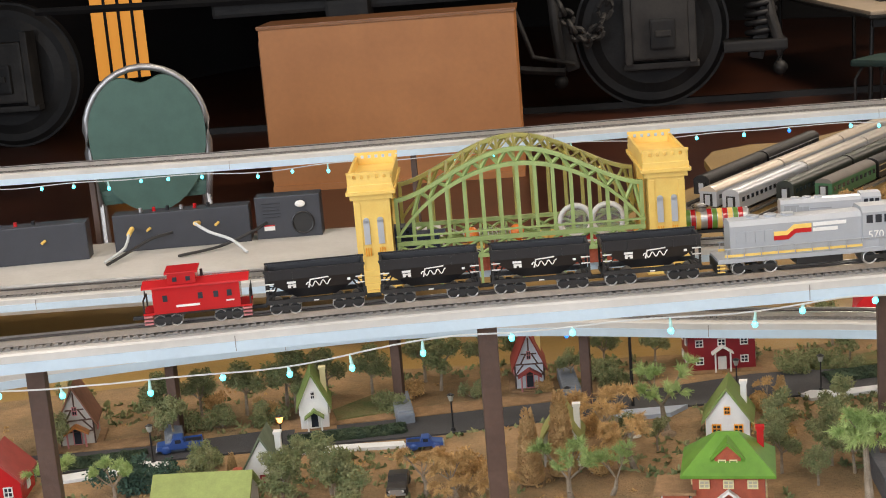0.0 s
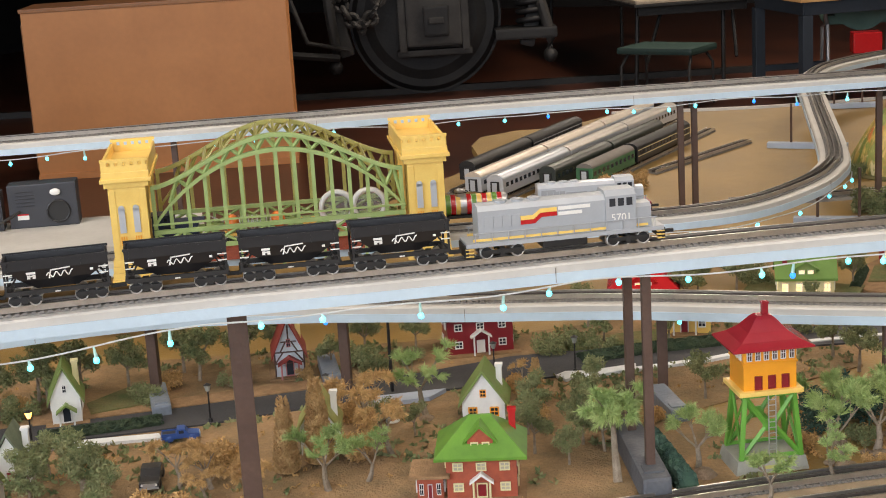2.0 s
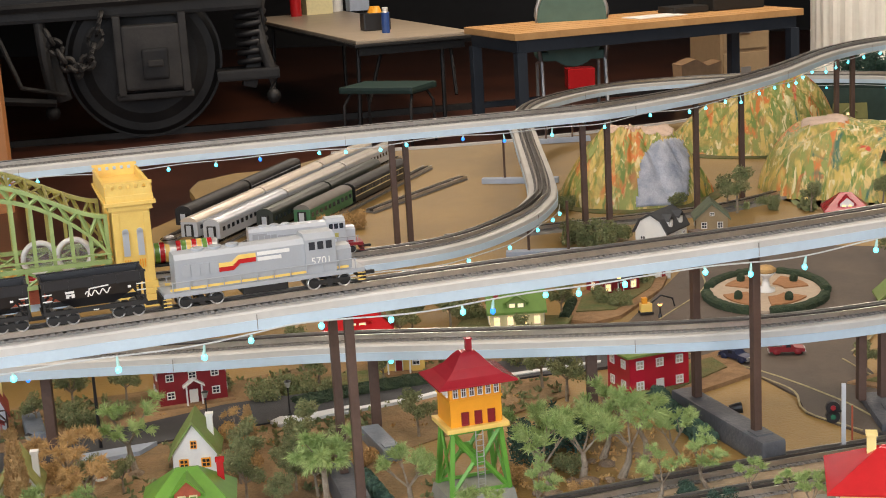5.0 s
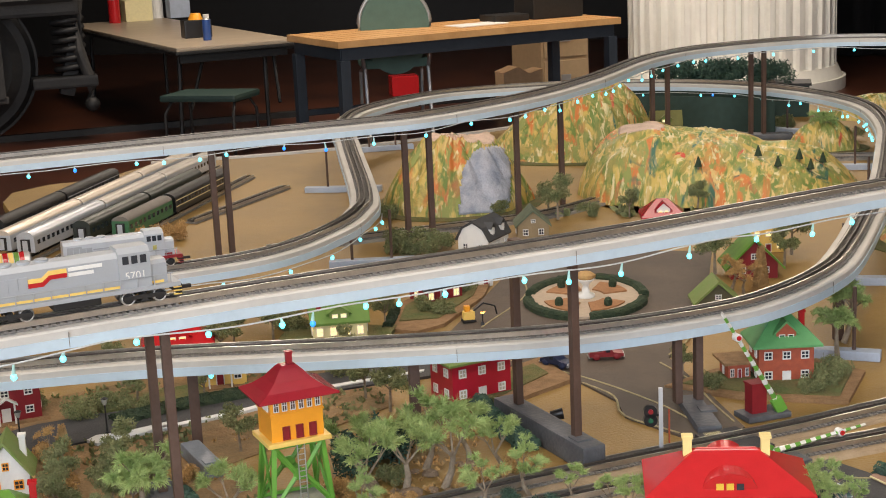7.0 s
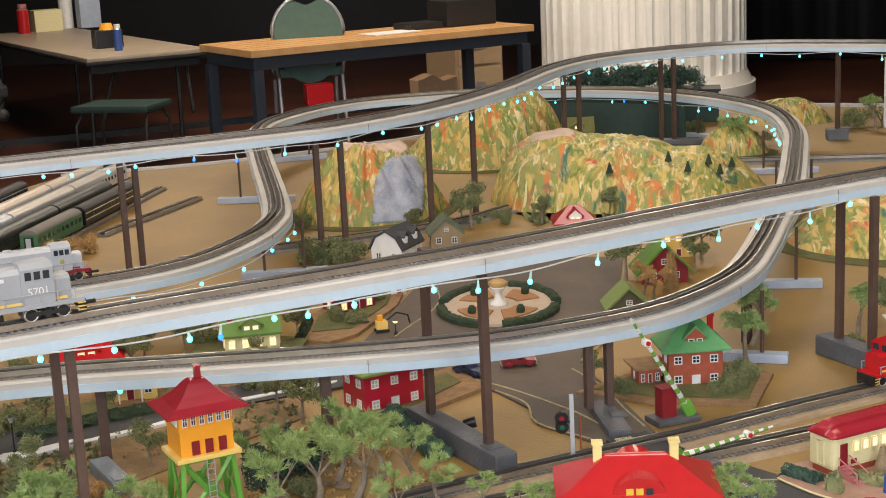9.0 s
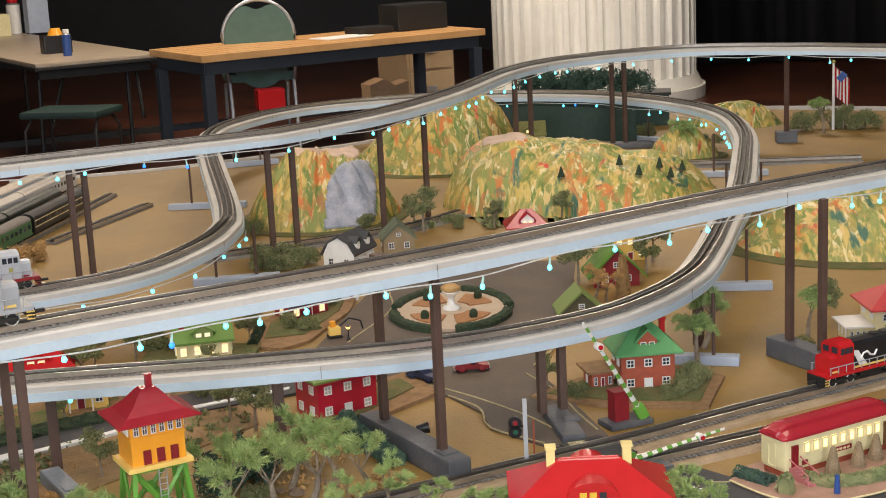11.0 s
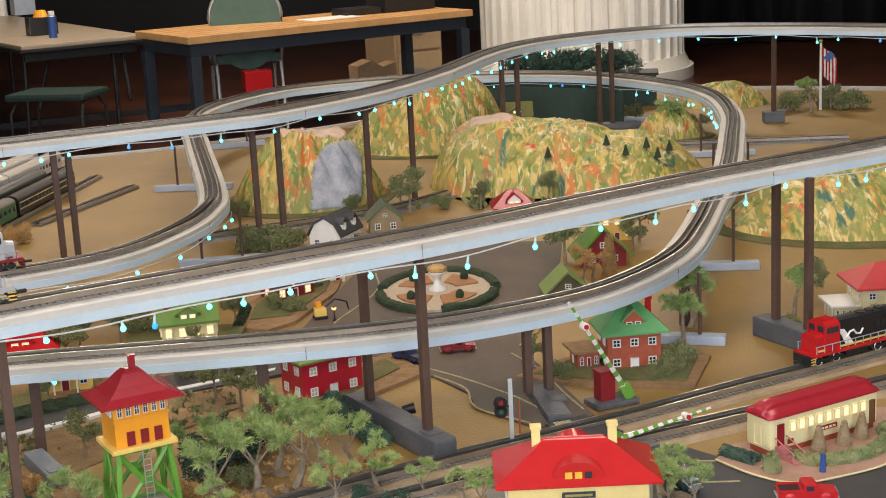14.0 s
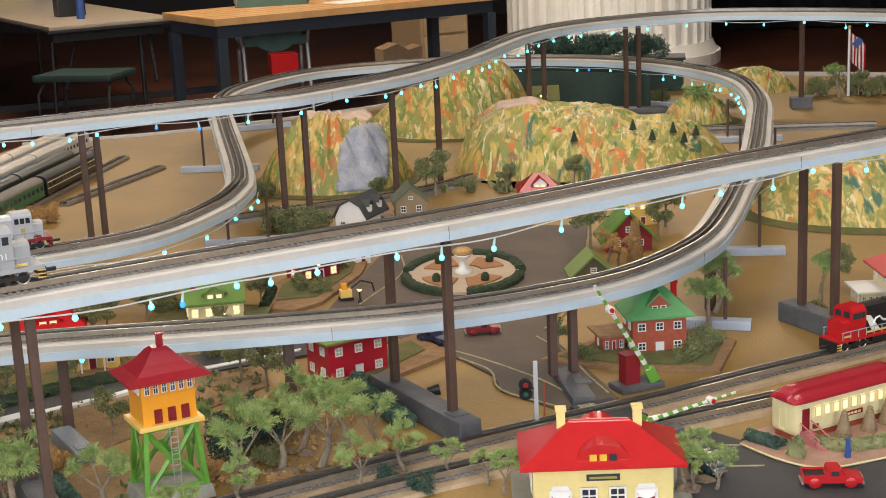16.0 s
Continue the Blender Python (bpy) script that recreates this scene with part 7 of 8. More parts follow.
def coach(x0, y0, x1, y1, body_m, label, roof_m=None, stripe=None):
    """A passenger coach standing on a storage track from one end to the other."""
    L = math.hypot(x1 - x0, y1 - y0)
    root = thing("passenger_coach", pose((x0 + x1) / 2, (y0 + y1) / 2, ZT + 0.0165, 0, 0, math.degrees(math.atan2(y1 - y0, x1 - x0))), label, "coach", "stored coaches")
    W, z0, H = 0.062, 0.014, 0.046
    ROT = Matrix.Rotation(math.pi / 2, 4, "Z") @ UPRIGHT
    pr = [(-W / 2, z0), (W / 2, z0)] + [(W / 2 * math.cos(a), z0 + H + 0.02 * math.sin(a)) for a in np.linspace(0, math.pi, 11)]
    b = part("body", prism(pr, -L / 2 + 0.003, L / 2 - 0.003, None, ROT), body_m, root)
    rp = [((W / 2 + 0.0008) * math.cos(a), z0 + H + 0.001 + 0.0205 * math.sin(a)) for a in np.linspace(0.2, math.pi - 0.2, 11)]
    part("roof", prism(rp, -L / 2 + 0.002, L / 2 - 0.002, None, ROT), roof_m or body_m, root)
    n = max(4, int(L / 0.035))
    for k in range(n):
        x = -L * 0.44 + k * L * 0.88 / (n - 1)
        for s in (-1, 1):
            part("window", bx(0.017, 0.001, 0.014, x, s * (W / 2 + 0.0005), z0 + 0.024), M_WIN, b)
    if stripe:
        for s in (-1, 1):
            part("stripe", bx(L * 0.97, 0.0008, 0.003, 0, s * (W / 2 + 0.0003), z0 + 0.018), stripe, b)
            part("stripe", bx(L * 0.97, 0.0008, 0.003, 0, s * (W / 2 + 0.0003), z0 + 0.04), stripe, b)
    for e in (-1, 1):
        part("vestibule", bx(0.008, W * 0.5, H * 0.9, e * (L / 2 - 0.002), 0, z0 + 0.002), M_BLK2, root)
        part("end_door", bx(0.001, 0.018, 0.036, e * (L / 2 + 0.0024), 0, z0 + 0.004), M_SILV, root)
        bogie(root, e * L * 0.36, 0.03)


M_GREEND = mat("dark_olive_coach_paint", (0.03, 0.037, 0.03), 0.4, var=0.15, scale=20)
M_GREENC = mat("green_coach_paint", (0.05, 0.16, 0.07), 0.4, var=0.12, scale=20)
M_ROOFK = mat("grey_brown_roof_paint", (0.18, 0.16, 0.14), 0.6, var=0.15, scale=20)
for k in range(3):
    y = 4.42 + k * 0.54
    # Warm highlights on the silver tops are put into these two roof colours.
    coach(-2.162 + 0.034 * k, y, -2.128 + 0.034 * k, y + 0.53, M_SILV, "silver streamlined toy coach on a storage track", mat("warm_highlit_silver_roof", (0.66, 0.58, 0.48), 0.32, 0.3, var=0.1))
    coach(-2.068 + 0.039 * k, y - 0.03, -2.029 + 0.039 * k, y + 0.5, M_SILV, "silver streamlined toy coach on a storage track", mat("warm_tinted_silver_roof", (0.6, 0.56, 0.5), 0.3, 0.3, var=0.1) if k else None)
for k in range(2):
    y = 4.56 + k * 0.5
    coach(-1.947 + 0.038 * k, y, -1.91 + 0.038 * k, y + 0.49, M_GREEND, "dark olive toy coach on a storage track", M_GREEND)
    coach(-2.27 + 0.02 * k, y + 0.05, -2.25 + 0.02 * k, y + 0.54, M_BLK, "black toy coach on a storage track", M_BLK2, M_SILV if k else None)
coach(-1.835, 4.62, -1.805, 4.99, M_GREENC, "green toy coach with grey-brown roof", M_ROOFK)
coach(-1.803, 5.01, -1.76, 5.54, M_BLK, "black toy coach with pale stripes", M_BLK2, M_CREAM)


# ---- planting ----
def leaf_mesh(name, leaves, material):
    """A mesh of many four-cornered blades: (centre, along, across)."""
    vs, fs = [], []
    for c, a, w in leaves:
        i = len(vs)
        c, a, w = Vector(c), Vector(a), Vector(w)
        vs += [c - w * 0.5, c + w * 0.5, c + a * 0.6 + w * 0.6, c + a, c + a * 0.6 - w * 0.6]
        fs += [(i, i + 1, i + 2, i + 3, i + 4)]
    me = bpy.data.meshes.new(name)
    me.from_pydata([tuple(v) for v in vs], [], fs)
    me.materials.append(material)
    return me


def add_mesh(name, me, parent, label="", kind=""):
    ob = new(name, me)
    ob.parent = parent
    return tagged(ob, label, kind=kind)


def rnd_dir(rg, up=0.0):
    v = Vector((rg.gauss(0, 1), rg.gauss(0, 1), rg.gauss(0, 1) + up))
    return v.normalized()


def make_tree(h, style, seedv, label):
    """A model tree of the given height at the origin."""
    rg = random.Random(seedv)
    root = thing("model_tree", Matrix(), label, "tree", "model trees")
    bark = bmesh.new()
    leaves = []
    tips = []
    if style == "cone":
        rod((0, 0, 0), (0, 0, h * 0.15), h * 0.03, h * 0.025, 8, bark)
        for k in range(1500):
            u = rg.random() ** 0.75
            z = h * (0.05 + 0.93 * (1 - u))
            r = h * 0.175 * (0.08 + u) ** 0.6 * (0.92 + 0.16 * rg.random())
            a = rg.random() * 6.283
            c = Vector((r * 0.8 * math.cos(a), r * 0.8 * math.sin(a), z))
            d = Vector((math.cos(a), math.sin(a), 0.9 + 0.7 * rg.random())).normalized() * h * 0.055
            leaves.append((c, d, d.cross(rnd_dir(rg)).normalized() * h * 0.012))
        body = bmesh.new()
        rod((0, 0, h * 0.04), (0, 0, h * 0.55), h * 0.145, h * 0.105, 14, body)
        rod((0, 0, h * 0.551), (0, 0, h * 0.97), h * 0.105, h * 0.014, 14, body)
        part("core", body, M_TAN, root)
    elif style in ("fern", "dry", "palm"):
        lean = Vector((rg.uniform(-0.1, 0.1), rg.uniform(-0.1, 0.1), 0))
        fork = Vector((0, 0, h * (0.62 if style == "palm" else 0.38))) + lean * h
        mid = fork * 0.5 + Vector((rg.uniform(-0.02, 0.02), rg.uniform(-0.02, 0.02), 0)) * h * 2
        rod((0, 0, 0), mid, h * 0.055, h * 0.04, 8, bark)
        rod(mid, fork, h * 0.04, h * 0.03, 8, bark)
        for k in range(4 if style != "palm" else 6):
            a = k * 1.3 + rg.uniform(-0.4, 0.4)
            sp = h * rg.uniform(0.16, 0.36) * (0.55 if style == "palm" else 1)
            tip = fork + Vector((math.cos(a) * sp, math.sin(a) * sp, h * rg.uniform(0.1, 0.42) * (0.6 if style == "palm" else 1)))
            rod(fork - Vector((0, 0, h * 0.03)), tip, h * 0.018, h * 0.007, 6, bark)
            tips.append(tip)
            for q in range(2):
                t2 = tip + Vector((rg.uniform(-1, 1), rg.uniform(-1, 1), rg.uniform(-0.3, 0.8))) * h * 0.14
                rod(fork.lerp(tip, 0.6), t2, h * 0.009, h * 0.004, 5, bark)
                tips.append(t2)
        for t in tips:
            out = (t - fork + Vector((0, 0, 0.25 * h))).normalized()
            for q in range(5):                        # each twig end carries a few drooping plumes
                main = (out + rnd_dir(rg) * 0.8).normalized()
                droop = {"fern": 0.35, "palm": 0.9, "dry": 1.1}[style]
                for k in range(56):
                    u = rg.random()
                    d = (main * 0.8 + rnd_dir(rg) * 0.55 - Vector((0, 0, droop * u))).normalized()
                    c = t + rnd_dir(rg) * h * 0.014 + main * h * 0.15 * u - Vector((0, 0, droop * u * u * h * 0.06))
                    leaves.append((c, d * h * rg.uniform(0.05, 0.12), d.cross(rnd_dir(rg)).normalized() * h * rg.uniform(0.0038, 0.008)))
    else:
        if style == "leafy":
            fork = Vector((rg.uniform(-0.04, 0.04), 0, 0.4)) * h
            rod((0, 0, 0), fork, h * 0.035, h * 0.022, 8, bark)
            for k in range(6):
                a = k * 1.05 + rg.uniform(-0.3, 0.3)
                tip = fork + Vector((math.cos(a) * 0.25, math.sin(a) * 0.25, rg.uniform(0.1, 0.5))) * h
                rod(fork, tip, h * 0.014, h * 0.005, 6, bark)
                tips.append((tip, 0.14 * h))
                tips.append((fork.lerp(tip, 0.65) + Vector((0, 0, 0.06 * h)), 0.1 * h))
            tips.append((fork + Vector((0, 0, 0.45 * h)), 0.14 * h))
        else:
            for k in range(9):
                a, r = rg.random() * 6.283, rg.random() ** 0.5 * h * 0.7
                tips.append((Vector((r * math.cos(a), r * math.sin(a), h * rg.uniform(0.2, 0.7))), h * 0.34))
            for t, r in tips[:4]:
                rod((0, 0, 0), t, h * 0.03, h * 0.015, 5, bark)
        for t, r in tips:
            for k in range(260):
                d = rnd_dir(rg, 0.2)
                c = t + rnd_dir(rg) * r * rg.random() ** 0.4
                c.z = max(c.z, 0.002)
                wide = 1.0 if style == "leafy" else 2.2
                leaves.append((c, d * h * wide * rg.uniform(0.03, 0.07), d.cross(rnd_dir(rg)).normalized() * h * wide * rg.uniform(0.01, 0.021)))
    lm = {"fern": M_LEAF, "palm": M_LEAF, "dry": M_DRY, "cone": M_TAN, "leafy": M_LEAF2, "bush": M_LEAF2, "blue": M_LEAF3, "drybush": M_DRY}[style]
    if len(bark.verts):
        part("trunk", bark, M_BARK, root)
    else:
        bark.free()
    add_mesh("crown", leaf_mesh("crown", leaves, lm), root, kind="stuff")
    return root


LABELS = {"fern": "model tree with grey trunk and feathery light green leaves", "palm": "small model palm with drooping light green fronds", "dry": "model tree with dried drooping tan foliage", "cone": "tan bristle cone-shaped model conifer",
          "leafy": "model tree with dark green clumped foliage", "bush": "low dark green model bush on the ground", "blue": "blue-green lichen bush on the layout", "drybush": "low dried tan model bush"}
MADE = {}


def plant(style, x, y, h, k=0):
    key = (style, k % 3)
    m = pose(x, y, ZT + 0.002, 0, 0, (x * 977 + y * 631) % 360) @ Matrix.Scale(h / 0.15, 4)
    if key not in MADE:
        MADE[key] = make_tree(0.15, style, 11 + 7 * (k % 3) + len(style), LABELS[style])
        MADE[key].matrix_world = m
        return
    ob = MADE[key]
    c = copy_thing(ob, Matrix())
    c.matrix_basis = m


PLANTS = {
    "fern": ((-1.39, 2.46, 0.14), (-0.56, 2.45, 0.15), (-0.51, 2.52, 0.15), (-0.44, 2.53, 0.16), (-0.34, 2.6, 0.12), (-0.6, 2.56, 0.14), (-0.49, 2.62, 0.15), (-0.41, 2.66, 0.13), (-0.79, 2.34, 0.13), (-0.28, 2.5, 0.1), (0.235, 2.46, 0.09), (0.205, 2.42, 0.1), (0.265, 2.4, 0.08), (0.225, 2.39, 0.08), (-1.39, 2.06, 0.13), (-1.34, 2.12, 0.1), (-0.2, 2.47, 0.075), (-0.13, 2.44, 0.07), (-0.06, 2.455, 0.075), (-0.1, 2.4, 0.08), (-0.64, 2.24, 0.1), (-0.36, 2.42, 0.1), (-2.28, 1.66, 0.11), (-2.2, 1.72, 0.1), (-0.55, 2.36, 0.09)),
    "palm": ((-0.91, 2.25, 0.16), (0.64, 3.54, 0.12), (0.35, 3.32, 0.13), (0.38, 3.47, 0.14), (1.3, 6.83, 0.15), (0.62, 6.3, 0.16)),
    "dry": ((-1.36, 2.25, 0.12), (-1.5, 1.98, 0.1), (-1.23, 2.6, 0.09), (-1.655, 1.98, 0.11), (-1.45, 2.33, 0.15), (-1.4, 2.27, 0.12), (-1.6, 2.0, 0.1), (-1.56, 1.93, 0.08), (0.14, 3.98, 0.1), (0.17, 3.93, 0.1)),
    "cone": ((-1.505, 2.11, 0.15), (-1.47, 2.17, 0.17), (-1.2, 2.59, 0.1), (-2.02, 1.86, 0.08), (0.215, 3.94, 0.13)),
    "leafy": ((-2.33, 2.02, 0.11), (-2.47, 2.12, 0.12), (-2.18, 2.36, 0.13), (-2.05, 2.56, 0.13), (-1.88, 2.7, 0.12), (-1.7, 2.78, 0.11), (-1.72, 2.66, 0.09), (-1.85, 1.8, 0.11), (-1.7, 1.82, 0.1), (-1.93, 1.95, 0.1), (-2.1, 1.88, 0.09), (-1.06, 2.45, 0.1), (-1.02, 2.3, 0.08), (-0.98, 2.38, 0.1), (-1.36, 2.35, 0.07), (-1.15, 2.42, 0.09), (-1.2, 3.0, 0.1), (-1.05, 3.02, 0.09), (-1.6, 2.84, 0.1), (-0.92, 3.18, 0.09), (-1.28, 3.12, 0.11), (-1.1, 3.32, 0.12), (-2.42, 2.07, 0.13), (-2.38, 2.16, 0.12), (-2.3, 2.22, 0.13), (-2.25, 2.3, 0.15), (-2.2, 2.27, 0.11), (-2.1, 2.42, 0.13), (-1.98, 2.52, 0.13), (-1.91, 2.6, 0.14), (-1.78, 1.87, 0.12), (-1.83, 1.92, 0.12), (-1.9, 1.86, 0.1), (-2.02, 1.77, 0.11), (-1.17, 2.5, 0.1), (-1.1, 2.33, 0.1), (-1.03, 2.4, 0.09), (-0.97, 2.47, 0.11), (-1.09, 2.6, 0.1), (-2.52, 1.86, 0.1), (-2.62, 2.02, 0.12), (-0.69, 3.04, 0.11), (-0.62, 2.96, 0.12), (-0.88, 2.71, 0.1), (0.1, 4.15, 0.16), (0.33, 4.38, 0.16), (0.3, 4.24, 0.12), (-0.4, 4.93, 0.15), (-0.44, 5.02, 0.12), (0.07, 5.08, 0.1), (-0.16, 4.95, 0.1), (0.7, 3.66, 0.12), (0.95, 3.7, 0.12), (-0.75, 3.6, 0.1), (-1.02, 3.5, 0.11), (-1.1, 3.42, 0.1), (-0.8, 3.34, 0.08), (0.0, 3.2, 0.08), (1.4, 6.9, 0.12), (0.8, 3.3, 0.09)),
    "bush": ((-2.3, 2.14, 0.05), (-2.22, 2.2, 0.05), (-2.36, 2.1, 0.05), (-2.0, 2.36, 0.05), (-1.88, 2.5, 0.04), (-1.62, 2.68, 0.05), (-1.68, 2.72, 0.05), (-1.57, 2.75, 0.04), (-1.3, 2.9, 0.05), (-1.25, 2.96, 0.05), (-1.18, 2.95, 0.04), (-1.46, 2.42, 0.05), (-1.02, 2.52, 0.04), (-0.78, 3.22, 0.05), (-0.9, 3.3, 0.05), (-0.87, 4.5, 0.07), (-0.8, 4.46, 0.08), (-0.74, 4.5, 0.07), (0.06, 3.12, 0.04), (0.28, 3.1, 0.04), (0.31, 3.15, 0.05), (0.34, 3.2, 0.05), (0.26, 3.08, 0.03), (0.6, 3.42, 0.04), (0.73, 3.4, 0.04), (-0.42, 2.98, 0.03), (-1.0, 5.0, 0.06), (-0.62, 5.05, 0.05), (-0.3, 5.0, 0.05), (0.32, 5.15, 0.06), (1.22, 6.9, 0.09), (1.36, 6.98, 0.1), (1.5, 6.9, 0.1), (0.5, 6.85, 0.07), (0.75, 6.5, 0.06), (-0.54, 2.56, 0.04), (-2.75, 2.66, 0.06), (-2.7, 2.7, 0.05), (-1.0, 3.58, 0.06), (-0.62, 3.72, 0.04), (-0.66, 3.76, 0.05), (-0.6, 3.95, 0.04), (-2.15, 1.94, 0.04), (-1.42, 2.95, 0.04)),
    "blue": ((-0.31, 2.46, 0.03), (-0.24, 2.42, 0.035), (-0.62, 2.62, 0.08), (-0.57, 2.68, 0.08), (-2.24, 1.78, 0.07), (-2.17, 1.83, 0.06)),
    "drybush": ((-2.26, 2.24, 0.04), (-2.02, 2.45, 0.04), (-1.75, 2.6, 0.03), (-1.53, 2.4, 0.05), (-1.16, 2.47, 0.05), (-1.05, 2.55, 0.05), (-0.95, 2.55, 0.04), (-1.84, 1.98, 0.05), (-2.4, 2.22, 0.04), (-0.5, 2.45, 0.03), (-0.64, 2.5, 0.03), (-0.36, 2.56, 0.04), (-0.3, 2.62, 0.04), (-1.62, 2.08, 0.06), (-1.42, 2.2, 0.06), (-1.25, 2.65, 0.05), (-1.72, 4.62, 0.07), (-1.66, 4.7, 0.06), (-1.6, 1.86, 0.06)),
}
for style, spots in PLANTS.items():
    for k, (x, y, h) in enumerate(spots):
        plant(style, x, y, h, k)


def rock(x, y, r, seedv):
    bm = bmesh.new()
    bmesh.ops.create_icosphere(bm, subdivisions=2, radius=r)
    for v in bm.verts:
        v.co *= 1 + 0.35 * noise.noise(v.co * (1.3 / r) + Vector((seedv, 0, 0)))
        v.co.z = max(v.co.z * 0.55, -0.001)
    solid("stone", bm, M_STONE, "small pale brown stone at a tree foot", "stone", m=pose(x, y, ZT + 0.002, 0, 0, seedv * 50), group="stones")


M_STONE = mat("pale_brown_stone", (0.3, 0.22, 0.15), 0.9, col2=(0.18, 0.13, 0.09), var=0.3, scale=60, bump=0.6, bscale=200)
for k, (x, y, h) in enumerate(PLANTS["fern"][:12]):
    rock(x + 0.012, y - 0.018, 0.016 + 0.004 * (k % 3), k)
    rock(x - 0.02, y - 0.008, 0.011, k + 20)
for k in range(6):
    plant("blue", -0.02 + 0.1 * k, 7.35 - 0.008 * k, 0.13, k)
for ob in [o for o in scene.collection.objects if o.name.startswith("model_tree") and abs(o.location.y - 7.34) < 0.05 and o.parent is None]:
    ob.location.z = ZT + 0.16


def hedge(pts, w, h, label, m=None, name="hedge"):
    ln = smooth_line([(x, y, ZT + 0.002) for x, y in pts], 0.012)
    bm = sweep(ln, [(-w, 0), (w, 0), (w * 1.05, h * 0.6), (w * 0.6, h), (-w * 0.6, h), (-w * 1.05, h * 0.6)])
    bmesh.ops.subdivide_edges(bm, edges=bm.edges[:], cuts=1, use_grid_fill=True)
    for v in bm.verts:
        v.co += Vector([0.006 * noise.noise(v.co * 70 + Vector((11 * k, 0, 5))) + 0.003 * noise.noise(v.co * 190 + Vector((11 * k, 0, 5))) for k in range(3)])
    rg = random.Random(int(len(ln) * 7 + h * 5000))
    for _ in range(min(1500, int(len(ln) * 0.012 * 6500))):
        i = rg.randrange(len(ln))
        q = ln[min(i + 1, len(ln) - 1)] - ln[max(i - 1, 0)]
        q = q / max(1e-6, float(np.linalg.norm(q)))
        a = rg.uniform(-0.25, math.pi + 0.25)
        o, z = 1.06 * w * math.cos(a), h * (0.3 + 0.78 * max(0, math.sin(a)))
        s_ = rg.uniform(-0.006, 0.006)
        c = Vector((ln[i][0] + q[0] * s_ - q[1] * o, ln[i][1] + q[1] * s_ + q[0] * o, ln[i][2] + z))
        d1 = Vector((rg.gauss(0, 1), rg.gauss(0, 1), rg.gauss(0, 1))).normalized() * rg.uniform(0.002, 0.0045)
        d2 = d1.orthogonal().normalized() * rg.uniform(0.0015, 0.003)
        bm.faces.new([bm.verts.new(c + v) for v in (-d1, d2, d1, -d2)])
    solid(name, bm, m or M_LICH, label, "hedge", group="hedges")


hedge([(-2.5, 1.765), (-2.32, 1.92)], 0.02, 0.02, "dark green clipped hedge along the road")
hedge([(-2.08, 2.105), (-1.9, 2.26)], 0.018, 0.018, "dark green clipped hedge along the road")
hedge([(-1.2, 2.86), (-1.08, 2.97), (-0.95, 3.06)], 0.02, 0.022, "dark green clipped hedge along the road")
hedge([(-0.43, 2.99), (-0.385, 2.88), (-0.3, 2.73)], 0.02, 0.028, "blue-green lichen hedge beside the grey footing", M_LEAF3)
hedge([(-0.9, 2.42), (-0.84, 2.33), (-0.78, 2.24)], 0.016, 0.04, "dark lichen hedge beside the trestle footing", M_LEAF3)
hedge([(0.35, 2.625), (0.4, 2.575)], 0.014, 0.022, "dark lichen hedge beside the diner", M_LEAF3)
hedge([(0.468, 2.585), (0.505, 2.565), (0.55, 2.57), (0.61, 2.6), (0.655, 2.66), (0.665, 2.72)], 0.014, 0.024, "clipped olive hedge round the diner terrace", M_LEAF2)
hedge([(0.417, 2.527), (0.423, 2.535)], 0.014, 0.04, "round clipped olive bush by the diner steps", M_LEAF2)
hedge([(-0.74, 3.58), (-0.75, 3.75)], 0.012, 0.02, "low hedge round a house lot")


# ---- street furniture ----
def street_lamp(x, y, h=0.085, lit=False):
    root = thing("street_lamp", pose(x, y, ZT + 0.004), "small black model street lamp" + (" with lit orange globe" if lit else " with dark lantern"), "street lamp", "street lamps")
    part("pole", rod((0, 0, 0), (0, 0, h * 0.82), 0.0022, 0.0016, 8), M_BLK, root)
    part("foot", rod((0, 0, 0), (0, 0, 0.01), 0.006, 0.004, 10), M_BLK, root)
    part("lantern", rod((0, 0, h * 0.8), (0, 0, h * 0.95), 0.004, 0.0075, 8), M_LAMP if lit else M_BASEG, root, "lantern glass")
    part("cap", rod((0, 0, h * 0.951), (0, 0, h), 0.0085, 0.001, 8), M_BLK, root)


for x, y, h, lit in ((-2.28, 1.905, 0.088, False), (-2.06, 2.055, 0.085, True), (-1.8, 2.295, 0.085, False), (-1.6, 2.43, 0.08, False), (-1.35, 2.72, 0.08, False), (-1.19, 2.79, 0.085, False), (-0.5, 3.62, 0.04, True), (-0.63, 3.8, 0.07, True)):
    street_lamp(x, y, h, lit)
solid("telegraph_pole", rod((0, 0, 0), (0, 0, 0.2), 0.004, 0.003), M_BLK, "thin dark model telegraph pole", "pole", m=pose(-1.52, 2.565, ZT))

hyd = thing("fire_hydrant", pose(-1.44, 2.41, ZT + 0.002), "red model fire hydrant on white disc", "hydrant")
part("disc", rod((0, 0, 0), (0, 0, 0.004), 0.014, seg=18), M_WHITE, hyd)
part("barrel", rod((0, 0, 0.004), (0, 0, 0.026), 0.006, seg=12), M_RED, hyd)
part("bonnet", ball(0.007, 0, 0, 0.027, 1, 1, 0.9), M_RED, hyd)
part("nozzle", rod((-0.01, 0, 0.018), (0.01, 0, 0.018), 0.003, seg=8), M_RED, hyd)


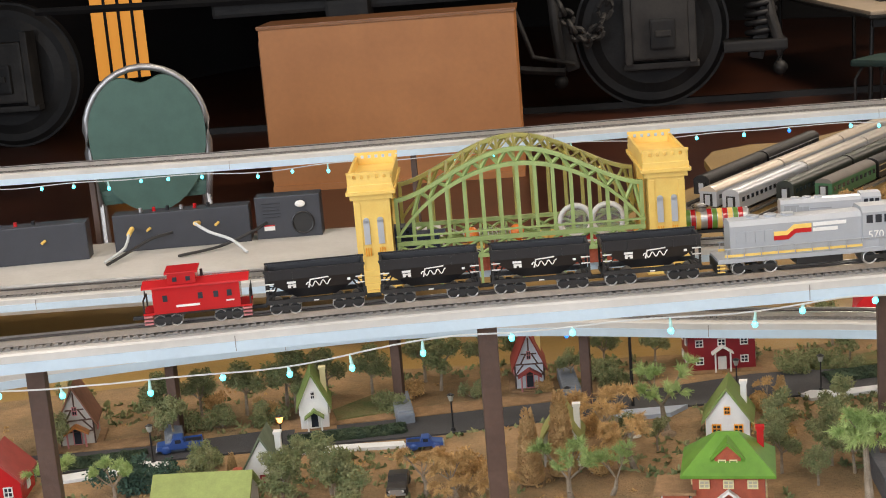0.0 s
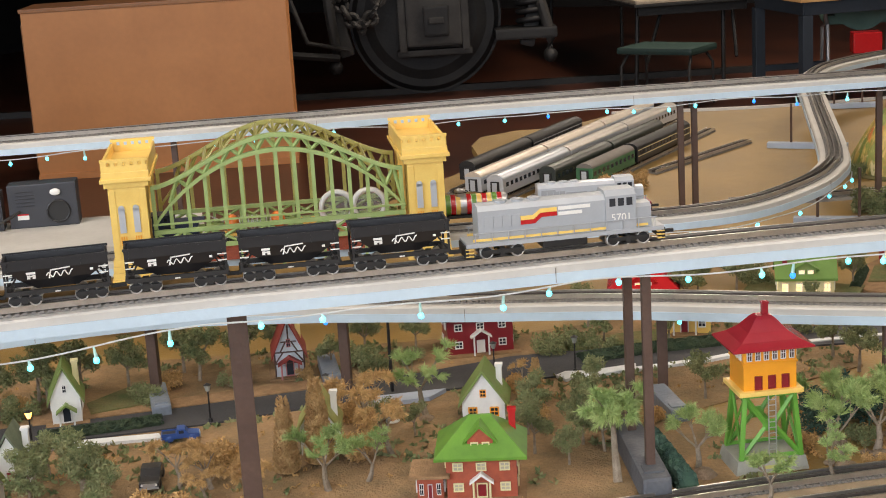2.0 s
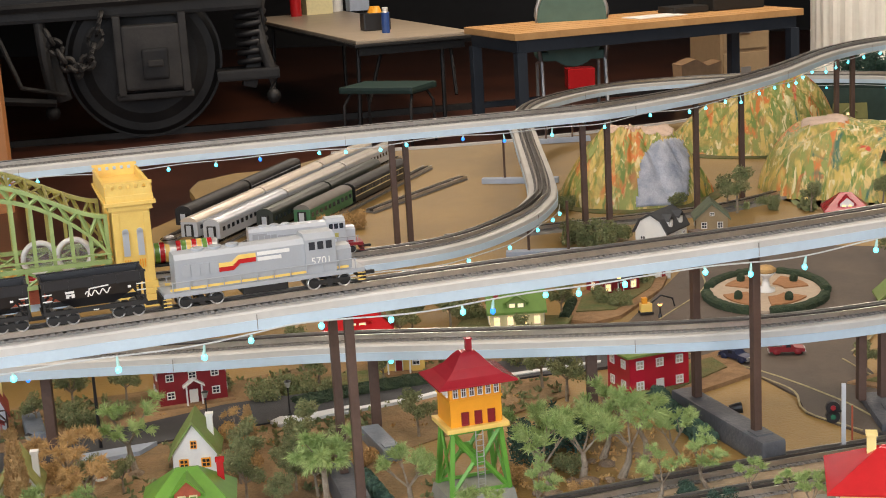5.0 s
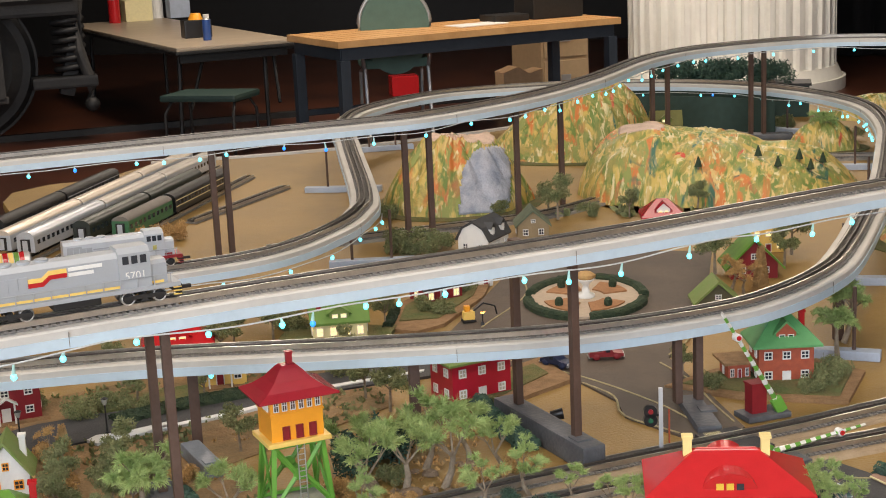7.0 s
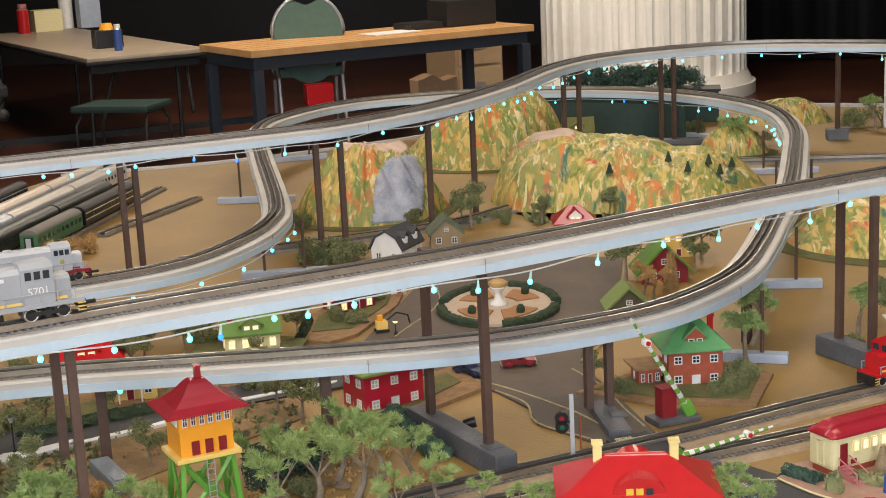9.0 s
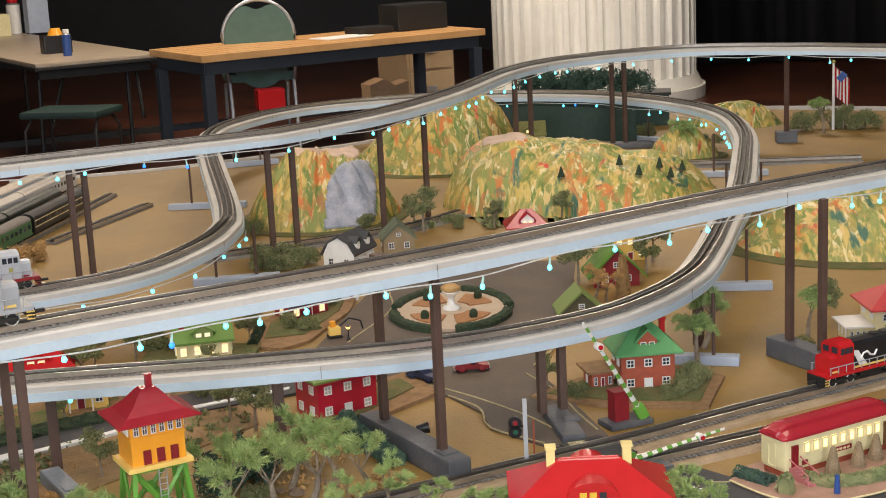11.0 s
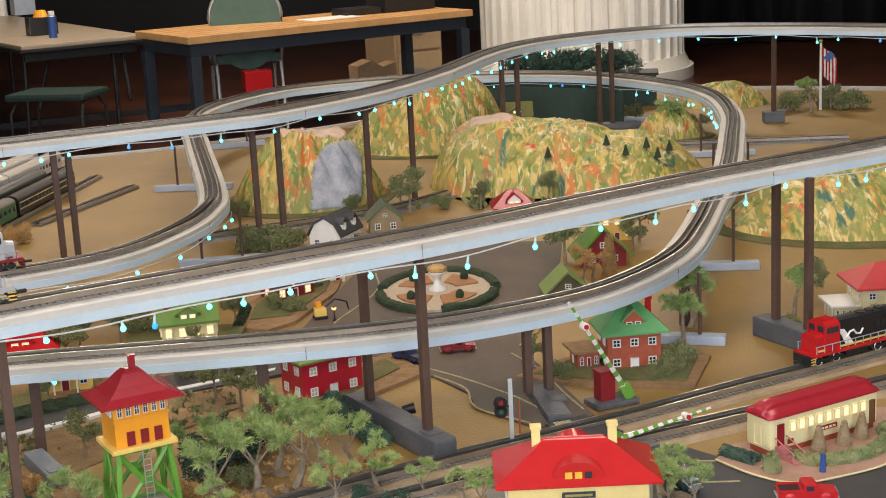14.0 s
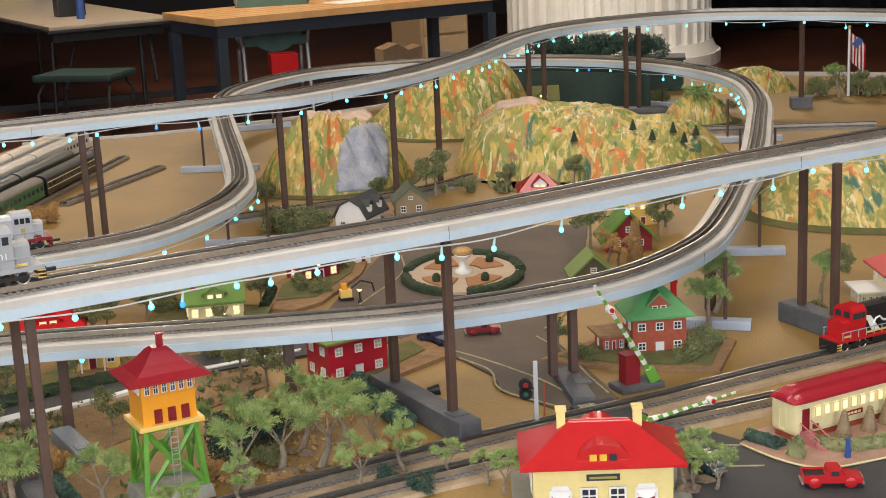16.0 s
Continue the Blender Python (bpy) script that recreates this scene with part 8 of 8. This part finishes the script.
def motor_car(x, y, rot, L, m_body, label, kind="car"):
    root = thing("model_" + kind, pose(x, y, ZT + 0.006, 0, 0, rot), label, kind, "model vehicles")
    W, H = L * 0.38, L * 0.34
    if kind == "pickup":
        pr = [(-L / 2, H * 0.28), (L * 0.5, H * 0.26), (L * 0.5, H * 0.56), (L * 0.2, H * 0.64), (L * 0.13, H), (-L * 0.08, H), (-L * 0.1, H * 0.62), (-L / 2, H * 0.62)]
    else:
        pr = [(-L / 2, H * 0.3), (L * 0.5, H * 0.26), (L * 0.5, H * 0.52), (L * 0.42, H * 0.6), (L * 0.18, H * 0.64), (L * 0.06, H * 0.98), (-L * 0.22, H), (-L * 0.36, H * 0.66), (-L * 0.5, H * 0.55)]
    bm = prism(pr, -W / 2, W / 2, None, UPRIGHT)
    bmesh.ops.bevel(bm, geom=bm.edges[:], offset=L * 0.012, segments=2, affect="EDGES")
    b = part("body", bm, m_body, root)
    for s in (-1, 1):
        part("side_window", bx(L * 0.13, 0.0008, H * 0.24, L * (0.03 if kind == "pickup" else -0.06), s * (W / 2 + 0.0002), H * 0.68), M_WIN, b)
        part("headlight", rod((L * 0.5, s * W * 0.34, H * 0.45), (L * 0.506, s * W * 0.34, H * 0.45), L * 0.03, seg=10), M_WHITE, b)
        for e in (-1, 1):
            w = part("wheel", rod((e * L * 0.3, s * W * 0.38, L * 0.085), (e * L * 0.3, s * W * 0.52, L * 0.085), L * 0.085, seg=18), M_BLK2, root)
            part("rim", rod((e * L * 0.3, s * W * 0.521, L * 0.085), (e * L * 0.3, s * W * 0.53, L * 0.085), L * 0.05, seg=14), M_CHROME, w)
            part("fender", ball(L * 0.11, e * L * 0.3, s * W * 0.44, L * 0.1, 1.1, 0.5, 0.95), m_body, b)
    part("windscreen", bx(0.0008, W * 0.8, H * 0.24, L * (0.175 if kind == "pickup" else 0.125), 0, H * 0.68, Matrix.Rotation(-0.35 if kind == "pickup" else -0.5, 4, "Y")), M_WIN, b)
    part("grille", bx(0.002, W * 0.6, H * 0.2, L * 0.502, 0, H * 0.33), M_CHROME, b)
    for e in (-1, 1):
        part("bumper", bx(0.003, W * 0.96, H * 0.1, e * L * 0.512, 0, H * 0.22), M_CHROME, root)
    if kind == "pickup":
        part("load_bed", bx(L * 0.34, W * 0.84, H * 0.02, -L * 0.3, 0, H * 0.622), M_BLK, root)
        for s in (-1, 1):
            part("bed_side", bx(L * 0.38, 0.0016, H * 0.12, -L * 0.3, s * W * 0.48, H * 0.62), m_body, root)


motor_car(-2.28, 1.985, 222, 0.095, M_BLUE, "dark blue model truck with pale bonnet on the road", "pickup")
motor_car(-1.8, 2.19, 35, 0.075, M_BLUE, "blue model pickup truck beside the road", "pickup")
motor_car(-1.72, 1.985, -60, 0.095, M_BLK, "black old-fashioned model car among the trees", "car")
motor_car(0.46, 2.41, 0, 0.1, M_RED, "bright red model pickup truck with pale load", "pickup")
motor_car(0.255, 2.49, -60, 0.085, mat("dark_teal_car_paint", (0.03, 0.07, 0.07), 0.25), "dark teal model car in the car park", "car")
motor_car(-0.285, 3.27, -35, 0.08, M_NAVY, "dark blue model car under the low deck", "car")
motor_car(-0.175, 3.33, 10, 0.08, M_DRED, "dark red model truck under the low deck", "pickup")
crane = thing("yellow_digger", pose(-0.54, 3.65, ZT + 0.006, 0, 0, 20), "small yellow model digger with black boom", "digger")
part("body", bx(0.03, 0.022, 0.022, 0, 0, 0.006, bev=0.002), M_YEL, crane)
part("cab", bx(0.014, 0.016, 0.014, -0.004, 0, 0.0285, bev=0.001), M_ORG, crane)
for k in (-1, 1):
    part("crawler_track", bx(0.036, 0.008, 0.007, 0, k * 0.01, 0, bev=0.002), M_BLK2, crane)
part("boom", tube([(0.012, 0, 0.026), (0.04, 0, 0.046), (0.07, 0, 0.036), (0.075, 0, 0.014)], 0.0024), M_BLK, crane)
solid("figurine", rod((0, 0, 0), (0, 0, 0.034), 0.006, 0.004, 10), M_BLUE, "small plain blue peg figurine on the terrace", "figurine", m=pose(0.51, 2.525, ZT + 0.0095))
solid("stone_bench", bx(0.04, 0.022, 0.012, bev=0.002), M_CREAM, "pale slatted model bench by the crossing", "bench", m=pose(0.055, 2.795, ZT + 0.005, 0, 0, 20))
sp = thing("spotlight", pose(-0.26, 2.9, ZT + 0.002, 0, 0, 10), "small black spotlight on the ground", "spotlight")
part("barrel", rod((-0.012, 0, 0.014), (0.014, 0, 0.018), 0.009, 0.012, 14), M_BLK, sp)
part("bracket", bx(0.004, 0.016, 0.012), M_BLK, sp)

# flag
fl = thing("flag_pole", pose(1.355, 6.9, ZT) @ Matrix.Scale(0.86, 4), "white flag pole with small striped flag", "flag")
part("pole", rod((0, 0, 0), (0, 0, 0.36), 0.008, 0.006), M_WHITE, fl)
part("finial", ball(0.01, 0, 0, 0.365), M_GOLD, fl)
flag = part("flag_cloth", bmesh.new(), M_WHITE, fl, "hanging red and white striped flag")
for k in range(9):
    bm = bmesh.new()
    x0 = 0.008 + k * 0.0085
    rows = [[bm.verts.new((x0 + q * 0.0085, 0.006 * math.sin((x0 + q * 0.0085) * 120 + i * 0.5), 0.345 - i * 0.022 - (x0 + q * 0.0085) * 0.9)) for q in (0, 1)] for i in range(8)]
    for a, b in zip(rows, rows[1:]):
        bm.faces.new((a[0], a[1], b[1], b[0]))
    bm2 = bmesh.ops.solidify(bm, geom=bm.faces[:], thickness=0.001)
    part("stripe", bm, M_RED if k % 2 == 0 else M_WHITE, flag)
part("canton", bx(0.035, 0.006, 0.05, 0.026, -0.004, 0.265, Matrix.Rotation(0.72, 4, "Y")), M_BLUE, flag)


# ---- strings of lights ----
def light_string(name, line, off, drop, step, s0, s1, label, dip=0.0, seedv=1):
    rg = random.Random(seedv)
    nn = normals2(line)
    edge = np.column_stack([line[:, 0] + nn[:, 0] * off, line[:, 1] + nn[:, 1] * off, line[:, 2] - drop])
    root = thing(name, Matrix(), label, "string lights", "strings of lights")
    pts = []
    s = s0
    k = 0
    nxt = 2
    while s < s1:
        p, _ = along(edge, s)
        sag = 0.007 * abs(math.sin(s * 5.1)) + 0.003 * math.sin(s * 17) + dip * math.exp(-((s - 1.35) / 0.42) ** 2)
        pts.append((p[0], p[1], p[2] - sag))
        if k >= nxt:
            nxt = k + max(2, int(step / 0.02) + rg.choice((-3, -2, -1, 0, 1, 2, 2)))
            ln = rg.choice((0.0, 0.001, 0.002, 0.004, 0.014))
            c = Vector((p[0], p[1], p[2] - sag))
            tw = rg.uniform(-0.006, 0.006)
            b = part("bulb", ball(0.005, c.x + tw, c.y, c.z - ln - 0.008, 1, 1, 1.15, seg=10), M_BULBB if rg.random() < 0.12 else M_BULB, root, smooth=True)
            part("socket", rod((c.x + tw * 0.4, c.y, c.z), (c.x + tw, c.y, c.z - ln - 0.003), 0.0017, 0.0034, 7), M_SOCK, b)
        s += 0.02
        k += 1
    part("cord", tube(pts, 0.0015, seg=5), M_WIRE, root)
    return root


light_string("string_lights", LINE_A, -0.051, 0.002, 0.12, 0.3, length_of(LINE_A) - 0.2, "white cord with lit cyan bulbs hung under the high deck", dip=0.028, seedv=3)
light_string("string_lights", LINE_D, -0.05, 0.004, 0.15, 0.3, length_of(LINE_D) - 0.5, "white cord with lit cyan bulbs hung under the far deck", seedv=5)
sE0, sE1 = arc_at(LINE_L, -0.6, 7.13), arc_at(LINE_L, 0.77, 5.6)
light_string("string_lights", LINE_L, -0.05, 0.006, 0.12, sE0, sE1, "white cord with lit cyan bulbs round the far loop", seedv=8)
sC0, sC1 = arc_at(LINE_L, -1.32, 3.4), arc_at(LINE_L, -0.95, 4.4)
light_string("string_lights", LINE_L, -0.05, 0.006, 0.16, sC0, sC1, "cord with a few lit cyan bulbs under the curved deck", seedv=9)
sB0, sB1 = arc_at(LINE_L, 0.4, 3.6), arc_at(LINE_L, -1.8, 2.5)
light_string("string_lights", LINE_L, -0.05, 0.006, 0.34, sB0, sB1, "cord with a few lit cyan bulbs under the low deck", seedv=14)

# ---- control panels behind the bridge ----
BOARD = [(-4.2, 1.75), (-2.58, 2.76), (-2.3, 3.05), (-2.5, 3.32), (-3.3, 2.86), (-4.3, 2.2)]
solid("control_shelf", prism(BOARD, ZT + 0.12, ZT + 0.2), M_DECK, "pale painted shelf board behind the track", "shelf", "structure")


def panel(x0, y0, x1, y1, h, label, speaker=False):
    L = math.hypot(x1 - x0, y1 - y0)
    root = thing("control_box" if not speaker else "loudspeaker_unit", pose((x0 + x1) / 2, (y0 + y1) / 2, ZT + 0.2, 0, 0, math.degrees(math.atan2(y1 - y0, x1 - x0))), label, "control panel", "control panels")
    part("case", bx(L, 0.07, h, 0, 0.035, 0, bev=0.003), mat("charcoal_case_paint", (0.035, 0.037, 0.045), 0.45, var=0.15), root)
    if speaker:
        part("cone", rod((L * 0.22, -0.002, h * 0.35), (L * 0.22, 0.002, h * 0.35), 0.03, seg=24), M_BLK2, root, "black round loudspeaker cone")
        part("cone_ring", tube([(L * 0.22 + 0.03 * math.cos(a), -0.004, h * 0.35 + 0.03 * math.sin(a)) for a in np.linspace(0, 6.2832, 25)], 0.003), M_BLK, root)
        part("lamp_cover", ball(0.014, L * 0.2, -0.006, h * 0.8, 1.1, 0.5, 0.7), M_WHITE, root)
        part("warning_label", bx(0.03, 0.001, 0.014, -L * 0.3, -0.0008, h * 0.2), M_WHITE, root)
        part("warning_stripe", bx(0.03, 0.001, 0.004, -L * 0.3, -0.0016, h * 0.3), M_RED, root)
        for k in range(5):
            part("vent_slot", bx(0.05, 0.001, 0.002, -L * 0.25, -0.0008, h * (0.5 + 0.08 * k)), M_BLK, root)
    else:
        for k in range(6):
            part("knob", rod((-L * 0.3 + k * L * 0.1, 0.03, h), (-L * 0.3 + k * L * 0.1, 0.03, h + 0.012), 0.005, seg=10), (M_CHROME, M_RED, M_BLK)[k % 3], root)
        for k in (-1, 1):
            part("plug", rod((k * L * 0.25, -0.012, h * 0.55), (k * L * 0.25 + 0.008, 0, h * 0.6), 0.004, seg=8), M_YEL, root, "yellow cable plug")


panel(-3.62, 2.36, -3.23, 2.66, 0.105, "charcoal control panel with knobs and yellow plugs")
panel(-3.21, 2.74, -2.9, 2.965, 0.105, "charcoal control panel with knobs and yellow plugs")
panel(-2.895, 2.985, -2.74, 3.085, 0.12, "charcoal control unit with round loudspeaker and labels", True)
for pts, m_, plug in (([(-3.0, 2.865, 0.27), (-2.985, 2.835, 0.275), (-2.93, 2.83, 0.255), (-2.86, 2.84, 0.235), (-2.8, 2.83, 0.206)], M_WIRE, True), ([(-3.15, 2.755, 0.27), (-3.13, 2.72, 0.26), (-3.12, 2.69, 0.23), (-3.13, 2.62, 0.206)], M_WIRE, True),
                      ([(-3.06, 2.82, 0.25), (-3.08, 2.76, 0.245), (-3.1, 2.7, 0.225), (-3.1, 2.6, 0.206)], M_DWIRE, False), ([(-2.86, 2.99, 0.25), (-2.87, 2.93, 0.235), (-2.92, 2.85, 0.21), (-2.97, 2.74, 0.206)], M_DWIRE, False), ([(-3.42, 2.5, 0.27), (-3.44, 2.46, 0.265), (-3.48, 2.42, 0.24), (-3.5, 2.36, 0.206)], M_WIRE, True)):
    ln = smooth_line(pts, 0.02)
    cable = thing("control_cable", Matrix(), ("white" if m_ is M_WIRE else "black") + " cable hanging from the charcoal control panels", "cable", "control cables")
    part("cord", tube([(x, y, ZT + z) for x, y, z in ln], 0.0042), m_, cable)
    if plug:
        part("plug", rod((pts[0][0], pts[0][1], ZT + pts[0][2]), (pts[1][0], pts[1][1], ZT + pts[1][2]), 0.0068), M_YEL, cable, "yellow plug")

# ---- things on the tables of the hall ----
def tin(x, y, z, r, h, m_, label, cap=None):
    root = thing("spray_can", pose(x, y, z), label, "can", "cans on the table")
    part("can_body", rod((0, 0, 0), (0, 0, h * 0.8), r, seg=20), m_, root)
    part("shoulder", rod((0, 0, h * 0.801), (0, 0, h * 0.86), r, r * 0.6, 20), M_CHROME, root)
    part("cap", rod((0, 0, h * 0.861), (0, 0, h), r * 0.75, seg=16), cap or m_, root)


tin(-5.2, 13.6, 0.741, 0.055, 0.27, M_RED, "red spray can standing on the folding table", M_PINK)
tin(-4.96, 14.1, 0.741, 0.065, 0.34, M_WHITE, "white can with red band on the folding table", M_RED)
tin(-3.56, 11.22, 0.741, 0.032, 0.2, M_BLUE, "small blue bottle with white cap on the folding table", M_WHITE)
solid("cardboard_box", bx(0.26, 0.2, 0.2, bev=0.003), M_CREAM, "small pale cardboard box on the folding table", "box", m=pose(-5.06, 13.82, 0.741, 0, 0, 34))
solid("blue_box", bx(0.2, 0.16, 0.34, bev=0.008), M_BEAM, "pale blue plastic box on the folding table", "box", m=pose(-4.74, 14.1, 0.741, 0, 0, 34))
lp = thing("black_transformer", pose(-3.75, 11.55, 0.741, 0, 0, 30), "black transformer with orange knob on the folding table", "transformer")
part("case", bx(0.22, 0.16, 0.14, bev=0.01), M_BLK, lp)
part("knob", rod((0, 0, 0.14), (0, 0, 0.19), 0.06, 0.04, 16), M_ORG, lp)
bb = thing("test_set", pose(-0.95, 11.75, 0.791, 0, 0, 36), "black electrical test set on the workbench", "instrument")
part("case", bx(0.45, 0.3, 0.2, bev=0.012), M_BLK2, bb)
part("lid", bx(0.3, 0.25, 0.05, -0.4, 0, 0, bev=0.008), M_BLK2, bb)
solid("paper_sheet", bx(0.42, 0.25, 0.006), M_WHITE, "white paper sheet lying on the workbench", "paper", m=pose(-1.45, 11.2, 0.791, 0, 0, 40))
fc = thing("file_cabinet", pose(-1.05, 13.0, 0, 0, 0, 30), "tan steel file cabinet behind the workbench", "cabinet")
part("case", bx(0.45, 0.6, 0.72, bev=0.006), mat("tan_steel_paint", (0.4, 0.28, 0.16), 0.5, var=0.08), fc)
for k in range(2):
    d = part("drawer", bx(0.4, 0.015, 0.3, 0, -0.306, 0.05 + k * 0.33, bev=0.004), mat("tan_drawer_paint", (0.42, 0.3, 0.17), 0.5, var=0.08), fc)
    part("label_holder", bx(0.09, 0.01, 0.05, 0, -0.318, 0.18 + k * 0.33), M_CHROME, d)
solid("paper_bag", prism([(-0.16, 0), (0.16, 0), (0.18, 0.34), (0.06, 0.31), (-0.04, 0.37), (-0.17, 0.33)], -0.09, 0.09, None, UPRIGHT), mat("kraft_paper", (0.42, 0.26, 0.14), 0.8, var=0.15), "crumpled brown paper bag on the floor", "bag", m=pose(-1.25, 12.2, 0, 0, 0, 30))
solid("red_box", bx(0.25, 0.2, 0.18, bev=0.01), M_RED, "red box on the floor under the workbench", "box", m=pose(-2.44, 13.49, 0.0, 0, 0, 20))


# ---- scattered undergrowth on the village soil ----
def inside(x, y, poly):
    hit = False
    for (xa, ya), (xb, yb) in zip(poly, poly[1:] + poly[:1]):
        if (ya > y) != (yb > y) and x < (xb - xa) * (y - ya) / (yb - ya) + xa:
            hit = not hit
    return hit


def scatter(name, n, box, poly, holes, m, size, label, seedv):
    rg = random.Random(seedv)
    leaves = []
    while len(leaves) < n * 7:
        x, y = rg.uniform(box[0], box[2]), rg.uniform(box[1], box[3])
        if noise.noise(Vector((x * 5, y * 5, seedv))) < 0.02 or not inside(x, y, poly) or any(inside(x, y, q) for q in holes):
            continue
        for k in range(7):
            d = rnd_dir(rg, 0.8)
            d.z = abs(d.z)
            c = Vector((x + rg.gauss(0, 0.004), y + rg.gauss(0, 0.004), ZT + 0.003))
            leaves.append((c, d * size * rg.uniform(0.5, 1.3), d.cross(rnd_dir(rg)).normalized() * size * 0.45))
    ob = new(name, leaf_mesh(name, leaves, m))
    tagged(ob, label, "undergrowth", kind="stuff")


scatter("green_undergrowth", 1100, (-2.8, 1.3, -0.6, 3.3), DIRT, (ROAD,), M_LEAF2, 0.012, "scattered dark green undergrowth on the village soil", 41)
scatter("dry_undergrowth", 260, (-2.8, 1.3, -0.6, 3.3), DIRT, (ROAD,), M_DRY, 0.007, "scattered dry tan undergrowth on the village soil", 57)
scatter("tower_undergrowth", 110, (-0.75, 2.3, -0.2, 2.85), [(-0.72, 2.5), (-0.4, 2.9), (-0.22, 2.7), (-0.6, 2.38)], (), M_DRY, 0.008, "sparse dry grass beside the signal tower", 63)
scatter("hill_shrubs", 90, (-0.45, 4.9, 0.65, 5.9), [(-0.4, 5.0), (0.1, 4.92), (0.6, 5.1), (0.62, 5.3), (0.1, 5.05), (-0.35, 5.1)], (), M_LEAF2, 0.03, "small shrubs along the foot of the hills", 71)
slope = [v.co for v in next(c for c in scene.collection.objects if c.parent is big and c.name.startswith("hillside")).data.vertices]
for u, v in ((-0.03, -0.24), (0.17, -0.14), (0.24, -0.2), (0.31, -0.1), (0.35, -0.16), (0.39, -0.05)):
    near = min(slope, key=lambda p: (p.x - u) ** 2 + (p.y - v) ** 2)
    cone = thing("hill_tree", big.matrix_basis @ Matrix.Translation((u, v, near.z)), "tiny dark green tree on the broad hill", "tree", "hill trees")
    part("crown", rod((0, 0, 0.008), (0, 0, 0.045), 0.014, 0.002, 9), M_LICH, cone)
    part("trunk", rod((0, 0, -0.012), (0, 0, 0.009), 0.003), M_BARK, cone)


# ---- cone shrubs and red-lined bays round the diner ----
M_TANSH = mat("tan_cone_shrub", (0.34, 0.25, 0.15), 0.9, col2=(0.24, 0.18, 0.1), var=0.3, scale=60, bump=0.7, bscale=300)
for x, y, h in ((0.522, 2.622, 0.05), (0.575, 2.655, 0.046), (0.615, 2.69, 0.048)):
    bm = rod((0, 0, 0), (0, 0, h), 0.016, 0.005, 14)
    for v in bm.verts:
        v.co.x *= 1 + 0.2 * noise.noise(v.co * 80)
    solid("cone_shrub", bm, M_TANSH, "tan clipped cone shrub on the diner terrace", "shrub", m=pose(x, y, ZT + 0.0095), group="cone shrubs")
